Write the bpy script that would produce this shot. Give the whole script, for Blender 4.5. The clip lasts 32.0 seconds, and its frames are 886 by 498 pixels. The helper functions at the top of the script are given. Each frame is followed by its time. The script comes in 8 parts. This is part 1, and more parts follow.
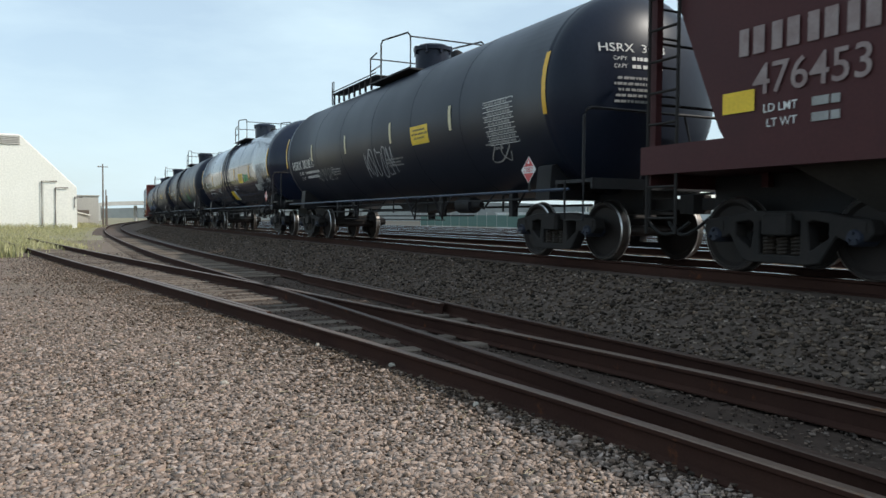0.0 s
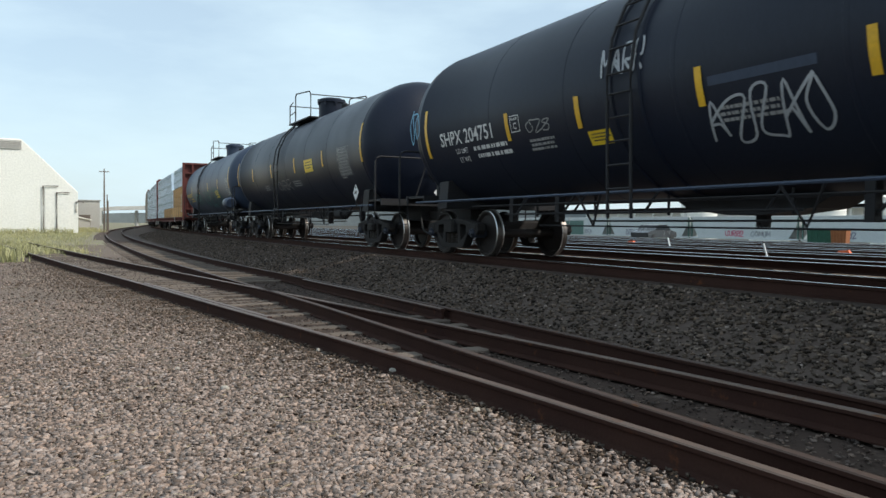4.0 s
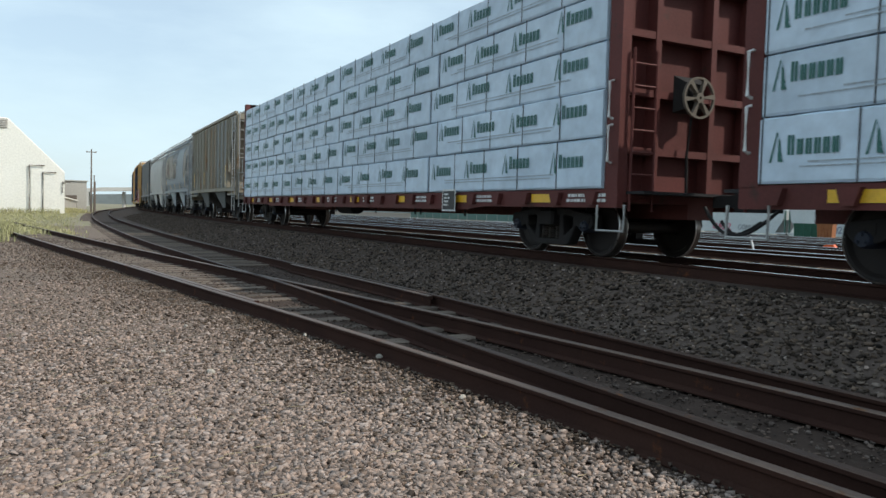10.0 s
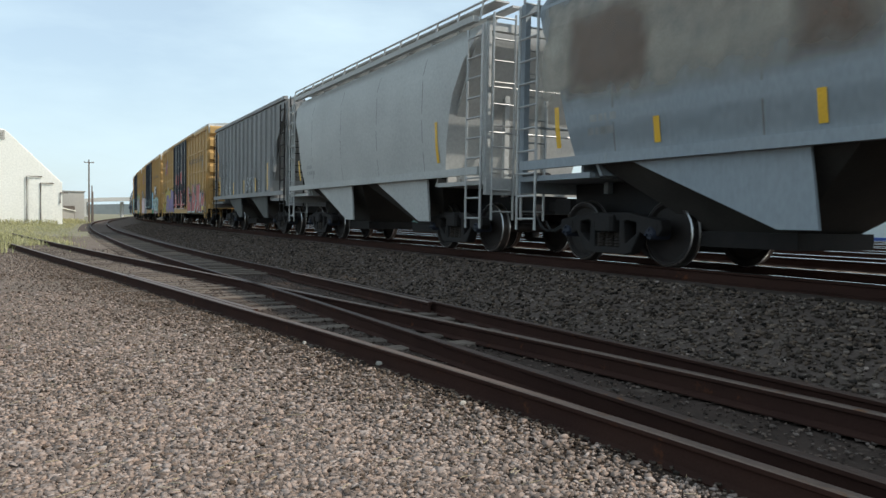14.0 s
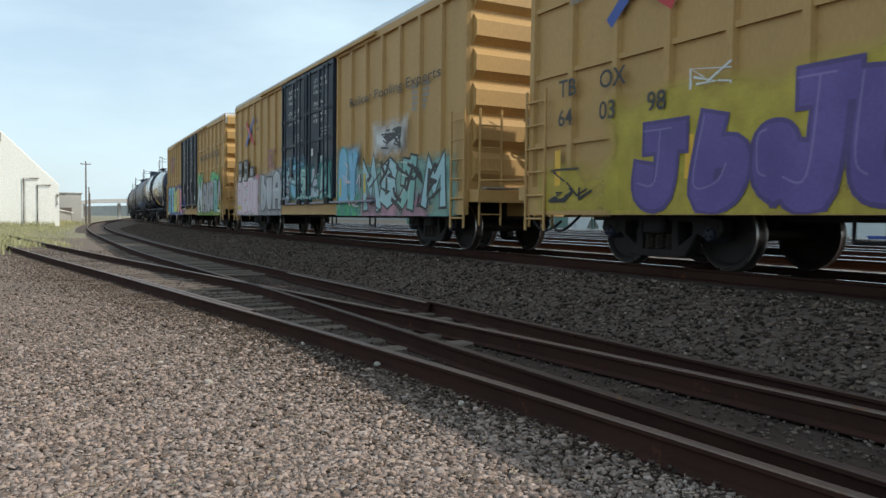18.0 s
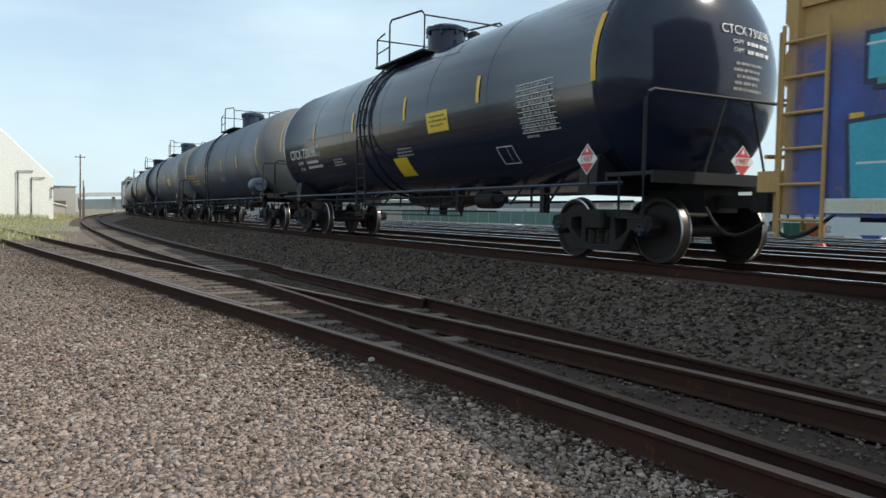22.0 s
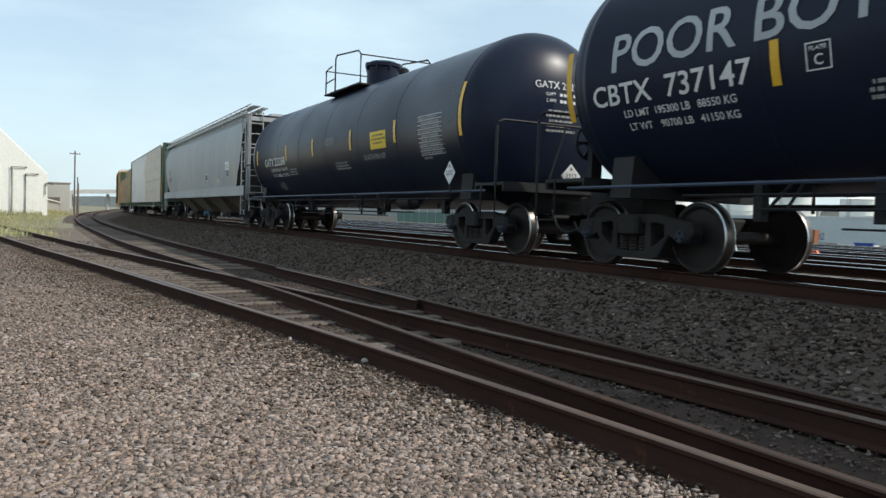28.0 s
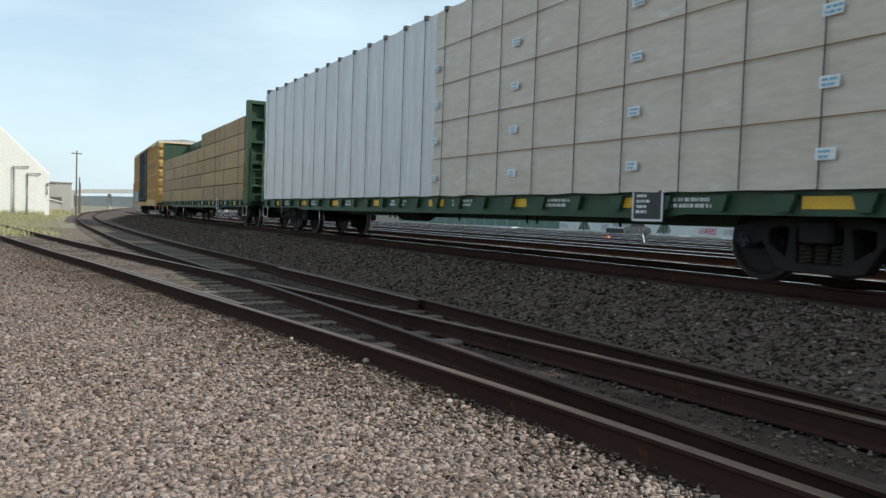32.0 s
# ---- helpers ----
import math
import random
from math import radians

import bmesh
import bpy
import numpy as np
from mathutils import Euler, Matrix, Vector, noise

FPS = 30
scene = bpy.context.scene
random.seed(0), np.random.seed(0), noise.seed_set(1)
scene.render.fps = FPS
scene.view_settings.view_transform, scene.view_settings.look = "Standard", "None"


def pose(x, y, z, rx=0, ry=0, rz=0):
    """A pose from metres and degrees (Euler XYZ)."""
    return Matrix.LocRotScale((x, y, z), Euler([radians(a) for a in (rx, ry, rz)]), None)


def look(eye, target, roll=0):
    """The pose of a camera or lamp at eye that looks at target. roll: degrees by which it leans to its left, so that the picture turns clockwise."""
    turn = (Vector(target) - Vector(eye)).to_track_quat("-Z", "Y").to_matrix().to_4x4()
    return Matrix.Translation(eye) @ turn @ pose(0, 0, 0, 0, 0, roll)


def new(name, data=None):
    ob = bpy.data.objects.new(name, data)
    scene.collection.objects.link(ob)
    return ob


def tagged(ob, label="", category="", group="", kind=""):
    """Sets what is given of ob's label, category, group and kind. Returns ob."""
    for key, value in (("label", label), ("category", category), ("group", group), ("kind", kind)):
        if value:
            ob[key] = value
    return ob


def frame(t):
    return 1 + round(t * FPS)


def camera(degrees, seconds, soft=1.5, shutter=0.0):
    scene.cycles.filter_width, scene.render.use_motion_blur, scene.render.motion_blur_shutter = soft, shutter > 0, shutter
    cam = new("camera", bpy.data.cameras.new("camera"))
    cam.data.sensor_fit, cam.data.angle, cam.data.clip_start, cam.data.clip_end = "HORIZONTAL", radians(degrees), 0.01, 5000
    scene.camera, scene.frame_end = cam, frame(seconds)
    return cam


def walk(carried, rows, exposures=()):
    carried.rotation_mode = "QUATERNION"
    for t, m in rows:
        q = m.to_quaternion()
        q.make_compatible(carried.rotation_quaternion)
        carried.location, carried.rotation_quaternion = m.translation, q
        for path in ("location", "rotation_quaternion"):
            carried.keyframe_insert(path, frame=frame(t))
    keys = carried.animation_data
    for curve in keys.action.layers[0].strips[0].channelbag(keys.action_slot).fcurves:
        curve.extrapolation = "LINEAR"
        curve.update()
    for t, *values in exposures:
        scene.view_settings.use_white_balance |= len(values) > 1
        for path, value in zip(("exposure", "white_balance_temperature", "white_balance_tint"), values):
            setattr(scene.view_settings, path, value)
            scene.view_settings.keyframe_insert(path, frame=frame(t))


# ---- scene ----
# ==== camera: held by hand on one spot, turning slightly ====
cam = camera(60.41, 32.0, shutter=0.06)
EYE = (0.0, -8.38, 0.608)
TURNS = [
    (0, 63.43, -2.20, 0.46), (0.5, 63.65, -1.99, 0.49), (1, 63.54, -2.07, 0.31), (1.5, 63.84, -1.84, 0.36),
    (2, 63.61, -1.33, 0.23), (2.5, 63.57, -1.65, 0.50), (3, 63.60, -1.70, 0.51), (3.5, 63.46, -1.66, 0.57),
    (4, 63.50, -1.80, 0.55), (4.5, 63.38, -1.83, 0.76), (6.5, 62.09, -1.58, 0.74), (7, 61.67, -1.72, 0.99),
    (7.5, 61.87, -1.67, 1.13), (8, 62.00, -1.86, 1.17), (8.5, 61.79, -2.13, 1.69), (9, 61.66, -2.56, 1.78),
    (9.5, 61.88, -2.21, 1.57), (10, 62.69, -2.74, 1.61), (10.5, 62.60, -2.43, 1.45), (11, 62.64, -2.30, 1.35),
    (11.5, 62.11, -2.36, 1.18), (12, 62.35, -1.91, 1.23), (12.5, 62.61, -2.12, 1.28), (13, 62.42, -2.11, 1.26),
    (13.5, 62.46, -2.31, 1.05), (15.5, 62.69, -2.10, 0.65), (16, 62.51, -2.20, 0.75), (16.5, 62.36, -1.96, 0.81),
    (17, 62.46, -1.85, 0.76), (17.5, 62.44, -2.16, 0.74), (18, 62.37, -2.26, 0.68), (18.5, 62.40, -2.15, 0.70),
    (19, 62.41, -2.02, 0.80), (19.5, 62.28, -2.42, 1.05), (20, 62.08, -2.51, 0.99), (20.5, 62.13, -2.58, 1.08),
    (21, 61.99, -2.55, 1.34), (21.5, 61.83, -2.56, 1.15), (22, 62.02, -2.55, 1.13), (22.5, 61.96, -2.57, 1.14),
    (23, 61.86, -2.41, 1.27), (23.5, 61.98, -2.01, 1.27), (24, 61.98, -2.04, 1.25), (24.5, 61.98, -2.30, 1.34),
    (25, 61.85, -2.36, 1.38), (25.5, 61.66, -2.20, 1.63), (27.5, 61.68, -2.24, 1.69), (28, 61.65, -2.40, 1.91),
    (28.5, 61.54, -2.45, 2.19), (29, 61.15, -2.75, 2.40), (29.5, 61.28, -2.73, 2.16), (30, 61.58, -2.46, 1.83),
    (30.5, 62.07, -2.51, 2.11), (31, 61.75, -2.67, 2.11), (31.5, 62.01, -2.48, 1.90), (32, 61.76, -2.41, 1.94)
]
walk(cam, [(t, pose(*EYE, 90 + pitch, -roll, yaw)) for t, yaw, pitch, roll in TURNS])

# ==== daylight ====
SUN = Vector((0.465, 0.565, 0.69)).normalized()
world = bpy.data.worlds.new("sky")
scene.world = world
world.use_nodes = True
wn, wl = world.node_tree.nodes, world.node_tree.links
wn.clear()
w_out, w_bg, w_sky = wn.new("ShaderNodeOutputWorld"), wn.new("ShaderNodeBackground"), wn.new("ShaderNodeTexSky")
w_sky.sky_type, w_sky.sun_disc = "NISHITA", False
w_sky.sun_elevation, w_sky.sun_rotation = math.asin(SUN.z), math.atan2(SUN.x, SUN.y)
w_sky.air_density, w_sky.dust_density, w_sky.ozone_density = 1.0, 1.6, 1.6
w_tc, w_map, w_noise, w_ramp, w_mix = (wn.new("ShaderNodeTexCoord"), wn.new("ShaderNodeMapping"), wn.new("ShaderNodeTexNoise"),
                                       wn.new("ShaderNodeValToRGB"), wn.new("ShaderNodeMix"))
w_map.inputs["Scale"].default_value = (1.4, 1.4, 5.0)
w_noise.inputs["Scale"].default_value, w_noise.inputs["Detail"].default_value, w_noise.inputs["Roughness"].default_value = 1.7, 6, 0.55
w_ramp.color_ramp.elements[0].position, w_ramp.color_ramp.elements[1].position = 0.40, 0.72
w_ramp.color_ramp.elements[0].color, w_ramp.color_ramp.elements[1].color = (0.48, 0.48, 0.48, 1), (0.86, 0.86, 0.86, 1)
w_mix.data_type = "RGBA"
w_mix.inputs["B"].default_value = (5.2, 6.55, 7.2, 1)
w_bg.inputs["Strength"].default_value = 0.15
wl.new(w_tc.outputs["Generated"], w_map.inputs["Vector"])
wl.new(w_map.outputs[0], w_noise.inputs["Vector"])
wl.new(w_noise.outputs["Fac"], w_ramp.inputs[0])
wl.new(w_ramp.outputs[0], w_mix.inputs["Factor"])
wl.new(w_sky.outputs[0], w_mix.inputs["A"])
wl.new(w_mix.outputs["Result"], w_bg.inputs["Color"])
wl.new(w_bg.outputs[0], w_out.inputs[0])
sun = new("sun", bpy.data.lights.new("sun", "SUN"))
sun.data.energy, sun.data.angle, sun.data.color = 3.3, radians(0.6), (1.0, 0.95, 0.86)
sun.matrix_world = look((0, 0, 60), Vector((0, 0, 60)) - SUN)
scene.view_settings.exposure = 0.05


# ==== materials ====
def material(name, color, color2=None, rough=0.6, metal=0.0, scale=3.0, fine=40.0, bump=0.1, spread=0.5, stretch=(1, 1, 1),
             island=0.0, rand=0.0, third=None, third_at=0.62, coat=0.0, spec=0.5):
    """Two-scale procedural surface: broad stains of color2, fine grain, relief, and a sparse third colour for wear."""
    m = bpy.data.materials.new(name)
    m.use_nodes = True
    n, l = m.node_tree.nodes, m.node_tree.links
    b = n["Principled BSDF"]
    b.inputs["Metallic"].default_value = metal
    b.inputs["Coat Weight"].default_value = coat
    b.inputs["Specular IOR Level"].default_value = spec
    color2 = color2 or tuple(c * 0.7 for c in color)
    tc, mp = n.new("ShaderNodeTexCoord"), n.new("ShaderNodeMapping")
    mp.inputs["Scale"].default_value = stretch
    l.new(tc.outputs["Object"], mp.inputs["Vector"])
    n1, n2 = n.new("ShaderNodeTexNoise"), n.new("ShaderNodeTexNoise")
    for node, s, d in ((n1, scale, 5), (n2, fine, 3)):
        node.inputs["Scale"].default_value, node.inputs["Detail"].default_value = s, d
        l.new(mp.outputs[0], node.inputs["Vector"])
    r1 = n.new("ShaderNodeMapRange")
    r1.inputs["From Min"].default_value, r1.inputs["From Max"].default_value = 0.5 - spread / 2, 0.5 + spread / 2
    l.new(n1.outputs["Fac"], r1.inputs["Value"])
    mx = n.new("ShaderNodeMix")
    mx.data_type = "RGBA"
    mx.inputs["A"].default_value, mx.inputs["B"].default_value = (*color, 1), (*color2, 1)
    l.new(r1.outputs[0], mx.inputs["Factor"])
    last = mx.outputs["Result"]
    if third:
        n3, r3, m3 = n.new("ShaderNodeTexNoise"), n.new("ShaderNodeMapRange"), n.new("ShaderNodeMix")
        n3.inputs["Scale"].default_value, n3.inputs["Detail"].default_value, n3.inputs["Roughness"].default_value = scale * 1.7, 8, 0.7
        l.new(mp.outputs[0], n3.inputs["Vector"])
        r3.inputs["From Min"].default_value, r3.inputs["From Max"].default_value = third_at, third_at + 0.1
        l.new(n3.outputs["Fac"], r3.inputs["Value"])
        m3.data_type = "RGBA"
        m3.inputs["B"].default_value = (*third, 1)
        l.new(r3.outputs[0], m3.inputs["Factor"])
        l.new(last, m3.inputs["A"])
        last = m3.outputs["Result"]
    hs = n.new("ShaderNodeHueSaturation")
    l.new(last, hs.inputs["Color"])
    v = n.new("ShaderNodeMapRange")
    v.inputs["To Min"].default_value, v.inputs["To Max"].default_value = 0.8, 1.2
    l.new(n2.outputs["Fac"], v.inputs["Value"])
    val = v.outputs[0]
    if island or rand:
        src = n.new("ShaderNodeNewGeometry").outputs["Random Per Island"] if island else n.new("ShaderNodeObjectInfo").outputs["Random"]
        k = island or rand
        vr, mu = n.new("ShaderNodeMapRange"), n.new("ShaderNodeMath")
        vr.inputs["To Min"].default_value, vr.inputs["To Max"].default_value = 1 - k, 1 + k
        l.new(src, vr.inputs["Value"])
        mu.operation = "MULTIPLY"
        l.new(val, mu.inputs[0])
        l.new(vr.outputs[0], mu.inputs[1])
        val = mu.outputs[0]
        if island:
            m7, fr, sr = n.new("ShaderNodeMath"), n.new("ShaderNodeMath"), n.new("ShaderNodeMapRange")
            m7.operation, m7.inputs[1].default_value, fr.operation = "MULTIPLY", 7.31, "FRACT"
            sr.inputs["To Min"].default_value, sr.inputs["To Max"].default_value = 0.8, 1.2
            l.new(src, m7.inputs[0])
            l.new(m7.outputs[0], fr.inputs[0])
            l.new(fr.outputs[0], sr.inputs["Value"])
            l.new(sr.outputs[0], hs.inputs["Saturation"])
    l.new(val, hs.inputs["Value"])
    l.new(hs.outputs[0], b.inputs["Base Color"])
    rr = n.new("ShaderNodeMapRange")
    rr.inputs["To Min"].default_value, rr.inputs["To Max"].default_value = max(0.02, rough - 0.12), min(1.0, rough + 0.12)
    l.new(n1.outputs["Fac"], rr.inputs["Value"])
    l.new(rr.outputs[0], b.inputs["Roughness"])
    if bump:
        bp = n.new("ShaderNodeBump")
        bp.inputs["Strength"].default_value, bp.inputs["Distance"].default_value = bump, 0.01
        l.new(n2.outputs["Fac"], bp.inputs["Height"])
        l.new(bp.outputs[0], b.inputs["Normal"])
    return m


gravel_mat = material("gravel", (0.143, 0.110, 0.089), (0.185, 0.146, 0.119), 0.95, scale=1.1, fine=85, bump=1.0, third=(0.13, 0.112, 0.08), third_at=0.56, spec=0.2)
stone_mat = material("gravel_stone", (0.222, 0.168, 0.138), (0.292, 0.226, 0.19), 0.9, scale=0.9, fine=60, bump=0.4, island=0.56, spec=0.2)
brown_stone = material("brown_gravel", (0.085, 0.062, 0.047), (0.13, 0.097, 0.075), 0.95, scale=1.2, fine=60, bump=0.5, island=0.7, spec=0.1)
pale_stone = material("pale_stone", (0.43, 0.385, 0.33), (0.36, 0.32, 0.27), 0.9, scale=9, fine=60, bump=0.4)
ballast_mat = material("ballast", (0.078, 0.058, 0.049), (0.112, 0.087, 0.073), 0.95, scale=9, fine=35, bump=1.0, spec=0.1, third=(0.16, 0.13, 0.11), third_at=0.58)
trackbed_mat = material("dirty_track_gravel", (0.07, 0.05, 0.041), (0.045, 0.033, 0.027), 0.95, scale=1.6, fine=40, bump=0.9, third=(0.12, 0.094, 0.077), third_at=0.56, spec=0.1)
track_stone_mat = material("track_stone", (0.085, 0.063, 0.052), (0.125, 0.096, 0.08), 0.9, scale=1.2, fine=50, bump=0.4, island=0.75, spec=0.1)
ballast_stone_mat = material("ballast_stone", (0.074, 0.055, 0.043), (0.134, 0.103, 0.082), 0.9, scale=5, fine=50, bump=0.4, island=0.88, spec=0.12)
dirt_mat = material("dirt", (0.19, 0.155, 0.118), (0.225, 0.20, 0.125), 0.95, scale=0.8, fine=9, bump=0.8, third=(0.17, 0.18, 0.08), third_at=0.5)
yard_mat = material("yard_dirt", (0.06, 0.055, 0.047), (0.095, 0.087, 0.074), 0.95, scale=0.4, fine=6, bump=0.5, spec=0.1)
rail_mat = material("rusty_rail", (0.036, 0.0185, 0.015), (0.053, 0.027, 0.0205), 0.9, scale=2.5, fine=60, bump=0.3, third=(0.12, 0.046, 0.022), third_at=0.62, spec=0.06)
railtop_mat = material("rail_head_dull", (0.135, 0.098, 0.08), (0.165, 0.115, 0.09), 0.5, 0.4, scale=3, fine=30, bump=0.05, third=(0.14, 0.062, 0.026), third_at=0.58, spec=0.25)
railtop_dark = material("rail_head_rusty", (0.06, 0.040, 0.032), (0.085, 0.055, 0.043), 0.55, 0.2, scale=3, fine=30, bump=0.08, third=(0.13, 0.058, 0.026), third_at=0.6, spec=0.2)
railtop_bright = material("rail_head_polished", (0.62, 0.61, 0.60), (0.5, 0.49, 0.48), 0.22, 1.0, scale=2, fine=20, bump=0.02)
tie_mat = material("wooden_tie", (0.10, 0.079, 0.065), (0.15, 0.122, 0.10), 0.95, scale=4, fine=30, bump=0.8, stretch=(6, 1, 6), rand=0.35, spec=0.15)
plate_mat = material("tie_plate_steel", (0.085, 0.033, 0.018), (0.13, 0.05, 0.025), 0.85, 0.2, scale=8, fine=60, bump=0.4, spec=0.2)
steel_dark = material("dark_truck_steel", (0.0175, 0.0165, 0.0165), (0.03, 0.026, 0.0245), 0.75, scale=5, fine=40, bump=0.3, spec=0.18)
wheel_mat = material("wheel_steel", (0.019, 0.0165, 0.016), (0.032, 0.025, 0.0225), 0.62, 0.1, scale=4, fine=40, bump=0.2, spec=0.22)
tread_mat = material("wheel_tread", (0.14, 0.125, 0.115), (0.09, 0.08, 0.073), 0.38, 0.8, scale=6, fine=40, bump=0.02)
rim_mat = material("wheel_rim_edge", (0.62, 0.61, 0.60), (0.5, 0.49, 0.48), 0.3, 1.0, scale=6, fine=40, bump=0.02)
spring_mat = material("spring_steel", (0.025, 0.021, 0.018), (0.045, 0.034, 0.027), 0.65, 0.1, scale=8, fine=60, spec=0.25)
black_gloss = material("black_tank_paint", (0.0100, 0.0145, 0.0315), (0.0135, 0.0185, 0.034), 0.32, scale=0.8, fine=25, bump=0.02, spec=0.15, third=(0.02, 0.023, 0.033), third_at=0.64)
black_new = material("glossy_black_tank_paint", (0.0095, 0.0148, 0.0335), (0.0125, 0.0178, 0.035), 0.15, scale=0.7, fine=20, bump=0.01, coat=0.25, spec=0.24)
black_worn = material("worn_black_tank_paint", (0.0118, 0.016, 0.0295), (0.018, 0.0222, 0.0335), 0.38, scale=0.7, fine=22, bump=0.03, third=(0.034, 0.035, 0.04), third_at=0.66, stretch=(1, 1, 0.5), spec=0.18)
grey_tank = material("grey_black_tank_paint", (0.040, 0.058, 0.096), (0.053, 0.067, 0.097), 0.42, scale=0.6, fine=20, bump=0.04, spec=0.2, stretch=(1, 1, 0.4), third=(0.064, 0.07, 0.082), third_at=0.66)
pale_head = material("pale_grey_tank_end", (0.19, 0.188, 0.178), (0.14, 0.137, 0.13), 0.6, scale=1.2, fine=20, bump=0.03, third=(0.10, 0.098, 0.09), third_at=0.58)
parked_grey = material("parked_hopper_paint", (0.52, 0.56, 0.555), (0.60, 0.62, 0.61), 0.65, scale=0.5, fine=9, bump=0.02)
black_frame = material("black_frame_paint", (0.019, 0.0195, 0.023), (0.03, 0.028, 0.028), 0.6, scale=3, fine=30, bump=0.15, spec=0.2)
white_letter = material("white_stencil_paint", (0.72, 0.72, 0.70), (0.58, 0.58, 0.56), 0.6, scale=5, fine=40, bump=0)
grey_letter = material("faded_stencil_paint", (0.34, 0.34, 0.33), (0.25, 0.25, 0.24), 0.7, scale=5, fine=40, bump=0)
maroon_ink = material("faded_pink_stencil_paint", (0.30, 0.245, 0.235), (0.21, 0.15, 0.145), 0.7, scale=6, fine=40, bump=0)
dark_letter = material("black_stencil_paint", (0.02, 0.02, 0.022), (0.05, 0.05, 0.05), 0.6, scale=5, fine=40, bump=0)
yellow_letter = material("yellow_stencil_paint", (0.62, 0.42, 0.05), (0.5, 0.33, 0.04), 0.6, scale=5, fine=40, bump=0)
reflector = material("yellow_reflective_tape", (0.78, 0.45, 0.02), (0.62, 0.34, 0.015), 0.4, scale=4, fine=30, bump=0)
reflector_pale = material("pale_reflective_tape", (0.62, 0.56, 0.36), (0.5, 0.44, 0.27), 0.45, scale=4, fine=30, bump=0)
label_yellow = material("yellow_decal", (0.80, 0.55, 0.02), (0.7, 0.46, 0.02), 0.5, scale=4, fine=30, bump=0)
placard_red = material("red_placard", (0.55, 0.05, 0.05), (0.5, 0.05, 0.05), 0.4, scale=4, fine=30, bump=0)
placard_white = material("white_placard", (0.75, 0.75, 0.74), (0.65, 0.65, 0.64), 0.45, scale=4, fine=30, bump=0)
maroon_paint = material("maroon_car_paint", (0.05, 0.0135, 0.0155), (0.07, 0.023, 0.024), 0.6, scale=1.2, fine=25, bump=0.08, third=(0.09, 0.05, 0.045), third_at=0.68, spec=0.25)
red_beam = material("brick_red_car_paint", (0.12, 0.033, 0.029), (0.09, 0.03, 0.026), 0.7, scale=1.3, fine=25, bump=0.1, third=(0.065, 0.033, 0.027), third_at=0.6, spec=0.25)
green_beam = material("dark_green_car_paint", (0.028, 0.075, 0.035), (0.02, 0.05, 0.028), 0.6, scale=1.3, fine=25, bump=0.1, third=(0.07, 0.05, 0.03), third_at=0.64)
box_yellow = material("yellow_boxcar_paint", (0.47, 0.275, 0.085), (0.40, 0.245, 0.09), 0.6, scale=0.9, fine=25, bump=0.06, stretch=(1.4, 1, 0.4), third=(0.27, 0.155, 0.065), third_at=0.63)
box_roof = material("galvanised_roof", (0.5, 0.5, 0.49), (0.4, 0.39, 0.37), 0.5, 0.5, scale=2, fine=20)
door_blue = material("dark_blue_door_paint", (0.0175, 0.026, 0.041), (0.025, 0.034, 0.049), 0.5, scale=1.5, fine=25, bump=0.08, third=(0.05, 0.05, 0.05), third_at=0.68, spec=0.3)
hop_tan = material("tan_hopper_paint", (0.25, 0.222, 0.165), (0.29, 0.27, 0.225), 0.7, scale=0.55, fine=18, bump=0.08, stretch=(1.6, 1, 0.3), third=(0.22, 0.125, 0.06), third_at=0.56, spec=0.3)
hop_mottled = material("patched_grey_hopper_paint", (0.235, 0.272, 0.30), (0.27, 0.295, 0.31), 0.65, scale=0.5, fine=18, bump=0.05, stretch=(1.2, 1, 0.5), third=(0.31, 0.29, 0.25), third_at=0.62)
seam_mat = material("weld_seam_dirt", (0.16, 0.155, 0.145), (0.21, 0.20, 0.19), 0.75, scale=2, fine=30, bump=0)
hop_light = material("light_grey_hopper_paint", (0.42, 0.42, 0.40), (0.36, 0.355, 0.34), 0.6, scale=0.7, fine=18, bump=0.05, third=(0.26, 0.23, 0.19), third_at=0.68)
hop_grey = material("weathered_grey_hopper_paint", (0.27, 0.27, 0.265), (0.21, 0.205, 0.195), 0.7, scale=0.8, fine=18, bump=0.08, stretch=(1.5, 1, 0.35), third=(0.17, 0.13, 0.10), third_at=0.66)
hop_pale = material("pale_grey_hopper_paint", (0.36, 0.37, 0.37), (0.31, 0.315, 0.31), 0.55, scale=0.6, fine=18, bump=0.04, stretch=(1.2, 1, 0.4), third=(0.24, 0.21, 0.165), third_at=0.66)
# dusty chutes, darkened to near black for the shade below the side sills
chute_mat = material("dusty_shaded_chute_paint", (0.035, 0.032, 0.029), (0.06, 0.054, 0.048), 0.8, scale=1.4, fine=20, bump=0.1, spec=0.2)
chute_dusty = material("tan_dusty_chute_paint", (0.12, 0.105, 0.085), (0.17, 0.15, 0.125), 0.8, scale=1.4, fine=20, bump=0.1, spec=0.2)
rust_panel = material("rust_stained_side_sheet", (0.24, 0.165, 0.095), (0.215, 0.165, 0.11), 0.75, scale=0.9, fine=18, bump=0.06, stretch=(1.4, 1, 0.3), third=(0.26, 0.13, 0.045), third_at=0.57, spec=0.3)
beige_panel = material("beige_side_sheet", (0.26, 0.235, 0.185), (0.23, 0.215, 0.18), 0.72, scale=0.9, fine=18, bump=0.06, stretch=(1.4, 1, 0.3), third=(0.22, 0.155, 0.09), third_at=0.62, spec=0.3)
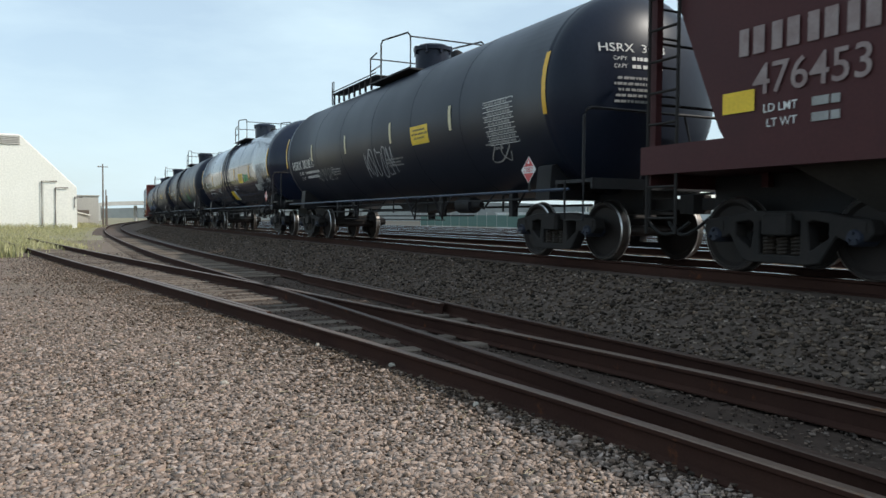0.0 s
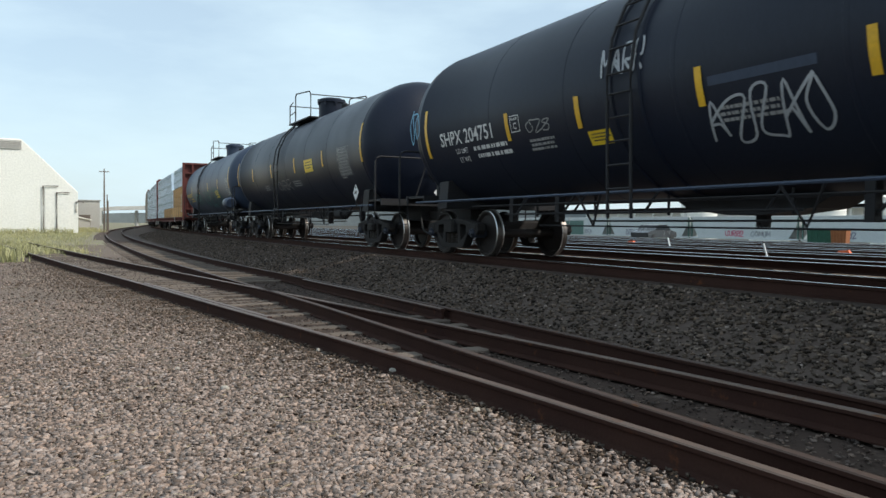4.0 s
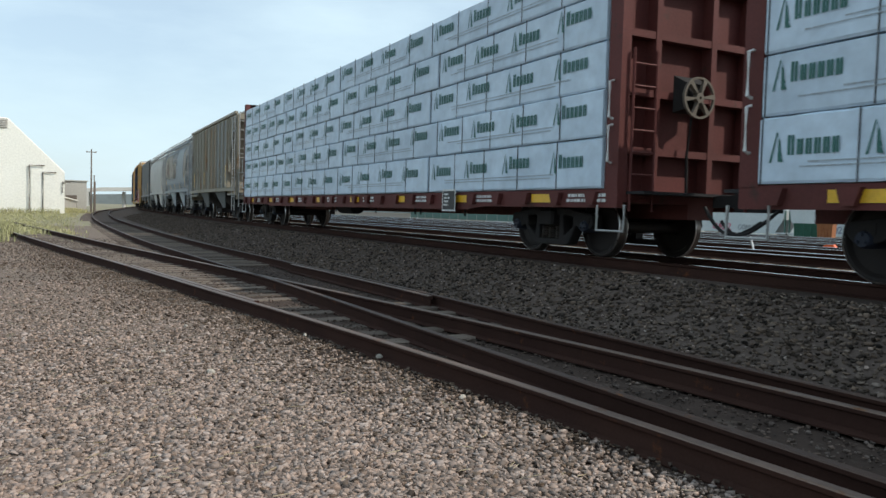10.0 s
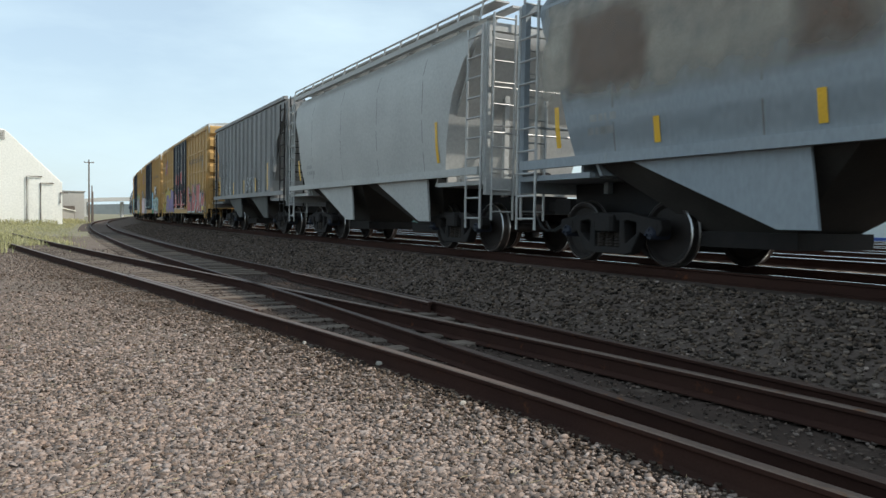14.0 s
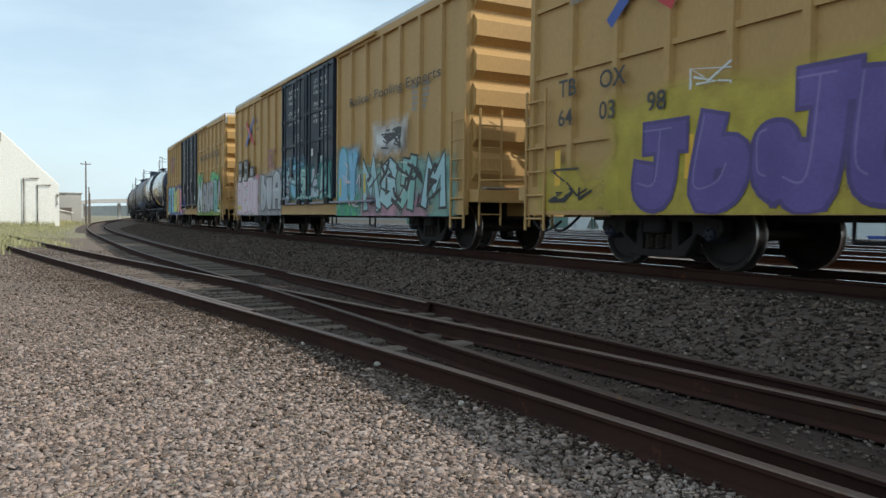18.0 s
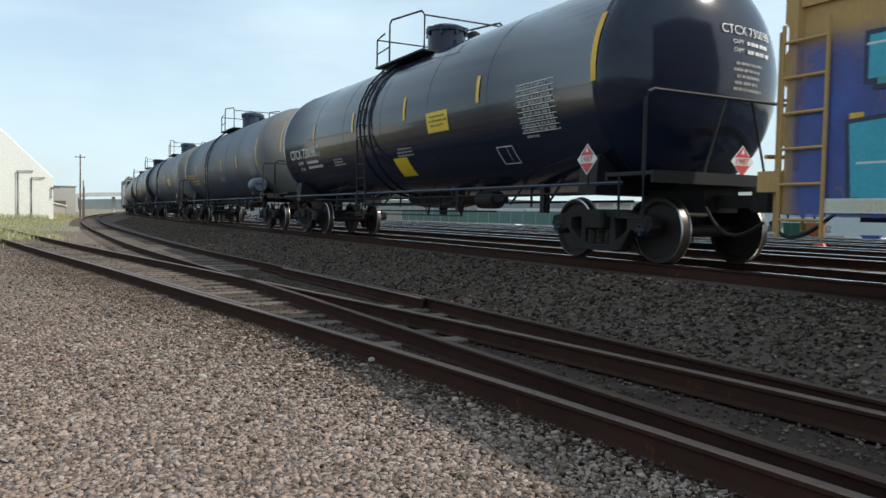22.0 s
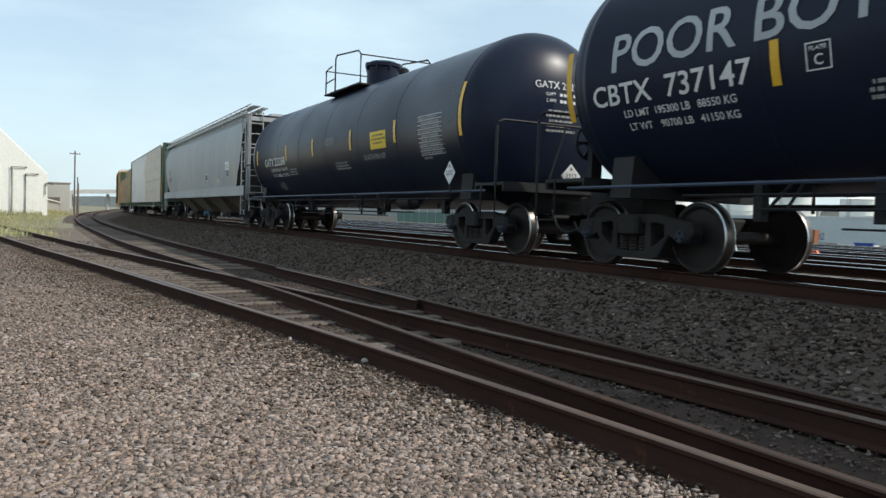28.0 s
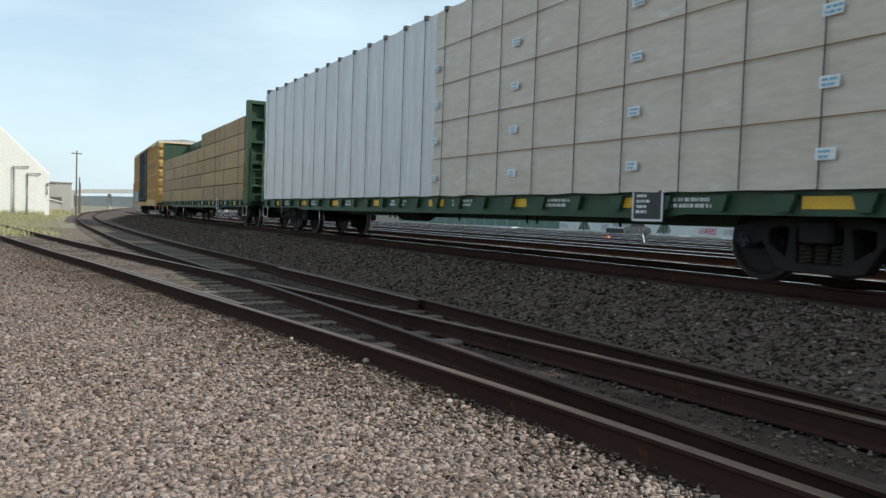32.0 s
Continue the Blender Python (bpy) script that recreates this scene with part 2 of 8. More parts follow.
slate_panel = material("grey_side_sheet", (0.21, 0.21, 0.198), (0.195, 0.20, 0.193), 0.7, scale=0.9, fine=18, bump=0.06, stretch=(1.4, 1, 0.3), third=(0.22, 0.19, 0.14), third_at=0.62, spec=0.3)
skirt_mat = material("dark_dusty_skirt_paint", (0.075, 0.077, 0.074), (0.11, 0.11, 0.103), 0.75, scale=1.2, fine=18, bump=0.06, third=(0.04, 0.04, 0.038), third_at=0.58, spec=0.2)
galv = material("galvanised_steel", (0.42, 0.42, 0.41), (0.33, 0.325, 0.31), 0.5, 0.6, scale=3, fine=30)
wrap_white = material("white_lumber_wrap", (0.545, 0.65, 0.745), (0.45, 0.55, 0.645), 0.5, scale=2.2, fine=6, bump=0.7, rand=0.06)
wrap_tan = material("plastic_covered_lumber", (0.52, 0.43, 0.345), (0.58, 0.505, 0.435), 0.45, scale=0.8, fine=7, bump=0.4, rand=0.07, stretch=(0.6, 1, 2.4), third=(0.62, 0.59, 0.57), third_at=0.6)
wrap_grey = material("pale_plastic_wrap", (0.52, 0.505, 0.51), (0.66, 0.65, 0.655), 0.38, scale=1.3, fine=5, bump=0.5, rand=0.05, stretch=(2.6, 1, 0.3), third=(0.74, 0.735, 0.74), third_at=0.58)
wood_mat = material("fresh_sawn_lumber", (0.57, 0.325, 0.13), (0.47, 0.26, 0.10), 0.75, scale=1.6, fine=22, bump=0.3, stretch=(0.25, 1, 9), rand=0.12, third=(0.34, 0.20, 0.085), third_at=0.62, spec=0.25)
# dark brown that puts the shade of the joints between boards into colour
board_line = material("painted_gap_shadow", (0.30, 0.175, 0.075), (0.19, 0.11, 0.05), 0.9, scale=2, fine=20, bump=0)
wood_brown = material("aged_sawn_lumber", (0.40, 0.275, 0.15), (0.33, 0.22, 0.115), 0.75, scale=3, fine=30, bump=0.3, stretch=(0.3, 1, 12), rand=0.15)
strap_mat = material("strap", (0.04, 0.04, 0.045), rough=0.5)
logo_green = material("green_print", (0.02, 0.105, 0.09), (0.035, 0.14, 0.115), 0.6, scale=4, fine=30, bump=0)
print_grey = material("grey_print", (0.34, 0.38, 0.40), rough=0.6, bump=0)
wall_white = material("white_painted_metal", (0.86, 0.84, 0.77), (0.82, 0.80, 0.72), 0.6, scale=0.35, fine=6, bump=0.05)
wall_grey = material("grey_shed_wall", (0.42, 0.40, 0.36), (0.36, 0.34, 0.31), 0.7, scale=0.3, fine=5)
concrete = material("concrete", (0.52, 0.51, 0.48), (0.44, 0.43, 0.40), 0.85, scale=0.5, fine=8, bump=0.2)
pole_mat = material("weathered_pole_wood", (0.10, 0.08, 0.065), (0.15, 0.12, 0.10), 0.9, scale=3, fine=20, stretch=(4, 4, 0.3))
leaf_mat = material("foliage", (0.05, 0.085, 0.025), (0.085, 0.12, 0.04), 0.8, scale=2, fine=15, bump=0, island=0.4)
grass_mat = material("dry_grass", (0.27, 0.275, 0.12), (0.42, 0.385, 0.21), 0.8, scale=0.6, fine=8, bump=0, island=0.45)
# the haze of distance is put into the hills' blue-grey colour
hill_mat = material("hazy_far_hill", (0.16, 0.19, 0.20), (0.20, 0.22, 0.22), 0.95, scale=0.01, fine=0.1, bump=0)
asphalt = material("asphalt", (0.10, 0.10, 0.10), (0.13, 0.13, 0.125), 0.9, scale=0.5, fine=20)
dumpster_green = material("green_bin_paint", (0.015, 0.10, 0.06), rough=0.5)
rust_box = material("rusty_orange_paint", (0.33, 0.12, 0.04), (0.26, 0.09, 0.03), 0.7)
orange_mark = material("orange_marker_paint", (0.85, 0.12, 0.02), rough=0.6)
car_white = material("white_car_paint", (0.75, 0.76, 0.77), rough=0.25, bump=0, coat=0.6)
car_dark = material("dark_grey_car_paint", (0.06, 0.065, 0.07), rough=0.25, bump=0, coat=0.6)
rubber = material("rubber", (0.02, 0.02, 0.02), rough=0.85)
glass_dark = material("tinted_glass", (0.02, 0.025, 0.03), rough=0.08, bump=0)
fence_green = material("green_fence_mesh", (0.085, 0.165, 0.14), (0.11, 0.19, 0.16), 0.7)


def paint(name, c, c2=None):
    return material(name, c, c2 or tuple(x * 0.75 for x in c), 0.55, scale=1.6, fine=30, bump=0)


G = {k: paint("spray_" + k, c, c2) for k, c, c2 in (
    ("red", (0.50, 0.028, 0.03), (0.38, 0.02, 0.03)), ("white", (0.66, 0.68, 0.68), None), ("black", (0.015, 0.015, 0.018), None),
    ("purple", (0.13, 0.085, 0.30), (0.09, 0.06, 0.22)), ("teal", (0.04, 0.24, 0.24), (0.10, 0.33, 0.30)), ("sky", (0.12, 0.36, 0.55), (0.20, 0.46, 0.6)),
    ("pink", (0.52, 0.27, 0.32), (0.44, 0.2, 0.30)), ("mint", (0.26, 0.48, 0.42), (0.15, 0.36, 0.33)), ("green", (0.04, 0.36, 0.13), (0.08, 0.45, 0.16)),
    ("grey", (0.27, 0.27, 0.32), (0.2, 0.2, 0.25)), ("silver", (0.40, 0.44, 0.50), (0.33, 0.37, 0.44)), ("lime", (0.40, 0.52, 0.10), (0.5, 0.55, 0.1)),
    ("orange", (0.62, 0.26, 0.05), None), ("blue", (0.05, 0.10, 0.38), None), ("cyan", (0.05, 0.40, 0.52), None), ("hotpink", (0.60, 0.13, 0.2), None),
    ("sand", (0.33, 0.295, 0.235), (0.29, 0.25, 0.20)), ("soot", (0.15, 0.155, 0.16), (0.2, 0.2, 0.2)), ("rust", (0.20, 0.125, 0.085), (0.16, 0.10, 0.07)), ("plum", (0.085, 0.055, 0.20), None), ("lilac", (0.22, 0.17, 0.40), None), ("ice", (0.34, 0.53, 0.56), (0.28, 0.46, 0.5)), ("brick", (0.40, 0.055, 0.055), (0.32, 0.04, 0.05)), ("pale", (0.56, 0.44, 0.50), (0.62, 0.50, 0.55)), ("navy", (0.02, 0.035, 0.07), None), ("chalk", (0.42, 0.44, 0.46), None), ("tealdark", (0.01, 0.13, 0.13), None), ("yellow", (0.62, 0.50, 0.06), None), ("maroon", (0.30, 0.10, 0.12), None))}


# ==== mesh helpers ====
class MB:
    """Collects vertices and faces of one part."""

    def __init__(self):
        self.v, self.f, self.s = [], [], False

    def box(self, x0, x1, y0, y1, z0, z1):
        i = len(self.v)
        self.v += [(x, y, z) for z in (z0, z1) for x, y in ((x0, y0), (x1, y0), (x1, y1), (x0, y1))]
        self.f += [tuple(i + k for k in q) for q in ((3, 2, 1, 0), (4, 5, 6, 7), (0, 1, 5, 4), (1, 2, 6, 5), (2, 3, 7, 6), (3, 0, 4, 7))]
        return self

    def prism(self, poly, axis, a, b):
        """Extrudes a 2D outline: axis x takes (y, z), y takes (x, z), z takes (x, y)."""
        i, n = len(self.v), len(poly)
        put = {"x": lambda p, k: (k, p[0], p[1]), "y": lambda p, k: (p[0], k, p[1]), "z": lambda p, k: (p[0], p[1], k)}[axis]
        self.v += [put(p, k) for k in (a, b) for p in poly]
        self.f += [tuple(range(i + n - 1, i - 1, -1)), tuple(range(i + n, i + 2 * n))]
        self.f += [(i + k, i + (k + 1) % n, i + n + (k + 1) % n, i + n + k) for k in range(n)]
        return self

    def loft(self, rings, close=True):
        i, n = len(self.v), len(rings[0])
        for r in rings:
            self.v += [tuple(p) for p in r]
        for k in range(len(rings) - 1):
            for j in range(n):
                a, b = i + k * n + j, i + k * n + (j + 1) % n
                self.f.append((a, b, b + n, a + n))
        if close:
            self.f += [tuple(range(i + n - 1, i - 1, -1)), tuple(range(i + (len(rings) - 1) * n, i + len(rings) * n))]
        return self

    def lathe(self, prof, axis="x", n=32, at=(0, 0, 0)):
        rings = []
        for p, r in prof:
            ring = []
            for k in range(n):
                c, s = r * math.cos(2 * math.pi * k / n), r * math.sin(2 * math.pi * k / n)
                ring.append({"x": (at[0] + p, at[1] + c, at[2] + s), "y": (at[0] + s, at[1] + p, at[2] + c), "z": (at[0] + c, at[1] + s, at[2] + p)}[axis])
            rings.append(ring)
        self.s = True
        return self.loft(rings)

    def tube(self, pts, r=0.02, n=6):
        pts = [Vector(p) for p in pts]
        rings = []
        for k, p in enumerate(pts):
            d = (pts[min(k + 1, len(pts) - 1)] - pts[max(k - 1, 0)]).normalized()
            u = d.cross(Vector((0, 0, 1)))
            if u.length < 0.05:
                u = d.cross(Vector((0, 1, 0)))
            u.normalize()
            w = d.cross(u)
            rings.append([p + r * (math.cos(2 * math.pi * j / n) * u + math.sin(2 * math.pi * j / n) * w) for j in range(n)])
        return self.loft(rings)

    def raw(self, v, f):
        i = len(self.v)
        self.v += [tuple(p) for p in v]
        self.f += [tuple(i + k for k in q) for q in f]
        return self

    def mesh(self, name, mats):
        me = bpy.data.meshes.new(name)
        me.from_pydata(self.v, [], self.f)
        for m in (mats if isinstance(mats, (list, tuple)) else [mats]):
            me.materials.append(m)
        if self.s:
            me.polygons.foreach_set("use_smooth", [True] * len(me.polygons))
            me.set_sharp_from_angle(angle=radians(35))
        me.update()
        return me


def part(name, mb, mat, parent=None, label="", loc=(0, 0, 0)):
    me = mb if isinstance(mb, bpy.types.Mesh) else mb.mesh(name, mat)
    ob = new(name, me)
    ob.location = loc
    if parent is not None:
        ob.parent = parent
    if label:
        tagged(ob, label)
    return ob


def thing(name, label, category, group="", kind="", at=(0, 0, 0)):
    ob = new(name)
    ob.empty_display_size = 0.3
    ob.location = at
    return tagged(ob, label, category, group, kind)


def soft_box(x0, x1, y0, y1, z0, z1, r):
    """A box with chamfered upright edges and top."""
    mb = MB()
    def ring(z, i):
        a, b, c, d = x0 + i, x1 - i, y0 + i, y1 - i
        return [(a + r, c, z), (b - r, c, z), (b, c + r, z), (b, d - r, z), (b - r, d, z), (a + r, d, z), (a, d - r, z), (a, c + r, z)]
    return mb.loft([ring(z0, r * 0.4), ring(z0 + r * 0.4, 0), ring(z1 - r, 0), ring(z1, r)])


# ==== the line of the main track ====
BEND, BEND_END, RADIUS = -25.3, -150.0, 1115.7


def on_track(u):
    """Point and heading angle of the main track's middle at the distance u along it."""
    if u >= BEND:
        return u, 0.0, 0.0
    d = min(BEND - u, BEND - BEND_END)
    a = d / RADIUS
    x, y = BEND - math.sin(a) * RADIUS, (1 - math.cos(a)) * RADIUS
    rest = (BEND - u) - d
    return x - rest * math.cos(a), y + rest * math.sin(a), -a


def beside(u, d):
    x, y, a = on_track(u)
    return x - d * math.sin(a), y + d * math.cos(a)


# lateral distance of the side track's far rail and the spur's near rail from the main track, by distance along it
SIDE = [(60, -3.55), (0, -3.55), (-6, -3.64), (-11, -3.70), (-16, -3.90), (-25, -4.25), (-40, -4.40), (-60, -4.55), (-110, -4.50), (-700, -4.5)]
SPUR = [(60, -5.10), (10, -5.12), (0, -5.24), (-2, -5.38), (-4, -5.55), (-7, -5.92), (-10, -6.37), (-16, -7.25), (-22, -8.20), (-35, -10.1), (-48, -12.0)]


def smooth_at(table, x):
    pts = sorted(table)
    xs, ys = [p[0] for p in pts], [p[1] for p in pts]
    x = min(max(x, xs[0]), xs[-1])
    k = min(max(int(np.searchsorted(xs, x)) - 1, 0), len(xs) - 2)
    def slope(i):
        i0, i1 = max(i - 1, 0), min(i + 1, len(xs) - 1)
        return (ys[i1] - ys[i0]) / (xs[i1] - xs[i0])
    h = xs[k + 1] - xs[k]
    t = (x - xs[k]) / h
    return ((2 * t**3 - 3 * t**2 + 1) * ys[k] + (t**3 - 2 * t**2 + t) * h * slope(k) + (-2 * t**3 + 3 * t**2) * ys[k + 1] + (t**3 - t**2) * h * slope(k + 1))


SIDE_Z, GAUGE = -0.52, 1.505


def side_point(u, off):
    """A point on the side track: off metres towards the main track from its far rail."""
    return beside(u, smooth_at(SIDE, u) + off)


def spur_point(u, off):
    """A point on the spur: off metres from its near rail."""
    d = smooth_at(SPUR, u)
    s = (smooth_at(SPUR, u + 0.2) - smooth_at(SPUR, u - 0.2)) / 0.4
    a = math.atan(s)
    return (on_track(u)[0] - off * math.sin(a), beside(u, d)[1] + off * math.cos(a))


def ground_z(d):
    """Height of the ground by the lateral distance from the main track."""
    pts = [(-900, -0.74), (-7, -0.68), (-5.35, -0.69), (-5.0, -0.712), (-3.7, -0.712), (-3.4, -0.66), (-3.1, -0.61), (-1.75, -0.2), (-1.5, -0.17), (1.6, -0.17), (2.2, -0.24), (24, -0.28), (70, -1.48), (130, -2.1), (900, -2.3)]
    return float(np.interp(d, [p[0] for p in pts], [p[1] for p in pts]))


# ==== ground ====
us = sorted(set([-1500, -1100, -800, -600, -450, -350, -280, -220, -180] + list(range(-160, -40, 6)) + [x * 1.0 for x in range(-40, 12, 1)] + [12, 16, 20, 26, 34, 50, 80, 150, 300, 600]))
ds = [-700, -400, -200, -100, -60, -40, -30, -24, -20, -17, -15, -13.5, -12, -11, -10, -9, -8, -7, -6.4, -5.9, -5.5, -5.2, -4.8, -4.4, -4, -3.7, -3.45, -3.25, -3.1, -2.8, -2.5, -2.2,
      -1.9, -1.75, -1.5, -1, 0, 1, 1.6, 2.2, 3, 5, 8, 12, 16, 20, 24, 28, 34, 45, 60, 70, 90, 130, 150, 300, 700]
gv, gf, gm = [], [], []
for u in us:
    for d in ds:
        x, y = beside(u, d)
        near = -36 < u < 12 and -12 < d < -1.6
        gv.append((x, y, ground_z(d) + (0.008 * noise.noise((x * 0.7, y * 0.9, 0)) if near else 0)))
for i in range(len(us) - 1):
    for j in range(len(ds) - 1):
        a = i * len(ds) + j
        gf.append((a, a + len(ds), a + len(ds) + 1, a + 1))
        um, dm = (us[i] + us[i + 1]) / 2, (ds[j] + ds[j + 1]) / 2
        spur = smooth_at(SPUR, um)
        side = smooth_at(SIDE, um)
        if -60 < um and (dm < spur - 0.35 or (um < -13 and dm < side - 2.0)):
            k = 0 if um > -47 and dm > -40 else 2
        elif dm < side - 2.3 and um < -44:
            k = 2
        elif dm < side + 0.3 and um > -60:
            k = 4
        elif dm < 2.2:
            k = 1
        else:
            k = 3
        gm.append(k)
me = bpy.data.meshes.new("ground")
me.from_pydata(gv, [], gf)
for m in (gravel_mat, ballast_mat, dirt_mat, yard_mat, trackbed_mat):
    me.materials.append(m)
me.polygons.foreach_set("material_index", gm)
me.polygons.foreach_set("use_smooth", [True] * len(gf))
me.update()
ground = tagged(new("ground", me), "grey-brown gravel ground with dark ballast beside the tracks", "ground", kind="structure")


def scatter(name, label, count, place, size, mat, seed, sink=0.25, thick=(0.35, 0.8), tilt=0.45):
    """Many loose angular stones as one object; place(rng, n) gives x, y, z arrays."""
    rng = np.random.default_rng(seed)
    x, y, z = place(rng, count)
    n = len(x)
    corners = np.array([(-1, -1, -1), (1, -1, -1), (1, 1, -1), (-1, 1, -1), (-1, -1, 1), (1, -1, 1), (1, 1, 1), (-1, 1, 1)], float) * 0.62
    q = corners[None] * (1 + rng.uniform(-0.45, 0.45, (n, 8, 3)))
    q *= np.stack([rng.uniform(0.7, 1.35, n), rng.uniform(0.6, 1.1, n), rng.uniform(*thick, n)], 1)[:, None]
    s = size[0] + (size[1] - size[0]) * rng.beta(1.3, 3.2, n)
    q *= s[:, None, None] / 2
    a, b = rng.uniform(0, 6.283, n), rng.normal(0, tilt, n)
    ca, sa, cb, sb = np.cos(a), np.sin(a), np.cos(b), np.sin(b)
    q = np.stack([q[..., 0], q[..., 1] * cb[:, None] - q[..., 2] * sb[:, None], q[..., 1] * sb[:, None] + q[..., 2] * cb[:, None]], 2)
    q = np.stack([q[..., 0] * ca[:, None] - q[..., 1] * sa[:, None], q[..., 0] * sa[:, None] + q[..., 1] * ca[:, None], q[..., 2]], 2)
    q += np.stack([x, y, z + s * sink], 1)[:, None]
    quads = np.array([(3, 2, 1, 0), (4, 5, 6, 7), (0, 1, 5, 4), (1, 2, 6, 5), (2, 3, 7, 6), (3, 0, 4, 7)])
    faces = (quads[None] + 8 * np.arange(n)[:, None, None]).reshape(-1, 4)
    me = bpy.data.meshes.new(name)
    me.vertices.add(n * 8)
    me.vertices.foreach_set("co", q.reshape(-1))
    me.loops.add(faces.size)
    me.loops.foreach_set("vertex_index", faces.reshape(-1).astype(np.int32))
    me.polygons.add(len(faces))
    me.polygons.foreach_set("loop_start", np.arange(0, faces.size, 4, dtype=np.int32))
    me.materials.append(mat)
    me.update(calc_edges=True)
    return tagged(new(name, me), label, "gravel", kind="stuff")


SPUR_X, SPUR_Y = np.array([p[0] for p in sorted(SPUR)]), np.array([p[1] for p in sorted(SPUR)])


def yard_spots(rng, n):
    """Thick near the standing place, thinner with distance, on the open ground this side of the spur."""
    r = 2.6 * (34.0 / 2.6) ** (rng.uniform(0, 1, n * 3) ** 1.05)
    r = np.where(r > 14, r * np.exp(np.abs(rng.normal(0, 0.22, n * 3))), r)
    a = rng.uniform(radians(50), radians(128), n * 3)
    x, y = -r * np.cos(radians(118) - a), -8.38 + r * np.sin(radians(118) - a)
    gap = np.interp(x, SPUR_X, SPUR_Y) - y
    ok = (gap > 0.1) & (gap - 0.1 > rng.uniform(0, 1, n * 3) ** 1.4 * 1.1)
    x, y = x[ok][:n], y[ok][:n]
    return x, y, np.interp(y, [-9, -7, -5.2], [-0.68, -0.68, -0.66]) + 0.0 * x


def rail_edge_spots(rng, n):
    """Thick against the spur's near rail, thinning out over the open gravel."""
    x = 3 - 21 * rng.uniform(0, 1, n) ** 1.15 * np.exp(np.abs(rng.normal(0, 0.3, n)))
    y = np.interp(x, SPUR_X, SPUR_Y) - 0.06 - rng.exponential(0.62, n) * (1.25 + np.sin(x * 1.7) * 0.4 + np.sin(x * 4.1 + 1) * 0.3)
    return x, y, np.interp(y, [-9, -7, -5.2], [-0.68, -0.68, -0.672]) + 0.008


def shoulder_spots(rng, n):
    u = 6 - 84 * rng.uniform(0, 1, n) ** 1.9
    d = rng.uniform(-3.5, -1.35, n)
    p = np.array([beside(a, b) for a, b in zip(u, d)])
    return p[:, 0], p[:, 1], np.array([ground_z(b) for b in d])


def between_spots(rng, n):
    u = 4 - 34 * rng.uniform(0, 1, n) ** 1.4
    near, far = np.interp(u, SPUR_X, SPUR_Y) + 0.12, np.array([smooth_at(SIDE, a) for a in u]) + 0.3
    d = near + (far - near) * rng.uniform(0, 1, n)
    p = np.array([beside(a, b) for a, b in zip(u, d)])
    return p[:, 0], p[:, 1], np.array([ground_z(b) for b in d]) + 0.01


scatter("gravel_stones", "loose grey-brown crushed gravel lying on the ground", 72000, yard_spots, (0.013, 0.062), stone_mat, 3, 0.10, (0.3, 0.85), 0.7)
chip_mat = material("pale_gravel_chip", (0.235, 0.183, 0.155), (0.30, 0.237, 0.205), 0.9, scale=1.5, fine=60, bump=0.4, island=0.55, spec=0.2)
straw_mat = material("dry_straw", (0.38, 0.31, 0.19), (0.28, 0.22, 0.14), 0.85, scale=3, fine=30, bump=0.1, island=0.4)


def near_spots(rng, n):
    x, y, z = yard_spots(rng, n)
    return x, y, z + 0.006


def round_spots(rng, n):
    """The open ground all round the standing place, this side of the spur."""
    r, a = 0.4 + 10.5 * np.sqrt(rng.uniform(0, 1, n)), rng.uniform(0, 6.283, n)
    x, y = r * np.cos(a), -8.38 + r * np.sin(a)
    ok = y < np.interp(x, SPUR_X, SPUR_Y) - 0.1
    return x[ok], y[ok], np.full(int(ok.sum()), -0.68)


scatter("gravel_stones", "loose grey-brown crushed gravel lying on the ground", 14000, round_spots, (0.014, 0.06), stone_mat, 13, 0.12, (0.22, 0.5), 0.3)
scatter("gravel_chips", "larger pale gravel chips lying on the ground", 9000, near_spots, (0.02, 0.085), chip_mat, 6, 0.06, (0.14, 0.32), 0.4)
rs = np.random.default_rng(8)
sx, sy, sz = yard_spots(rs, 420)
straw = MB()
for x, y, z in zip(sx, sy, sz):
    a, n = rs.uniform(0, 3.14), rs.uniform(0.012, 0.045)
    straw.tube([(x - n * math.cos(a), y - n * math.sin(a), z + 0.02), (x + n * math.cos(a), y + n * math.sin(a), z + 0.026)], 0.002, 3)
tagged(part("straw", straw, straw_mat, None), "dry straw and wood splinters lying on the gravel", "straw", kind="stuff")
scatter("brown_gravel", "dark brown gravel along the siding rail", 22000, rail_edge_spots, (0.012, 0.055), brown_stone, 15, 0.14, (0.3, 0.7), 0.4)
scatter("pale_ballast_stones", "scattered pale grey ballast stones on the track shoulder", 2600, shoulder_spots, (0.02, 0.06), chip_mat, 16, 0.4)
scatter("ballast_stones", "dark grey crushed ballast on the track shoulder", 58000, shoulder_spots, (0.025, 0.085), ballast_stone_mat, 4)
scatter("track_stones", "dark gravel between the siding rails", 18000, between_spots, (0.015, 0.055), track_stone_mat, 5, 0.15, (0.25, 0.6), 0.3)


# ==== tracks ====
RAIL = [(-0.07, -0.17), (0.07, -0.17), (0.07, -0.158), (0.012, -0.138), (0.009, -0.045), (0.034, -0.032), (0.036, -0.008), (0.028, 0.0), (-0.028, 0.0),
        (-0.036, -0.008), (-0.034, -0.032), (-0.009, -0.045), (-0.012, -0.138), (-0.07, -0.158)]


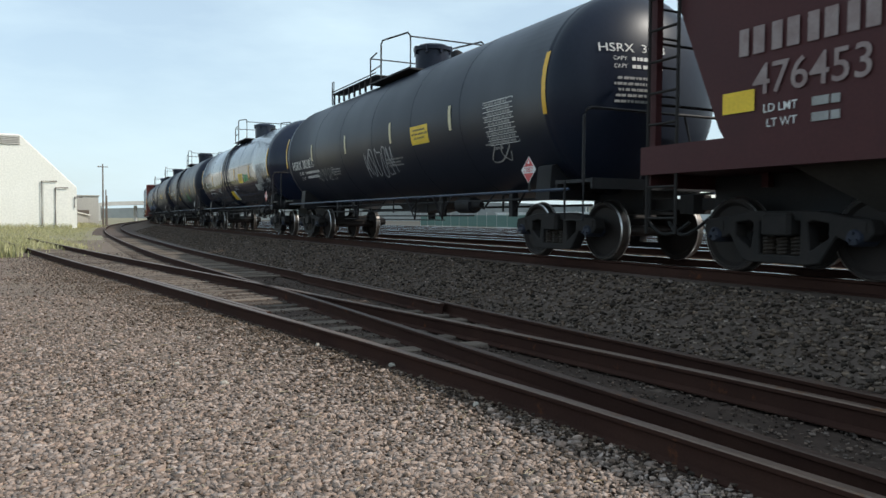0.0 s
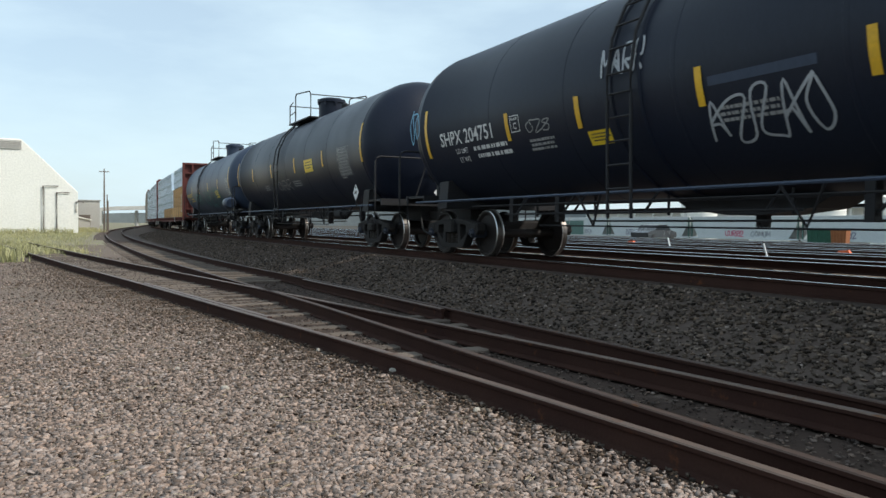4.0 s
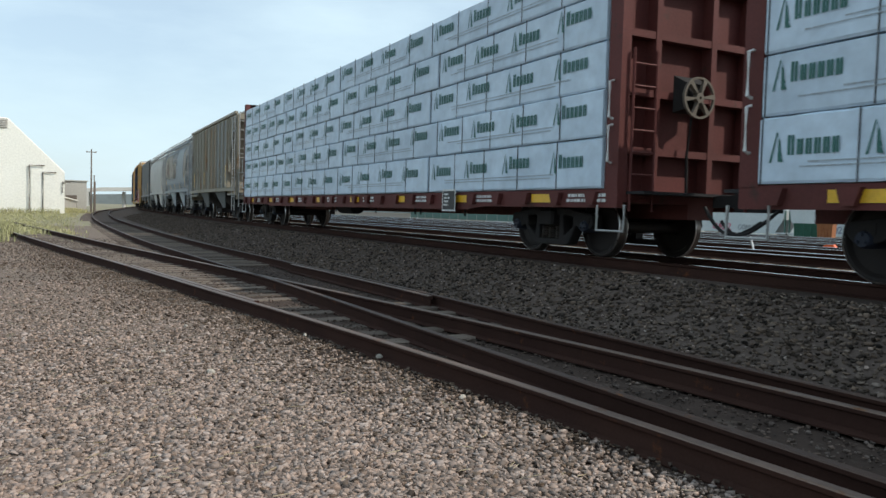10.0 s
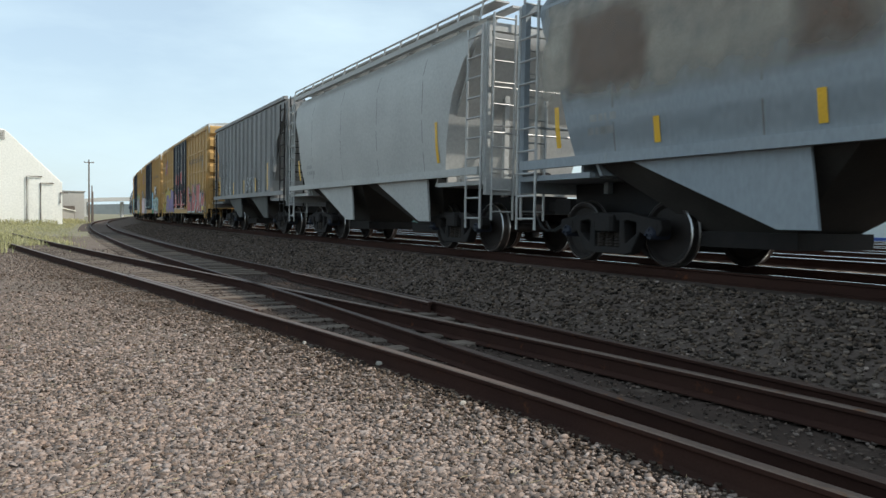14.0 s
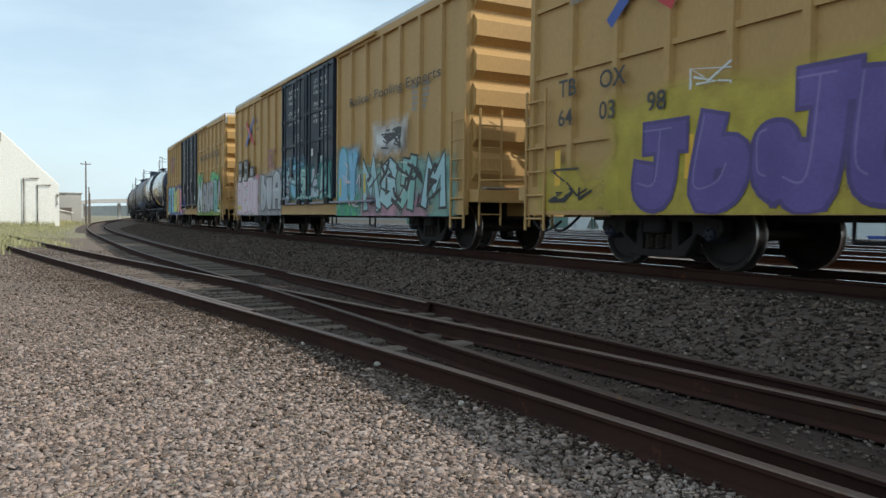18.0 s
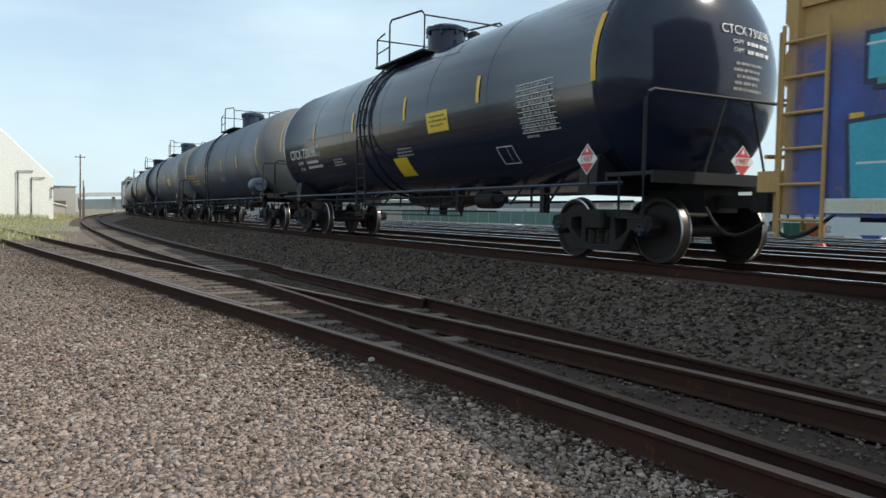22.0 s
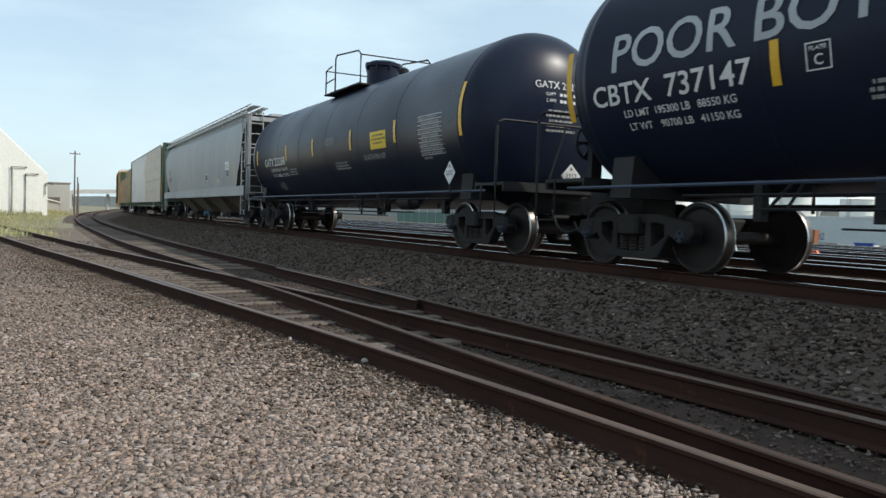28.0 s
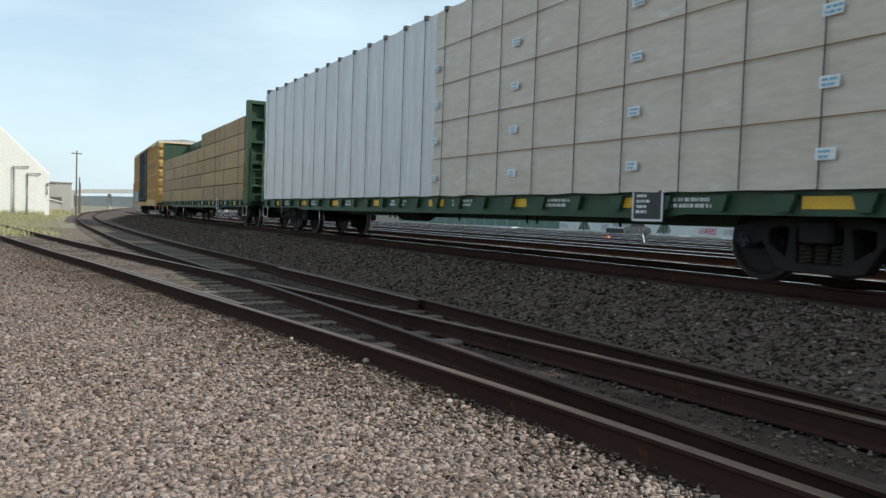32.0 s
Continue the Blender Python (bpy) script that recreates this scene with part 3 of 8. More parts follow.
def rail(name, line, z, top, parent):
    """A rail along plan points: rolled section, with its running head in the material top."""
    mb = MB()
    rings = []
    for k, (x, y) in enumerate(line):
        a, b = line[max(k - 1, 0)], line[min(k + 1, len(line) - 1)]
        t = Vector((b[0] - a[0], b[1] - a[1])).normalized()
        rings.append([(x - t.y * p, y + t.x * p, z + q) for p, q in RAIL])
    mb.loft(rings)
    me = mb.mesh(name, [rail_mat, top])
    n = len(RAIL)
    idx = [1 if (i % n) in (6, 7, 8) and i < n * (len(line) - 1) else 0 for i in range(len(me.polygons))]
    me.polygons.foreach_set("material_index", idx)
    return part(name, me, None, parent)


def spaced(a, b, fine):
    out, u = [], a
    while u > b:
        out.append(u)
        u -= fine if u > -60 else fine * 5
    return out + [b]


main_track = tagged(new("main_track"), "main railway track with polished rail heads on dark ballast", "railway track", kind="structure")
for side in (-1, 1):
    rail("rail", [beside(u, side * GAUGE / 2) for u in spaced(60, -700, 2.0)], 0.0, railtop_bright, main_track)
side_track = tagged(new("side_track"), "rusty siding track curving along the main line", "railway track", kind="structure")
rail("rail", [side_point(u, 0) for u in spaced(40, -400, 1.0)], SIDE_Z, railtop_dark, side_track)
rail("rail", [side_point(u, -GAUGE) for u in spaced(40, -400, 1.0)], SIDE_Z, railtop_dark, side_track)
spur_track = tagged(new("spur_track"), "rusty spur track branching off at a frog", "railway track", kind="structure")
rail("rail", [spur_point(u, 0) for u in spaced(40, -48, 1.0)], SIDE_Z, railtop_mat, spur_track)
rail("rail", [spur_point(u, GAUGE) for u in spaced(40, -46, 1.0)], SIDE_Z, railtop_mat, spur_track)
rail("guard_rail", [spur_point(u, 0.11) for u in (-9.2, -9.7, -11, -13, -14.5, -15.2)], SIDE_Z - 0.004, railtop_mat, spur_track)
rail("guard_rail", [side_point(u, -0.11) for u in (-9.2, -9.7, -11, -13, -14.5, -15.2)], SIDE_Z - 0.004, railtop_mat, side_track)


def bar(name, p, q, z, dy, parent, mat, h=0.085, w=0.022):
    """A bolted joint bar against a rail's web, between two plan points."""
    a, b = Vector(p), Vector(q)
    t = (b - a).normalized()
    nrm = Vector((-t.y, t.x)) * dy
    mb = MB()
    v = []
    for s in (a, b):
        for k, zz in ((0, -0.135), (w, -0.14), (w, -0.14 + h), (0, -0.13 + h)):
            c = s + nrm + Vector((-t.y, t.x)) * (k if dy > 0 else -k)
            v.append((c.x, c.y, z + zz))
    mb.loft([v[:4], v[4:]])
    for j in range(4):
        c = a + (b - a) * (0.14 + 0.24 * j) + nrm
        s = 1 if dy > 0 else -1
        d = Vector((-t.y, t.x)) * s
        mb.tube([(c.x + d.x * w, c.y + d.y * w, z - 0.095), (c.x + d.x * (w + 0.035), c.y + d.y * (w + 0.035), z - 0.095)], 0.018, 6)
    return part(name, mb, mat, parent)


for u0, u1, off in ((-7.4, -8.5, 0), (-15.9, -16.6, 0), (-7.6, -8.5, GAUGE), (-2.2, -2.8, GAUGE)):
    bar("joint_bar", spur_point(u0, off), spur_point(u1, off), SIDE_Z, -0.014, spur_track, plate_mat)
for u0, u1, off in ((-7.5, -8.4, -GAUGE), (-5.6, -6.34, 0), (-12.2, -12.9, 0)):
    bar("joint_bar", side_point(u0, off), side_point(u1, off), SIDE_Z, -0.014, side_track, plate_mat)

# the frog, a heavy casting where the two inner rails cross
cx, cy = spur_point(-11.9, GAUGE)
frog = MB().prism([(-1.3, -0.11), (1.2, -0.05), (1.2, 0.05), (-1.3, 0.11)], "z", -0.17, -0.045)
part("frog", frog, rail_mat, spur_track, "rusty cast crossing frog", (cx, cy, SIDE_Z)).rotation_euler[2] = 0.09

# ties, one mesh shared by each track's pieces
tie = soft_box(-0.115, 0.115, -1.3, 1.3, -0.18, 0.0, 0.012).mesh("tie", tie_mat)
plate = soft_box(-0.09, 0.09, -0.17, 0.17, 0.0, 0.018, 0.006).mesh("tie_plate", plate_mat)
rng = random.Random(5)


def lay_ties(track, at, z, u0, u1, step=0.52, plates=True, length=1.0, lift=0.185):
    u = u0
    while u > u1:
        (xa, ya), (xb, yb) = at(u, 0), at(u - 0.3, 0)
        ang = math.atan2(ya - yb, xa - xb) + rng.uniform(-0.03, 0.03)
        ob = part("tie", tie, None, track, loc=(xa, ya, z - lift + rng.uniform(-0.012, 0.008)))
        ob.rotation_euler[2] = ang
        ob.scale = (1, length * rng.uniform(0.97, 1.04), 1)
        if plates:
            for s in (-1, 1):
                p = part("tie_plate", plate, None, track, loc=(xa - math.sin(ang) * s * GAUGE / 2, ya + math.cos(ang) * s * GAUGE / 2, z - 0.185))
                p.rotation_euler[2] = ang
        u -= step
    return


lay_ties(spur_track, lambda u, k: spur_point(u, GAUGE / 2), SIDE_Z, -10.4, -36.0, lift=0.152)
lay_ties(side_track, lambda u, k: side_point(u, -GAUGE / 2), SIDE_Z, -17.0, -50.0, lift=0.152)
lay_ties(side_track, lambda u, k: beside(u, (smooth_at(SPUR, u) + smooth_at(SIDE, u)) / 2), SIDE_Z, -6.9, -10.2, 0.55, False, 1.38, lift=0.155)
lay_ties(side_track, lambda u, k: beside(u, (smooth_at(SPUR, u) + smooth_at(SIDE, u)) / 2), SIDE_Z, 3.0, -6.6, 0.55, False, 1.3, lift=0.215)
lay_ties(main_track, lambda u, k: beside(u, 0), 0.0, 4.0, -60.0, 0.52, False)

# yard tracks on the far side
for k, d in enumerate((4.5, 8.9, 13.3, 17.8, 22.2)):
    tr = tagged(new("yard_track"), "parallel yard track with bright rail heads", "railway track", "yard tracks", "structure")
    for s in (-1, 1):
        rail("rail", [beside(u, d + s * GAUGE / 2) for u in (60, 40, 20, 0, -20, -40, -60, -90, -120, -150, -250, -400)], 0.0 - 0.01 * k, railtop_bright, tr)
    if k < 3:
        lay_ties(tr, lambda u, j: beside(u, d), -0.01 * k, 30.0, -60.0, 0.62, False)


# ==== lettering and decals ====
def glyphs(text, size, offset=0.0, shear=0.0, spacing=1.0):
    cu = bpy.data.curves.new("lettering", "FONT")
    cu.body, cu.size, cu.offset, cu.shear, cu.space_character, cu.resolution_u = text, size, offset, shear, spacing, 3
    ob = bpy.data.objects.new("lettering", cu)
    me = bpy.data.meshes.new_from_object(ob)
    v = [(p.co.x, p.co.y) for p in me.vertices]
    f = [tuple(q.vertices) for q in me.polygons]
    bpy.data.objects.remove(ob)
    bpy.data.curves.remove(cu)
    bpy.data.meshes.remove(me)
    return v, f


def fitted(v, x, z, width=None, height=None):
    """Moves flat outline points to start at x, z and, where given, scales them to a width and height."""
    xs, zs = [p[0] for p in v], [p[1] for p in v]
    sx = width / (max(xs) - min(xs)) if width else 1
    sz = height / (max(zs) - min(zs)) if height else sx
    if not width and height:
        sx = sz
    return [(x + (a - min(xs)) * sx, z + (b - min(zs)) * sz) for a, b in v]


def flat_wrap(y):
    return lambda p, e: (p[0], y - e, p[1])


def tank_wrap(radius, zc, y0=0.0):
    """Bends flat outlines round a tank's near side; their height is measured along the shell from mid height."""
    def wrap(p, e):
        a = (p[1] - zc) / radius
        return (p[0], y0 - (radius + e) * math.cos(a), zc + (radius + e) * math.sin(a))
    return wrap


def decal(name, v, f, wrap, mat, parent, e=0.008, cut=0.0, label=""):
    if cut:
        bm = bmesh.new()
        vs = [bm.verts.new((a, 0, b)) for a, b in v]
        for q in f:
            try:
                bm.faces.new([vs[i] for i in q])
            except ValueError:
                pass
        lo, hi = min(p[1] for p in v), max(p[1] for p in v)
        z = lo + cut
        while z < hi:
            bmesh.ops.bisect_plane(bm, geom=bm.verts[:] + bm.edges[:] + bm.faces[:], plane_co=(0, 0, z), plane_no=(0, 0, 1))
            z += cut
        bm.verts.index_update()
        v, f = [(q.co.x, q.co.z) for q in bm.verts], [tuple(w.index for w in q.verts) for q in bm.faces]
        bm.free()
    return part(name, MB().raw([wrap(p, e) for p in v], f), mat, parent, label)


def words(text, x, z, h, wrap, mat, parent, width=None, name="lettering", e=0.008, cut=0.0, spacing=1.0, offset=0.012):
    v, f = glyphs(text, 1.0, offset, 0, spacing)
    return tagged(decal(name, fitted(v, x, z, width, h), f, wrap, mat, parent, e, cut or (0.12 if h > 0.2 else 0)), kind="stuff")


def patch(name, x0, x1, z0, z1, wrap, mat, parent, e=0.006, label=""):
    n = max(1, int((z1 - z0) / 0.12))
    v = [(x, z0 + (z1 - z0) * k / n) for k in range(n + 1) for x in (x0, x1)]
    return decal(name, v, [(2 * k, 2 * k + 1, 2 * k + 3, 2 * k + 2) for k in range(n)], wrap, mat, parent, e, 0, label)


def bars(x, z, rows, w, h, wrap, mat, parent, gap=1.7, seed=1, name="small_stencil"):
    """Small print too fine to read: rows of short bars."""
    r = random.Random(seed)
    mb = MB()
    for k in range(rows):
        a = x + r.uniform(0, 0.12) * w
        while a < x + w * r.uniform(0.75, 1.0):
            b = a + h * r.uniform(0.5, 2.2)
            zz = z - k * h * gap
            mb.raw([wrap(p, 0.006) for p in ((a, zz), (b, zz), (b, zz + h), (a, zz + h))], [(0, 1, 2, 3)])
            a = b + h * r.uniform(0.2, 0.7)
    return tagged(part(name, mb, mat, parent), kind="stuff")


def ribbon(pts, w):
    """A brush stroke of width w along smooth points, as flat quads."""
    out = []
    for k in range(len(pts) - 1):
        p0, p1, p2, p3 = (Vector(pts[min(max(j, 0), len(pts) - 1)]) for j in (k - 1, k, k + 1, k + 2))
        for j in range(5):
            t = j / 5
            out.append(0.5 * (2 * p1 + (p2 - p0) * t + (2 * p0 - 5 * p1 + 4 * p2 - p3) * t * t + (3 * p1 - p0 - 3 * p2 + p3) * t**3))
    out.append(Vector(pts[-1]))
    v, f = [], []
    for k, p in enumerate(out):
        d = (out[min(k + 1, len(out) - 1)] - out[max(k - 1, 0)])
        d = d.normalized() if d.length > 1e-6 else Vector((1, 0))
        n = Vector((-d.y, d.x)) * w / 2
        v += [tuple(p + n), tuple(p - n)]
        if k:
            f.append((2 * k - 2, 2 * k - 1, 2 * k + 1, 2 * k))
    return v, f


STROKES = [[(0.1, 0.1), (0.15, 0.9), (0.75, 0.95), (0.8, 0.55), (0.3, 0.5), (0.85, 0.05)], [(0.9, 0.85), (0.35, 0.95), (0.15, 0.65), (0.8, 0.45), (0.7, 0.08), (0.1, 0.12)],
           [(0.15, 0.95), (0.2, 0.2), (0.5, 0.05), (0.8, 0.2), (0.82, 0.95)], [(0.1, 0.05), (0.45, 0.95), (0.85, 0.05), (0.6, 0.4), (0.25, 0.42)],
           [(0.85, 0.8), (0.5, 0.98), (0.15, 0.6), (0.2, 0.15), (0.6, 0.05), (0.85, 0.35)], [(0.1, 0.05), (0.12, 0.95), (0.5, 0.4), (0.88, 0.95), (0.9, 0.05)],
           [(0.15, 0.9), (0.85, 0.9), (0.2, 0.1), (0.9, 0.08)], [(0.5, 0.98), (0.12, 0.6), (0.4, 0.08), (0.88, 0.4), (0.55, 0.95)]]


def tag(x0, x1, z0, z1, n, wrap, mat, parent, seed, w=0.035, name="graffiti_tag"):
    """A thin scrawl that no one could read."""
    r = random.Random(seed)
    pts, cw = [], (x1 - x0) / n
    for k in range(n):
        for a, b in r.choice(STROKES):
            pts.append((x0 + (k + a) * cw + r.uniform(-0.05, 0.05) * cw, z0 + (b + r.uniform(-0.1, 0.1)) * (z1 - z0)))
    v, f = ribbon(pts, w)
    return decal(name, v, f, wrap, mat, parent, 0.011)


MIST = {}


def mist_paint(key):
    """Thin overspray of a paint: its cover fades out towards the edge of the sprayed patch."""
    if key not in MIST:
        m = G[key].copy()
        m.name = "overspray_" + key
        n, l = m.node_tree.nodes, m.node_tree.links
        at, nz, mu, tc = n.new("ShaderNodeAttribute"), n.new("ShaderNodeTexNoise"), n.new("ShaderNodeMath"), n.new("ShaderNodeTexCoord")
        at.attribute_name = "cover"
        nz.inputs["Scale"].default_value, nz.inputs["Detail"].default_value = 3.0, 6
        add = n.new("ShaderNodeMath")
        add.operation, add.inputs[1].default_value = "ADD", 0.42
        mu.operation, mu.use_clamp = "MULTIPLY", True
        l.new(tc.outputs["Object"], nz.inputs["Vector"])
        l.new(nz.outputs["Fac"], add.inputs[0])
        l.new(at.outputs["Fac"], mu.inputs[0])
        l.new(add.outputs[0], mu.inputs[1])
        l.new(mu.outputs[0], n["Principled BSDF"].inputs["Alpha"])
        MIST[key] = m
    return MIST[key]


def mist(x0, x1, z0, z1, key, wrap, parent, e=0.0025, full=0.9, edge=0.35, seed=0):
    """A soft-edged sprayed field, as a fine sheet with a fading cover."""
    nx, nz = max(6, int((x1 - x0) / 0.09)), max(6, int((z1 - z0) / 0.09))
    v, f, c = [], [], []
    for i in range(nx + 1):
        for j in range(nz + 1):
            x, z = x0 + (x1 - x0) * i / nx, z0 + (z1 - z0) * j / nz
            w = 0.5 * noise.noise((x * 1.6, z * 1.6, seed)) + 0.25 * noise.noise((x * 4.5, z * 4.5, seed + 3))
            d = min(x - x0, x1 - x, z1 - z, max(z - z0, edge * 0.8 if z0 < 0.8 else 0)) / edge
            v.append(wrap((x, z), e))
            c.append(0.0 if min(i, nx - i, nz - j) == 0 else max(0.0, min(full, d * 0.9 + w * min(1.0, 2 * d))))
    for i in range(nx):
        for j in range(nz):
            a = i * (nz + 1) + j
            f.append((a, a + nz + 1, a + nz + 2, a + 1))
    ob = part("graffiti_overspray", MB().raw(v, f), mist_paint(key), parent)
    ob.data.attributes.new("cover", "FLOAT", "POINT").data.foreach_set("value", c)
    return ob


def stroke(pts, w):
    """A flat-ended band of width w along straight joined points, mitred at the bends."""
    p = [Vector(q) for q in pts]
    v, f = [], []
    for k, q in enumerate(p):
        d0 = (p[k] - p[k - 1]).normalized() if k else (p[1] - p[0]).normalized()
        d1 = (p[k + 1] - p[k]).normalized() if k + 1 < len(p) else d0
        n0, n1 = Vector((-d0.y, d0.x)), Vector((-d1.y, d1.x))
        m = (n0 + n1)
        m = m.normalized() if m.length > 0.2 else n1
        r = w / 2 / max(0.55, m.dot(n1))
        v += [tuple(q + m * r), tuple(q - m * r)]
        if k:
            f.append((2 * k - 2, 2 * k - 1, 2 * k + 1, 2 * k))
    return v, f


def grown(pts, d):
    """The stroke's points with both ends pushed out by d."""
    a, b = Vector(pts[0]), Vector(pts[-1])
    return [tuple(a + (a - Vector(pts[1])).normalized() * d)] + list(pts[1:-1]) + [tuple(b + (b - Vector(pts[-2])).normalized() * d)]


# painted forms on a unit square: each a few fat strokes
FORMS = {
    "hook": [[(0.15, 0.95), (0.95, 0.95)], [(0.62, 0.95), (0.62, 0.1), (0.1, 0.1), (0.08, 0.4)]],
    "comb": [[(0.2, 0.0), (0.2, 1.0)], [(0.2, 0.9), (0.95, 0.95)], [(0.2, 0.5), (0.8, 0.5)], [(0.2, 0.08), (1.0, 0.08)]],
    "angle": [[(0.2, 1.0), (0.2, 0.1), (1.0, 0.12)]],
    "ring": [[(0.5, 0.1), (0.14, 0.22), (0.12, 0.8), (0.5, 0.92), (0.88, 0.8), (0.86, 0.2), (0.5, 0.1)]],
    "cup": [[(0.12, 1.0), (0.14, 0.25), (0.45, 0.08), (0.82, 0.2), (0.88, 1.0)]],
    "snake": [[(0.9, 0.8), (0.55, 0.95), (0.15, 0.8), (0.2, 0.55), (0.8, 0.45), (0.88, 0.2), (0.5, 0.06), (0.08, 0.2)]],
    "peaks": [[(0.08, 0.0), (0.2, 0.95), (0.5, 0.45), (0.8, 1.0), (0.92, 0.0)]],
    "arch": [[(0.1, 0.0), (0.12, 0.75), (0.5, 0.95), (0.88, 0.75), (0.9, 0.0)], [(0.12, 0.42), (0.88, 0.42)]],
    "belly": [[(0.15, 0.0), (0.15, 1.0), (0.7, 0.95), (0.75, 0.62), (0.2, 0.52), (0.92, 0.45), (0.9, 0.1), (0.15, 0.06)]],
    "bowl": [[(0.3, 1.0), (0.2, 0.1), (0.75, 0.1), (0.95, 0.35), (0.85, 0.6), (0.3, 0.58)]],
    "kick": [[(0.1, 0.9), (0.6, 0.85)], [(0.62, 1.0), (0.68, 0.0)], [(0.6, 0.55), (0.1, 0.62)], [(0.6, 0.5), (0.05, 0.0)]],
    "fork": [[(0.1, 1.0), (0.45, 0.55), (0.85, 1.0)], [(0.47, 0.6), (0.4, 0.0)]],
    "blade": [[(0.1, 0.15), (0.55, 0.95), (0.95, 0.3)]],
}


def form(kind, x0, x1, z0, z1, w, fill, line, wrap, parent, e, rim=0.045, back=None, shine=None, lean=0.0, round_ends=False):
    """One fat painted form: a dark contour, an offset back colour, the filling and a thin shine, each coat over the last."""
    made = []
    for st in FORMS[kind]:
        made.append([(x0 + w / 2 + a * (x1 - x0 - w) + lean * (b - 0.5), z0 + w / 2 + b * (z1 - z0 - w)) for a, b in st])
    band = ribbon if round_ends else stroke
    for name, ww, mat, lift, dx, dz in (("graffiti_outline", w + 2 * rim, line, 0.0, 0, 0), ("graffiti_block", w, back, 0.0008, 0.09, -0.06), ("graffiti_letter", w, fill, 0.0016, 0, 0)):
        if mat is None:
            continue
        if name == "graffiti_block" and line is not None:
            for k, p in enumerate(made):
                v, f = band(grown([(a + dx, b + dz) for a, b in p], rim + w * 0.3), w + 2 * rim)
                decal("graffiti_outline", [(a, max(b, 0.70)) for a, b in v], f, wrap, line, parent, e + 0.0001 * k)
        for k, p in enumerate(made):
            v, f = band(grown([(a + dx, b + dz) for a, b in p], (rim if mat is line else 0) + w * 0.3), ww)
            v = [(a, max(b, 0.70 if mat is line else 0.72)) for a, b in v]
            decal(name, v, f, wrap, mat, parent, e + lift + 0.0001 * k)
    if shine is not None:
        for p in made:
            v, f = band([(a - w * 0.36, b + w * 0.30) for a, b in p[: max(2, len(p) // 2 + 1)]], 0.022)
            decal("graffiti_highlight", v, f, wrap, shine, parent, e + 0.0026)


def scrawl(x0, x1, z0, z1, n, key, wrap, parent, seed, w=0.05, e=0.014, reach=1.0):
    """Loose short strokes and drips over a painted field."""
    r = random.Random(seed)
    for k in range(n):
        a, b = r.uniform(x0, x1), r.uniform(z0, z1)
        pts = [(a, b), (a + reach * r.uniform(-0.35, 0.35), b + reach * r.uniform(-0.3, 0.3)), (a + reach * r.uniform(-0.5, 0.5), b + reach * r.uniform(-0.35, 0.35))]
        v, f = (ribbon if k % 2 else stroke)([(min(max(p, x0), x1), min(max(q, z0), z1)) for p, q in pts], w * r.uniform(0.5, 1.5))
        decal("graffiti_accent", v, f, wrap, G[key], parent, e + 0.0002 * (k % 9))


# ==== railway trucks (bogies) ====
WR, AXLE = 0.457, 1.86
wheel_prof = [(-0.86, 0.0), (-0.86, 0.05), (-0.80, 0.06), (-0.79, 0.36), (-0.835, 0.40), (-0.835, WR - 0.018), (-0.822, WR), (-0.72, WR + 0.004), (-0.705, WR + 0.026), (-0.685, WR + 0.02), (-0.685, 0.40),
              (-0.74, 0.36), (-0.73, 0.11), (-0.66, 0.085), (0.66, 0.085), (0.73, 0.11), (0.74, 0.36), (0.685, 0.40), (0.685, WR + 0.02), (0.705, WR + 0.026), (0.72, WR + 0.004),
              (0.822, WR), (0.835, WR - 0.018), (0.835, 0.40), (0.79, 0.36), (0.80, 0.06), (0.86, 0.05), (0.86, 0.0)]
mb = MB().lathe(wheel_prof, "y", 40)
wheel_me = mb.mesh("wheelset", [wheel_mat, tread_mat, rim_mat])
idx = [0] * len(wheel_me.polygons)
for seg, k in ((5, 2), (6, 1), (7, 1), (8, 2), (18, 2), (19, 1), (20, 1), (21, 2)):
    for j in range(40):
        idx[seg * 40 + j] = k
wheel_me.polygons.foreach_set("material_index", idx)
cap = MB().lathe([(-1.17, 0.0), (-1.17, 0.075), (-1.13, 0.095), (-0.86, 0.095)], "y", 20)
for k in range(3):
    a = 2.1 * k
    cap.lathe([(-1.2, 0.018), (-1.165, 0.018)], "y", 6, (0.05 * math.sin(a), 0, 0.05 * math.cos(a)))
cap_me = cap.mesh("bearing_cap", material("bearing_cap_paint", (0.026, 0.033, 0.055), (0.034, 0.036, 0.045), 0.6, scale=8, fine=40, bump=0.1, spec=0.25))

H = AXLE / 2
outline = [(-H - 0.20, 0.50), (-H - 0.17, 0.64), (-H + 0.15, 0.68), (-0.45, 0.74), (0.45, 0.74), (H - 0.15, 0.68), (H + 0.17, 0.64), (H + 0.20, 0.50), (H + 0.13, 0.42), (H - 0.13, 0.42),
           (H - 0.22, 0.46), (0.52, 0.17), (0.40, 0.14), (-0.40, 0.14), (-0.52, 0.17), (-H + 0.22, 0.46), (-H + 0.13, 0.42), (-H - 0.13, 0.42)]
holes = [[(-0.62, 0.44), (-0.40, 0.30), (-0.36, 0.60), (-0.42, 0.63), (-0.62, 0.60)], [(0.62, 0.60), (0.42, 0.63), (0.36, 0.60), (0.40, 0.30), (0.62, 0.44)],
         [(-0.27, 0.24), (0.27, 0.24), (0.27, 0.62), (-0.27, 0.62)]]


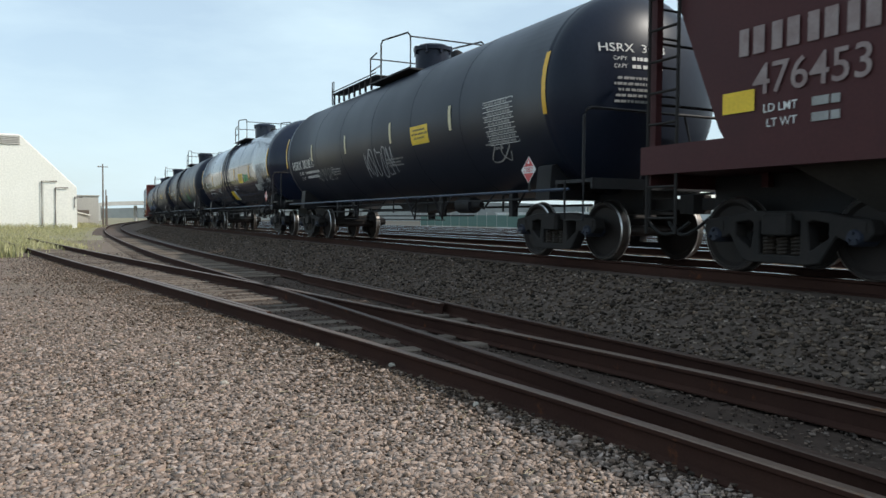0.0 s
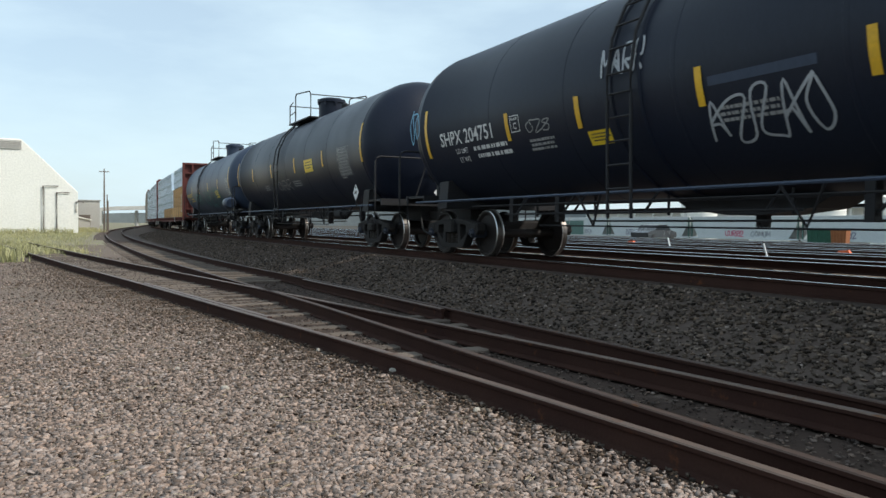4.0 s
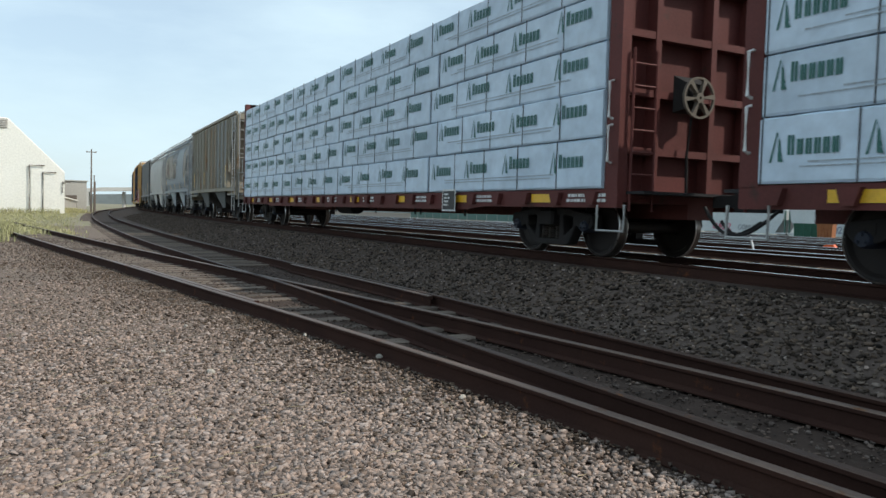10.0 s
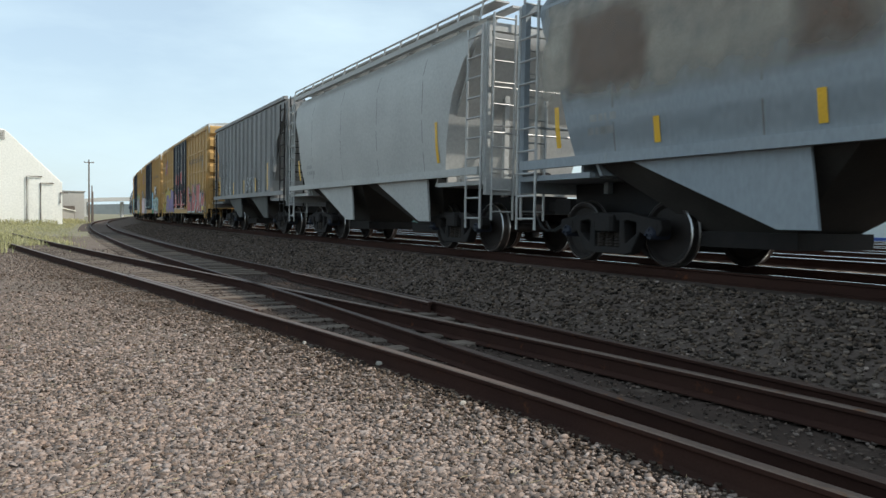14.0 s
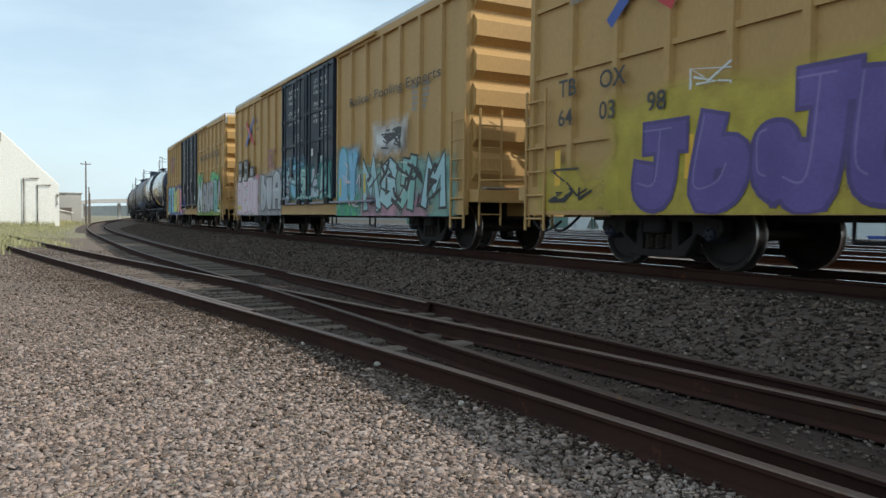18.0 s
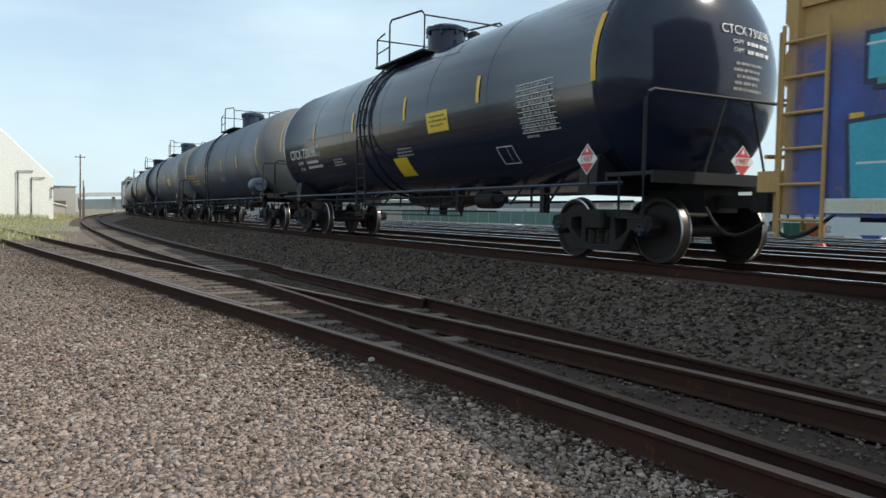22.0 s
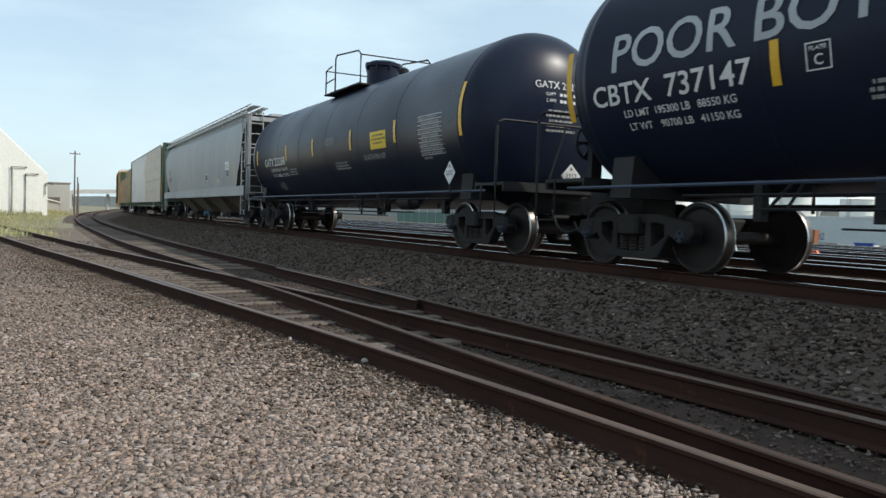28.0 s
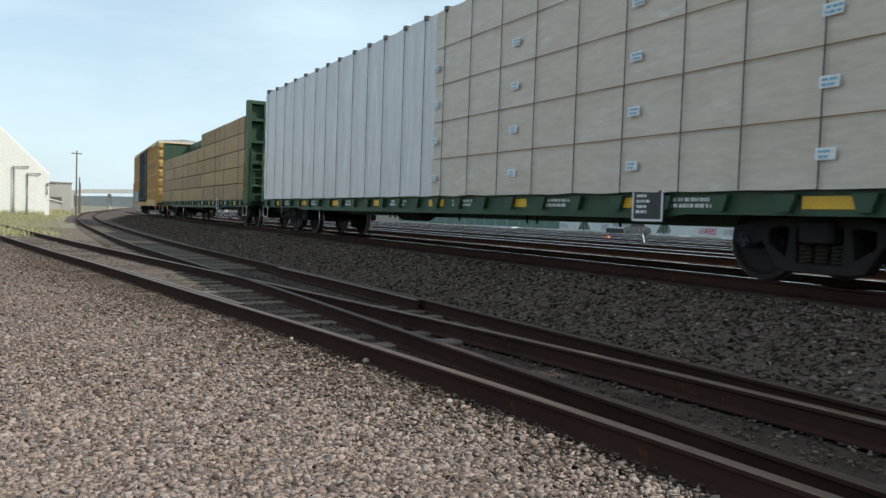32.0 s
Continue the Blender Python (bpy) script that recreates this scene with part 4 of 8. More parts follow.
def frame_mesh(y0, y1):
    bm = bmesh.new()
    edges = []
    for loop in [outline] + holes:
        vs = [bm.verts.new((x, y0, z)) for x, z in loop]
        edges += [bm.edges.new((vs[i], vs[(i + 1) % len(vs)])) for i in range(len(vs))]
    bmesh.ops.triangle_fill(bm, use_beauty=True, edges=edges)
    ext = bmesh.ops.extrude_face_region(bm, geom=bm.faces[:])
    for g in ext["geom"]:
        if isinstance(g, bmesh.types.BMVert):
            g.co.y = y1
    bmesh.ops.recalc_face_normals(bm, faces=bm.faces)
    bmesh.ops.bevel(bm, geom=[e for e in bm.edges if len(e.link_faces) == 2 and e.calc_face_angle(0) > 0.8], offset=0.014, segments=1, affect="EDGES")
    me = bpy.data.meshes.new("side_frame")
    bm.to_mesh(me)
    bm.free()
    me.materials.append(steel_dark)
    return me


side_near, side_far = frame_mesh(-1.13, -0.94), frame_mesh(0.94, 1.13)
spring_mb = MB()
for sx in (-0.19, 0.0, 0.19):
    pts = [(sx + 0.075 * math.cos(t * 0.7), -1.03 + 0.075 * math.sin(t * 0.7), 0.23 + 0.0046 * t) for t in range(0, 50)]
    spring_mb.tube(pts, 0.02, 5)
spring_me = spring_mb.mesh("spring_nest", spring_mat)
bolster_me = soft_box(-0.2, 0.2, -1.22, 1.22, 0.46, 0.72, 0.04).mesh("truck", steel_dark)
adapter = MB().box(-0.12, 0.12, -1.14, -0.9, 0.5, 0.62).mesh("bearing_adapter", steel_dark)
brake = MB().box(-0.035, 0.035, -0.95, 0.95, 0.36, 0.5).mesh("brake_beam", steel_dark)
WHEELS = []


def truck(car, x):
    t = part("truck", bolster_me, None, car, loc=(x, 0, 0))
    part("side_frame", side_near, None, t)
    part("side_frame", side_far, None, t)
    part("spring_nest", spring_me, None, t)
    for s in (-H, H):
        w = part("wheelset", wheel_me, None, t, loc=(s, 0, WR))
        WHEELS.append((w, s))
        part("bearing_adapter", adapter, None, t, loc=(s, 0, 0))
        part("brake_beam", brake, None, t, loc=(s * 0.63, 0, 0))
        part("bearing_cap", cap_me, None, t, loc=(s, 0, WR))


def coupler(car, x, s):
    mb = MB().box(min(x, x + s * 0.75), max(x, x + s * 0.75), -0.08, 0.08, 0.78, 0.95)
    mb.prism([(x + s * 0.72, -0.17), (x + s * 0.98, -0.19), (x + s * 1.05, -0.05), (x + s * 0.93, 0.02), (x + s * 0.98, 0.16), (x + s * 0.72, 0.17)], "z", 0.72, 1.0)
    part("coupler", mb, steel_dark, car)
    pts = [(x + s * (0.1 + 0.95 * k / 8), -0.33 - 0.1 * math.sin(k / 8 * 3.14), 0.78 - 0.36 * math.sin(k / 8 * 2.6)) for k in range(9)]
    part("air_hose", MB().tube(pts, 0.024), rubber, car)


def ladder(car, x0, x1, y, z0, z1, steps, mat, name="ladder", lean=0.0, r=0.018):
    mb = MB()
    for x in (x0, x1):
        mb.tube([(x, y, z0), (x, y + lean, z1)], r * 1.25)
    for k in range(steps):
        t = (k + 0.5) / steps
        mb.tube([(x0, y + lean * t, z0 + (z1 - z0) * t), (x1, y + lean * t, z0 + (z1 - z0) * t)], r)
    return part(name, mb, mat, car)


# ==== train ====
TRAIN = []
SPEED = 11.62


def new_car(label, category, back, half_truck):
    car = thing("freight_car" if category == "car" else category.replace(" ", "_"), label, category, "freight train")
    TRAIN.append((car, back, half_truck))
    return car


def hand_wheel(x, y, z, r=0.29):
    """A spoked hand-brake wheel as one connected casting."""
    mb, n = MB(), 24
    rim, hub = [], []
    for k in range(n):
        c, s = math.cos(2 * math.pi * k / n), math.sin(2 * math.pi * k / n)
        rim.append([(x + p, y + q * c, z + q * s) for p, q in ((-0.02, r - 0.03), (-0.02, r), (0.02, r), (0.02, r - 0.03))])
        hub.append([(x + p, y + q * c, z + q * s) for p, q in ((-0.05, 0.02), (-0.05, 0.07), (0.03, 0.07), (0.03, 0.02))])
    v, f = [p for ring in rim + hub for p in ring], []
    for o in (0, 4 * n):
        for k in range(n):
            for j in range(4):
                if k % 4 == 0 and ((o == 0 and j == 3) or (o and j == 1)):
                    continue
                a, b = o + 4 * k + j, o + 4 * k + (j + 1) % 4
                d = 4 * ((k + 1) % n) - 4 * k
                f.append((a, a + d, b + d, b))
    for k in range(0, n, 4):
        i, m, o = 4 * k, 4 * ((k + 1) % n), 4 * n
        lo = (o + i + 1, o + i + 2, o + m + 2, o + m + 1)
        hi = (i, i + 3, m + 3, m)
        f += [(lo[q], lo[(q + 1) % 4], hi[(q + 1) % 4], hi[q]) for q in range(4)]
    return mb.raw(v, f)


TANK_R, TANK_Z = 1.66, 2.66


def tank_car(label, back, paint, spec):
    """A tank car on two trucks. spec: reporting marks and decals of its near side."""
    car = new_car(label, "tank car", back, 6.95)
    L, R, zc = spec.get("length", 16.6), spec.get("radius", TANK_R), spec.get("height", TANK_Z)
    h = L / 2
    prof = [(-h + 0.80 * (1 - math.cos(math.asin(min(1, r)))) , max(0.001, R * r)) for r in (0, 0.2, 0.4, 0.58, 0.72, 0.84, 0.92, 0.97, 0.995, 1.0)]
    prof += [(-h + 0.86, R), (-h + 0.87, R + 0.006), (-h + 0.93, R + 0.006), (-h + 0.94, R)]
    for x in (-h * 0.55, -h * 0.28, 0.0, h * 0.28, h * 0.55):
        prof += [(x - 0.035, R), (x - 0.03, R + 0.004), (x + 0.03, R + 0.004), (x + 0.035, R)]
    prof += [(-p, r) for p, r in prof[:14]][::-1]
    shell = part("tank_shell", MB().lathe(prof, "x", 72, (0, 0, zc)), paint, car)
    wrap = tank_wrap(R, zc)
    for s in (-1, 1):
        truck(car, s * 6.95)
        coupler(car, s * 8.15, s)
        saddle = MB().prism([(-1.35, 0.95), (1.35, 0.95), (1.3, 1.5), (0.9, 1.62), (-0.9, 1.62), (-1.3, 1.5)], "x", s * 6.95 - 0.2, s * 6.95 + 0.2)
        saddle.box(s * 7.9 - 0.9, s * 7.9 + 0.32, -0.33, 0.33, 0.72, 1.12)
        part("bolster_saddle", saddle, black_frame, car)
        plat = MB().box(s * 8.0 - 0.42, s * 8.0 + 0.42, -1.5, 1.5, 1.18, 1.23)
        plat.box(s * 8.0 - 0.46, s * 8.0 - 0.42, -1.5, 1.5, 1.08, 1.24).box(s * 8.0 + 0.42, s * 8.0 + 0.46, -1.5, 1.5, 1.08, 1.24)
        part("end_platform", plat, black_frame, car)
        e = s * 8.46
        rails = MB()
        q = R + 0.0
        rails.tube([(e, -q, 1.15), (e, -q, 2.12), (e, -q + 0.04, 2.21), (e, -q + 0.13, 2.25), (e, q - 0.13, 2.25), (e, q - 0.04, 2.21), (e, q, 2.12), (e, q, 1.15)], 0.024)
        for y in (-q, q):
            rails.tube([(e, y, 1.2), (e, y, 0.62), (e - s * 0.45, y, 0.62), (e - s * 0.45, y, 1.2)], 0.018)
        for y in (-0.25, 0.25):
            rails.tube([(e, y, 2.25), (e - s * 0.02, y * 2.4, 1.2)], 0.018)
        part("end_handrail", rails, black_frame, car)
    sill = MB()
    for y in (-1.5, 1.5):
        sill.tube([(-7.9, y, 1.09), (7.9, y, 1.09)], 0.024)
    part("side_rail", sill, spec.get("rail_mat", grey_tank), car)
    under = MB().tube([(-6.2, -0.55, 1.0), (6.2, -0.55, 1.0)], 0.03).tube([(-5.0, -1.0, 0.82), (1.4, -1.0, 0.82)], 0.02).tube([(-6.0, 0.4, 0.9), (6.0, 0.4, 0.9)], 0.025)
    for x in (-4.6, -2.9, -1.2, 0.9, 2.6, 4.4):
        under.tube([(x, -1.0, 0.82), (x + 0.05, -0.6, 1.35)], 0.02)
        under.tube([(x, -0.55, 0.78), (x, -0.55, 1.4)], 0.022)
    under.tube([(-3.0, -0.55, 0.70), (3.2, -0.55, 0.70)], 0.018)
    for x in (-5.2, -3.7, 2.0, 5.0):
        under.box(x - 0.06, x + 0.06, -0.75, -0.62, 0.68, 1.25).tube([(x, -0.7, 0.72), (x + 0.5, -0.7, 1.2)], 0.022)
    for x in (-2.1, 1.6, 3.0):
        under.tube([(x - 0.3, -1.3, 1.12), (x, -1.2, 0.62), (x + 0.3, -1.3, 1.12)], 0.02)
    under.tube([(-6.0, -1.15, 0.98), (6.0, -1.15, 0.98)], 0.016).tube([(-4.0, -0.9, 0.62), (2.5, -0.9, 0.60)], 0.014)
    part("brake_rigging", under, black_frame, car)
    part("brake_cylinder", MB().lathe([(-0.5, 0.02), (-0.49, 0.17), (0.1, 0.17), (0.12, 0.1), (0.4, 0.06), (0.41, 0.0)], "x", 16, (3.4, -0.7, 0.92)), black_frame, car)
    part("outlet_valve", MB().lathe([(0.62, 0.0), (0.62, 0.09), (0.8, 0.1), (0.82, 0.2), (0.95, 0.21), (1.3, 0.28)], "z", 16), black_frame, car)
    part("outlet_skid", MB().prism([(-1.5, 1.12), (-1.0, 0.86), (-0.3, 0.78), (0.3, 0.78), (1.0, 0.86), (1.5, 1.12)], "y", -0.34, 0.34), black_frame, car)
    # dome platform, manway and ladder
    top = zc + R
    dx = spec.get("dome", 0.0)
    a, b, yy = dx - 1.75, dx + 0.85, 0.75
    plat = MB().box(a, b, -yy - 0.3, -yy + 0.12, top - 0.16, top - 0.12).box(a, b, yy - 0.12, yy + 0.3, top - 0.16, top - 0.12).box(a, a + 0.5, -yy, yy, top - 0.02, top + 0.02)
    part("dome_platform", plat, black_frame, car)
    guard = MB()
    for y in (-yy - 0.25, yy + 0.25):
        guard.tube([(a, y, top - 0.15), (a, y, top + 0.55), (a + 0.45, y, top + 0.62)], 0.02)
        guard.tube([(a + 0.75, y, top - 0.15), (a + 0.75, y, top + 0.78), (a + 0.85, y, top + 0.86), (b - 0.15, y, top + 0.72), (b, y, top + 0.6), (b, y, top - 0.15)], 0.022)
        guard.tube([(a, y, top + 0.2), (a + 0.75, y, top + 0.25)], 0.016)
    guard.tube([(a, -yy - 0.25, top + 0.55), (a, yy + 0.25, top + 0.55)], 0.018)
    guard.tube([(b, -yy - 0.25, top + 0.6), (b, yy + 0.25, top + 0.6)], 0.018)
    part("dome_guardrail", guard, black_frame, car)
    if spec.get("catwalk"):
        cw = MB().box(-5.4, a, -0.85, -0.45, top + 0.12, top + 0.15)
        for x in np.arange(-5.3, a, 0.45):
            cw.box(x, x + 0.05, -0.85, -0.8, top - 0.2, top + 0.15)
        cw.tube([(-5.4, -0.85, top - 0.2), (-5.4, -0.85, top + 0.5), (-5.25, -0.85, top + 0.5), (-5.25, -0.85, top - 0.2)], 0.018)
        cw.tube([(-5.4, -0.85, top + 0.2), (a, -0.85, top + 0.2)], 0.016)
        part("catwalk", cw, black_frame, car)
    dome = MB().lathe([(top - 0.15, 0.44), (top + 0.48, 0.44), (top + 0.49, 0.49), (top + 0.58, 0.49), (top + 0.59, 0.42), (top + 0.64, 0.36), (top + 0.65, 0.0)], "z", 28, (dx, 0, 0))
    for k in range(8):
        a = 0.785 * k
        dome.box(dx + 0.46 * math.cos(a) - 0.03, dx + 0.46 * math.cos(a) + 0.03, 0.46 * math.sin(a) - 0.03, 0.46 * math.sin(a) + 0.03, top + 0.4, top + 0.6)
    part("manway", dome, paint, car)
    part("relief_valve", MB().lathe([(top - 0.05, 0.1), (top + 0.2, 0.1), (top + 0.22, 0.14), (top + 0.34, 0.14), (top + 0.4, 0.03)], "z", 12, (dx + 0.9, 0.2, 0)), black_frame, car)
    lx = spec.get("ladder", -0.9)
    if lx is not None:
        lad = MB()
        for x in (lx - 0.24, lx + 0.24):
            lad.tube([(x, -R - 0.04, 0.72), (x, -R - 0.08, 2.3)] + [(x, -(R + 0.09) * math.cos(a), zc + (R + 0.09) * math.sin(a)) for a in (0.0, 0.3, 0.6, 0.9, 1.15)], 0.024)
        for z in np.arange(0.8, 2.5, 0.32):
            lad.tube([(lx - 0.24, -R - 0.06, z), (lx + 0.24, -R - 0.06, z)], 0.016)
        for a in (0.0, 0.2, 0.4, 0.6, 0.8, 1.0):
            lad.tube([(lx - 0.24, -(R + 0.09) * math.cos(a), zc + (R + 0.09) * math.sin(a)), (lx + 0.24, -(R + 0.09) * math.cos(a), zc + (R + 0.09) * math.sin(a))], 0.016)
        part("ladder", lad, black_frame, car)
    if spec.get("band"):
        part("shell_band", MB().lathe([(lx - 0.32, R + 0.001), (lx - 0.30, R + 0.03), (lx - 0.26, R + 0.03), (lx - 0.24, R + 0.001)], "x", 72, (0, 0, zc)), paint, car)
        part("shell_band", MB().lathe([(lx + 0.24, R + 0.001), (lx + 0.26, R + 0.03), (lx + 0.30, R + 0.03), (lx + 0.32, R + 0.001)], "x", 72, (0, 0, zc)), paint, car)
    # markings; heights run along the shell
    zm = zc + spec.get("rise", 0.15)
    tape = spec.get("tape", reflector)
    for k, x in enumerate(spec.get("strips", (-7.72, -4.9, -1.9, 1.2, 4.2, 7.42))):
        lo, hi = (-0.62, 0.36) if abs(x) > 7 else (-0.55, -0.08)
        patch("reflective_strip", x - 0.055, x + 0.055, zm + lo + spec.get("lift", 0), zm + hi + spec.get("lift", 0), wrap, reflector if abs(x) > 7 else tape, car, 0.013)
    ink = spec.get("ink", white_letter)
    if spec.get("mark"):
        words(spec["mark"], spec.get("mark_x", -7.1), zm - 0.66, spec.get("mark_h", 0.27), wrap, ink, car, spec.get("mark_w"), "reporting_mark", cut=0.1)
        for k, text in enumerate(spec.get("limits", ("LD LMT", "LT WT"))):
            words(text, spec.get("mark_x", -7.1) + 0.55 + 0.04 * k, zm - 0.84 - 0.18 * k, 0.10, wrap, ink, car, None, "lettering")
        if not spec.get("limits"):
            bars(spec.get("mark_x", -7.1) + 1.2, zm - 0.83, 2, 1.4, 0.075, wrap, ink, car, 2.0, back_seed(back))
    if spec.get("plate"):
        x = spec["plate"]
        mb = MB()
        for a, b, c, d in ((x, x + 0.28, -0.64, -0.625), (x, x + 0.28, -0.375, -0.36), (x, x + 0.015, -0.625, -0.375), (x + 0.265, x + 0.28, -0.625, -0.375)):
            mb.raw([wrap(p, 0.007) for p in ((a, zm + c), (b, zm + c), (b, zm + d), (a, zm + d))], [(0, 1, 2, 3)])
        part("plate_frame", mb, ink, car)
        words("PLATE", x + 0.045, zm - 0.44, 0.042, wrap, ink, car, 0.19)
        words("C", x + 0.095, zm - 0.59, 0.11, wrap, ink, car)
    for x, z in spec.get("labels", ((2.75, -0.42),)):
        lw = spec.get("label_w", 0.43)
        patch("warning_decal", x - lw, x + lw, zm + z - lw * 0.45, zm + z + lw * 0.45, wrap, label_yellow, car, 0.006, "yellow warning decal")
        bars(x - lw * 0.85, zm + z + lw * 0.2, 3, lw * 1.7, lw * 0.09, wrap, dark_letter, car, 2.2, 9, "decal_print")
    if spec.get("table", True):
        tx = spec.get("table_x", 0.0)
        tb = MB()
        for a, b, c, d in [(5.5, 6.5, -0.9 + 0.0845 * k, -0.888 + 0.0845 * k) for k in range(10)] + [(q, q + 0.012, -0.9, -0.13) for q in (5.5, 5.94, 6.12, 6.30, 6.488)]:
            tb.raw([wrap(p, 0.007) for p in ((a + tx, zm + c), (b + tx, zm + c), (b + tx, zm + d), (a + tx, zm + d))], [(0, 1, 2, 3)])
        part("spec_table", tb, spec.get("table_ink", grey_letter), car, "stencilled inspection table")
        bars(5.53 + tx, zm - 0.20, 9, 0.95, 0.042, wrap, grey_letter, car, 2.01, 4, "table_print")
        bars(5.55 + tx, zm - 0.98, 1, 0.35, 0.045, wrap, grey_letter, car, 2.0, 6, "table_print")
    bars(0.6, zm - 0.85, 3, 1.0, 0.042, wrap, grey_letter, car, 1.8, back_seed(back) + 1)
    bars(-3.4, zm - 0.85, 3, 0.8, 0.042, wrap, grey_letter, car, 1.8, back_seed(back) + 2)
    # diamond placards on upright holders, beside the tank and before its head
    def placard(px, py, pz, turn):
        def at(p, e):
            return (px + p[0], py - e, pz + p[1]) if turn == 0 else (px + e, py + p[0], pz + p[1])
        q = 0.22
        holder = part("placard_holder", MB().box(px - 0.02, px + 0.02, py + 0.004, py + 0.03, 1.08, pz + 0.1) if turn == 0 else MB().box(px - 0.03, px - 0.004, py - 0.02, py + 0.02, 1.18, pz + 0.1), black_frame, car)
        red = spec.get("placard", placard_white)
        decal("placard", [(0, -q), (q, 0), (0, q), (-q, 0)], [(0, 1, 2, 3)], at, placard_white, holder, 0.003, 0, "diamond hazard placard")
        k = q - 0.018
        for lo, hi in ((0.055, k), (-k, -0.055)):
            w0, w1 = k - abs(lo), k - abs(hi)
            decal("placard_field", [(-w0, lo), (w0, lo), (w1, hi), (-w1, hi)], [(0, 1, 2, 3)], at, red, holder, 0.006)
        words(spec.get("un", "1987"), -0.125, -0.042, 0.084, at, placard_red if red is placard_red else dark_letter, holder, 0.25, "placard_number", 0.009)
        decal("placard_sign", [(-0.03, 0.1), (0.03, 0.1), (0.02, 0.15), (-0.005, 0.17)], [(0, 1, 2, 3)], at, placard_white if red is placard_red else dark_letter, holder, 0.009)
    placard(spec.get("placard_x", 6.9), -R + 0.08, 1.43, 0)
    placard(h + 0.12, 0.15, 1.42, 1)
    def on_head(p, e):
        rr = min(1.0, math.hypot(p[0], p[1] - zc) / R)
        return (h - 0.80 * (1 - math.sqrt(max(0, 1 - rr * rr))) + e + 0.004, p[0], p[1])
    if spec.get("pale"):
        cap = [(p, r + 0.004) for p, r in prof if p > h - 1.0]
        cap[0] = (h - 1.0, R - 0.01)
        part("tank_head", MB().lathe([(h - 1.01, R - 0.02)] + cap, "x", 72, (0, 0, zc)), spec["pale"], car, "pale grey tank end")
    if spec.get("head_mark"):
        hx = spec.get("head_x", -0.55)
        words(spec["head_mark"], hx, zc + 0.52, 0.13, on_head, ink, car, 1.1, "reporting_mark", 0.012, 0.05, 1.0, 0.0)
        for k in range(2):
            words("CAPY", hx + 0.2, zc + 0.39 - 0.12 * k, 0.06, on_head, ink, car, None, "lettering", 0.012, 0, 1.0, 0.0)
            bars(hx + 0.48, zc + 0.39 - 0.12 * k, 1, 0.5, 0.055, on_head, ink, car, 2.0, 3 + k)
        bars(hx + 0.2, zc + 0.1, 5, 0.7, 0.04, on_head, grey_letter, car, 2.2, 5)
    for kind, *a in spec.get("art", ()):
        if kind == "tag":
            x0, x1, z0, z1, n, mat, seed, w = a
            tag(x0, x1, zm + z0, zm + z1, n, wrap, mat, car, seed, w)
        elif kind == "words":
            text, x, z, hh, mat, w = a
            words(text, x, zm + z, hh, wrap, mat, car, w, "graffiti_lettering", 0.01, 0.1)
        elif kind == "patch":
            x0, x1, z0, z1, mat, lab = a
            patch("decal", x0, x1, zm + z0, zm + z1, wrap, mat, car, 0.006, lab)
    if spec.get("bottle"):
        part("vapour_bottle", MB().lathe([(-0.45, 0.02), (-0.44, 0.2), (-0.3, 0.26), (0.3, 0.26), (0.44, 0.2), (0.45, 0.02)], "x", 20, (7.55, -1.62, 1.52)), grey_tank, car)
    part("hand_brake", hand_wheel(-8.42, -0.7, 1.85), black_frame, car)
    part("brake_stand", MB().box(-8.34, -8.24, -0.8, -0.6, 1.2, 2.0), black_frame, car)
    return car


def back_seed(back):
    return int(back * 7) % 1000


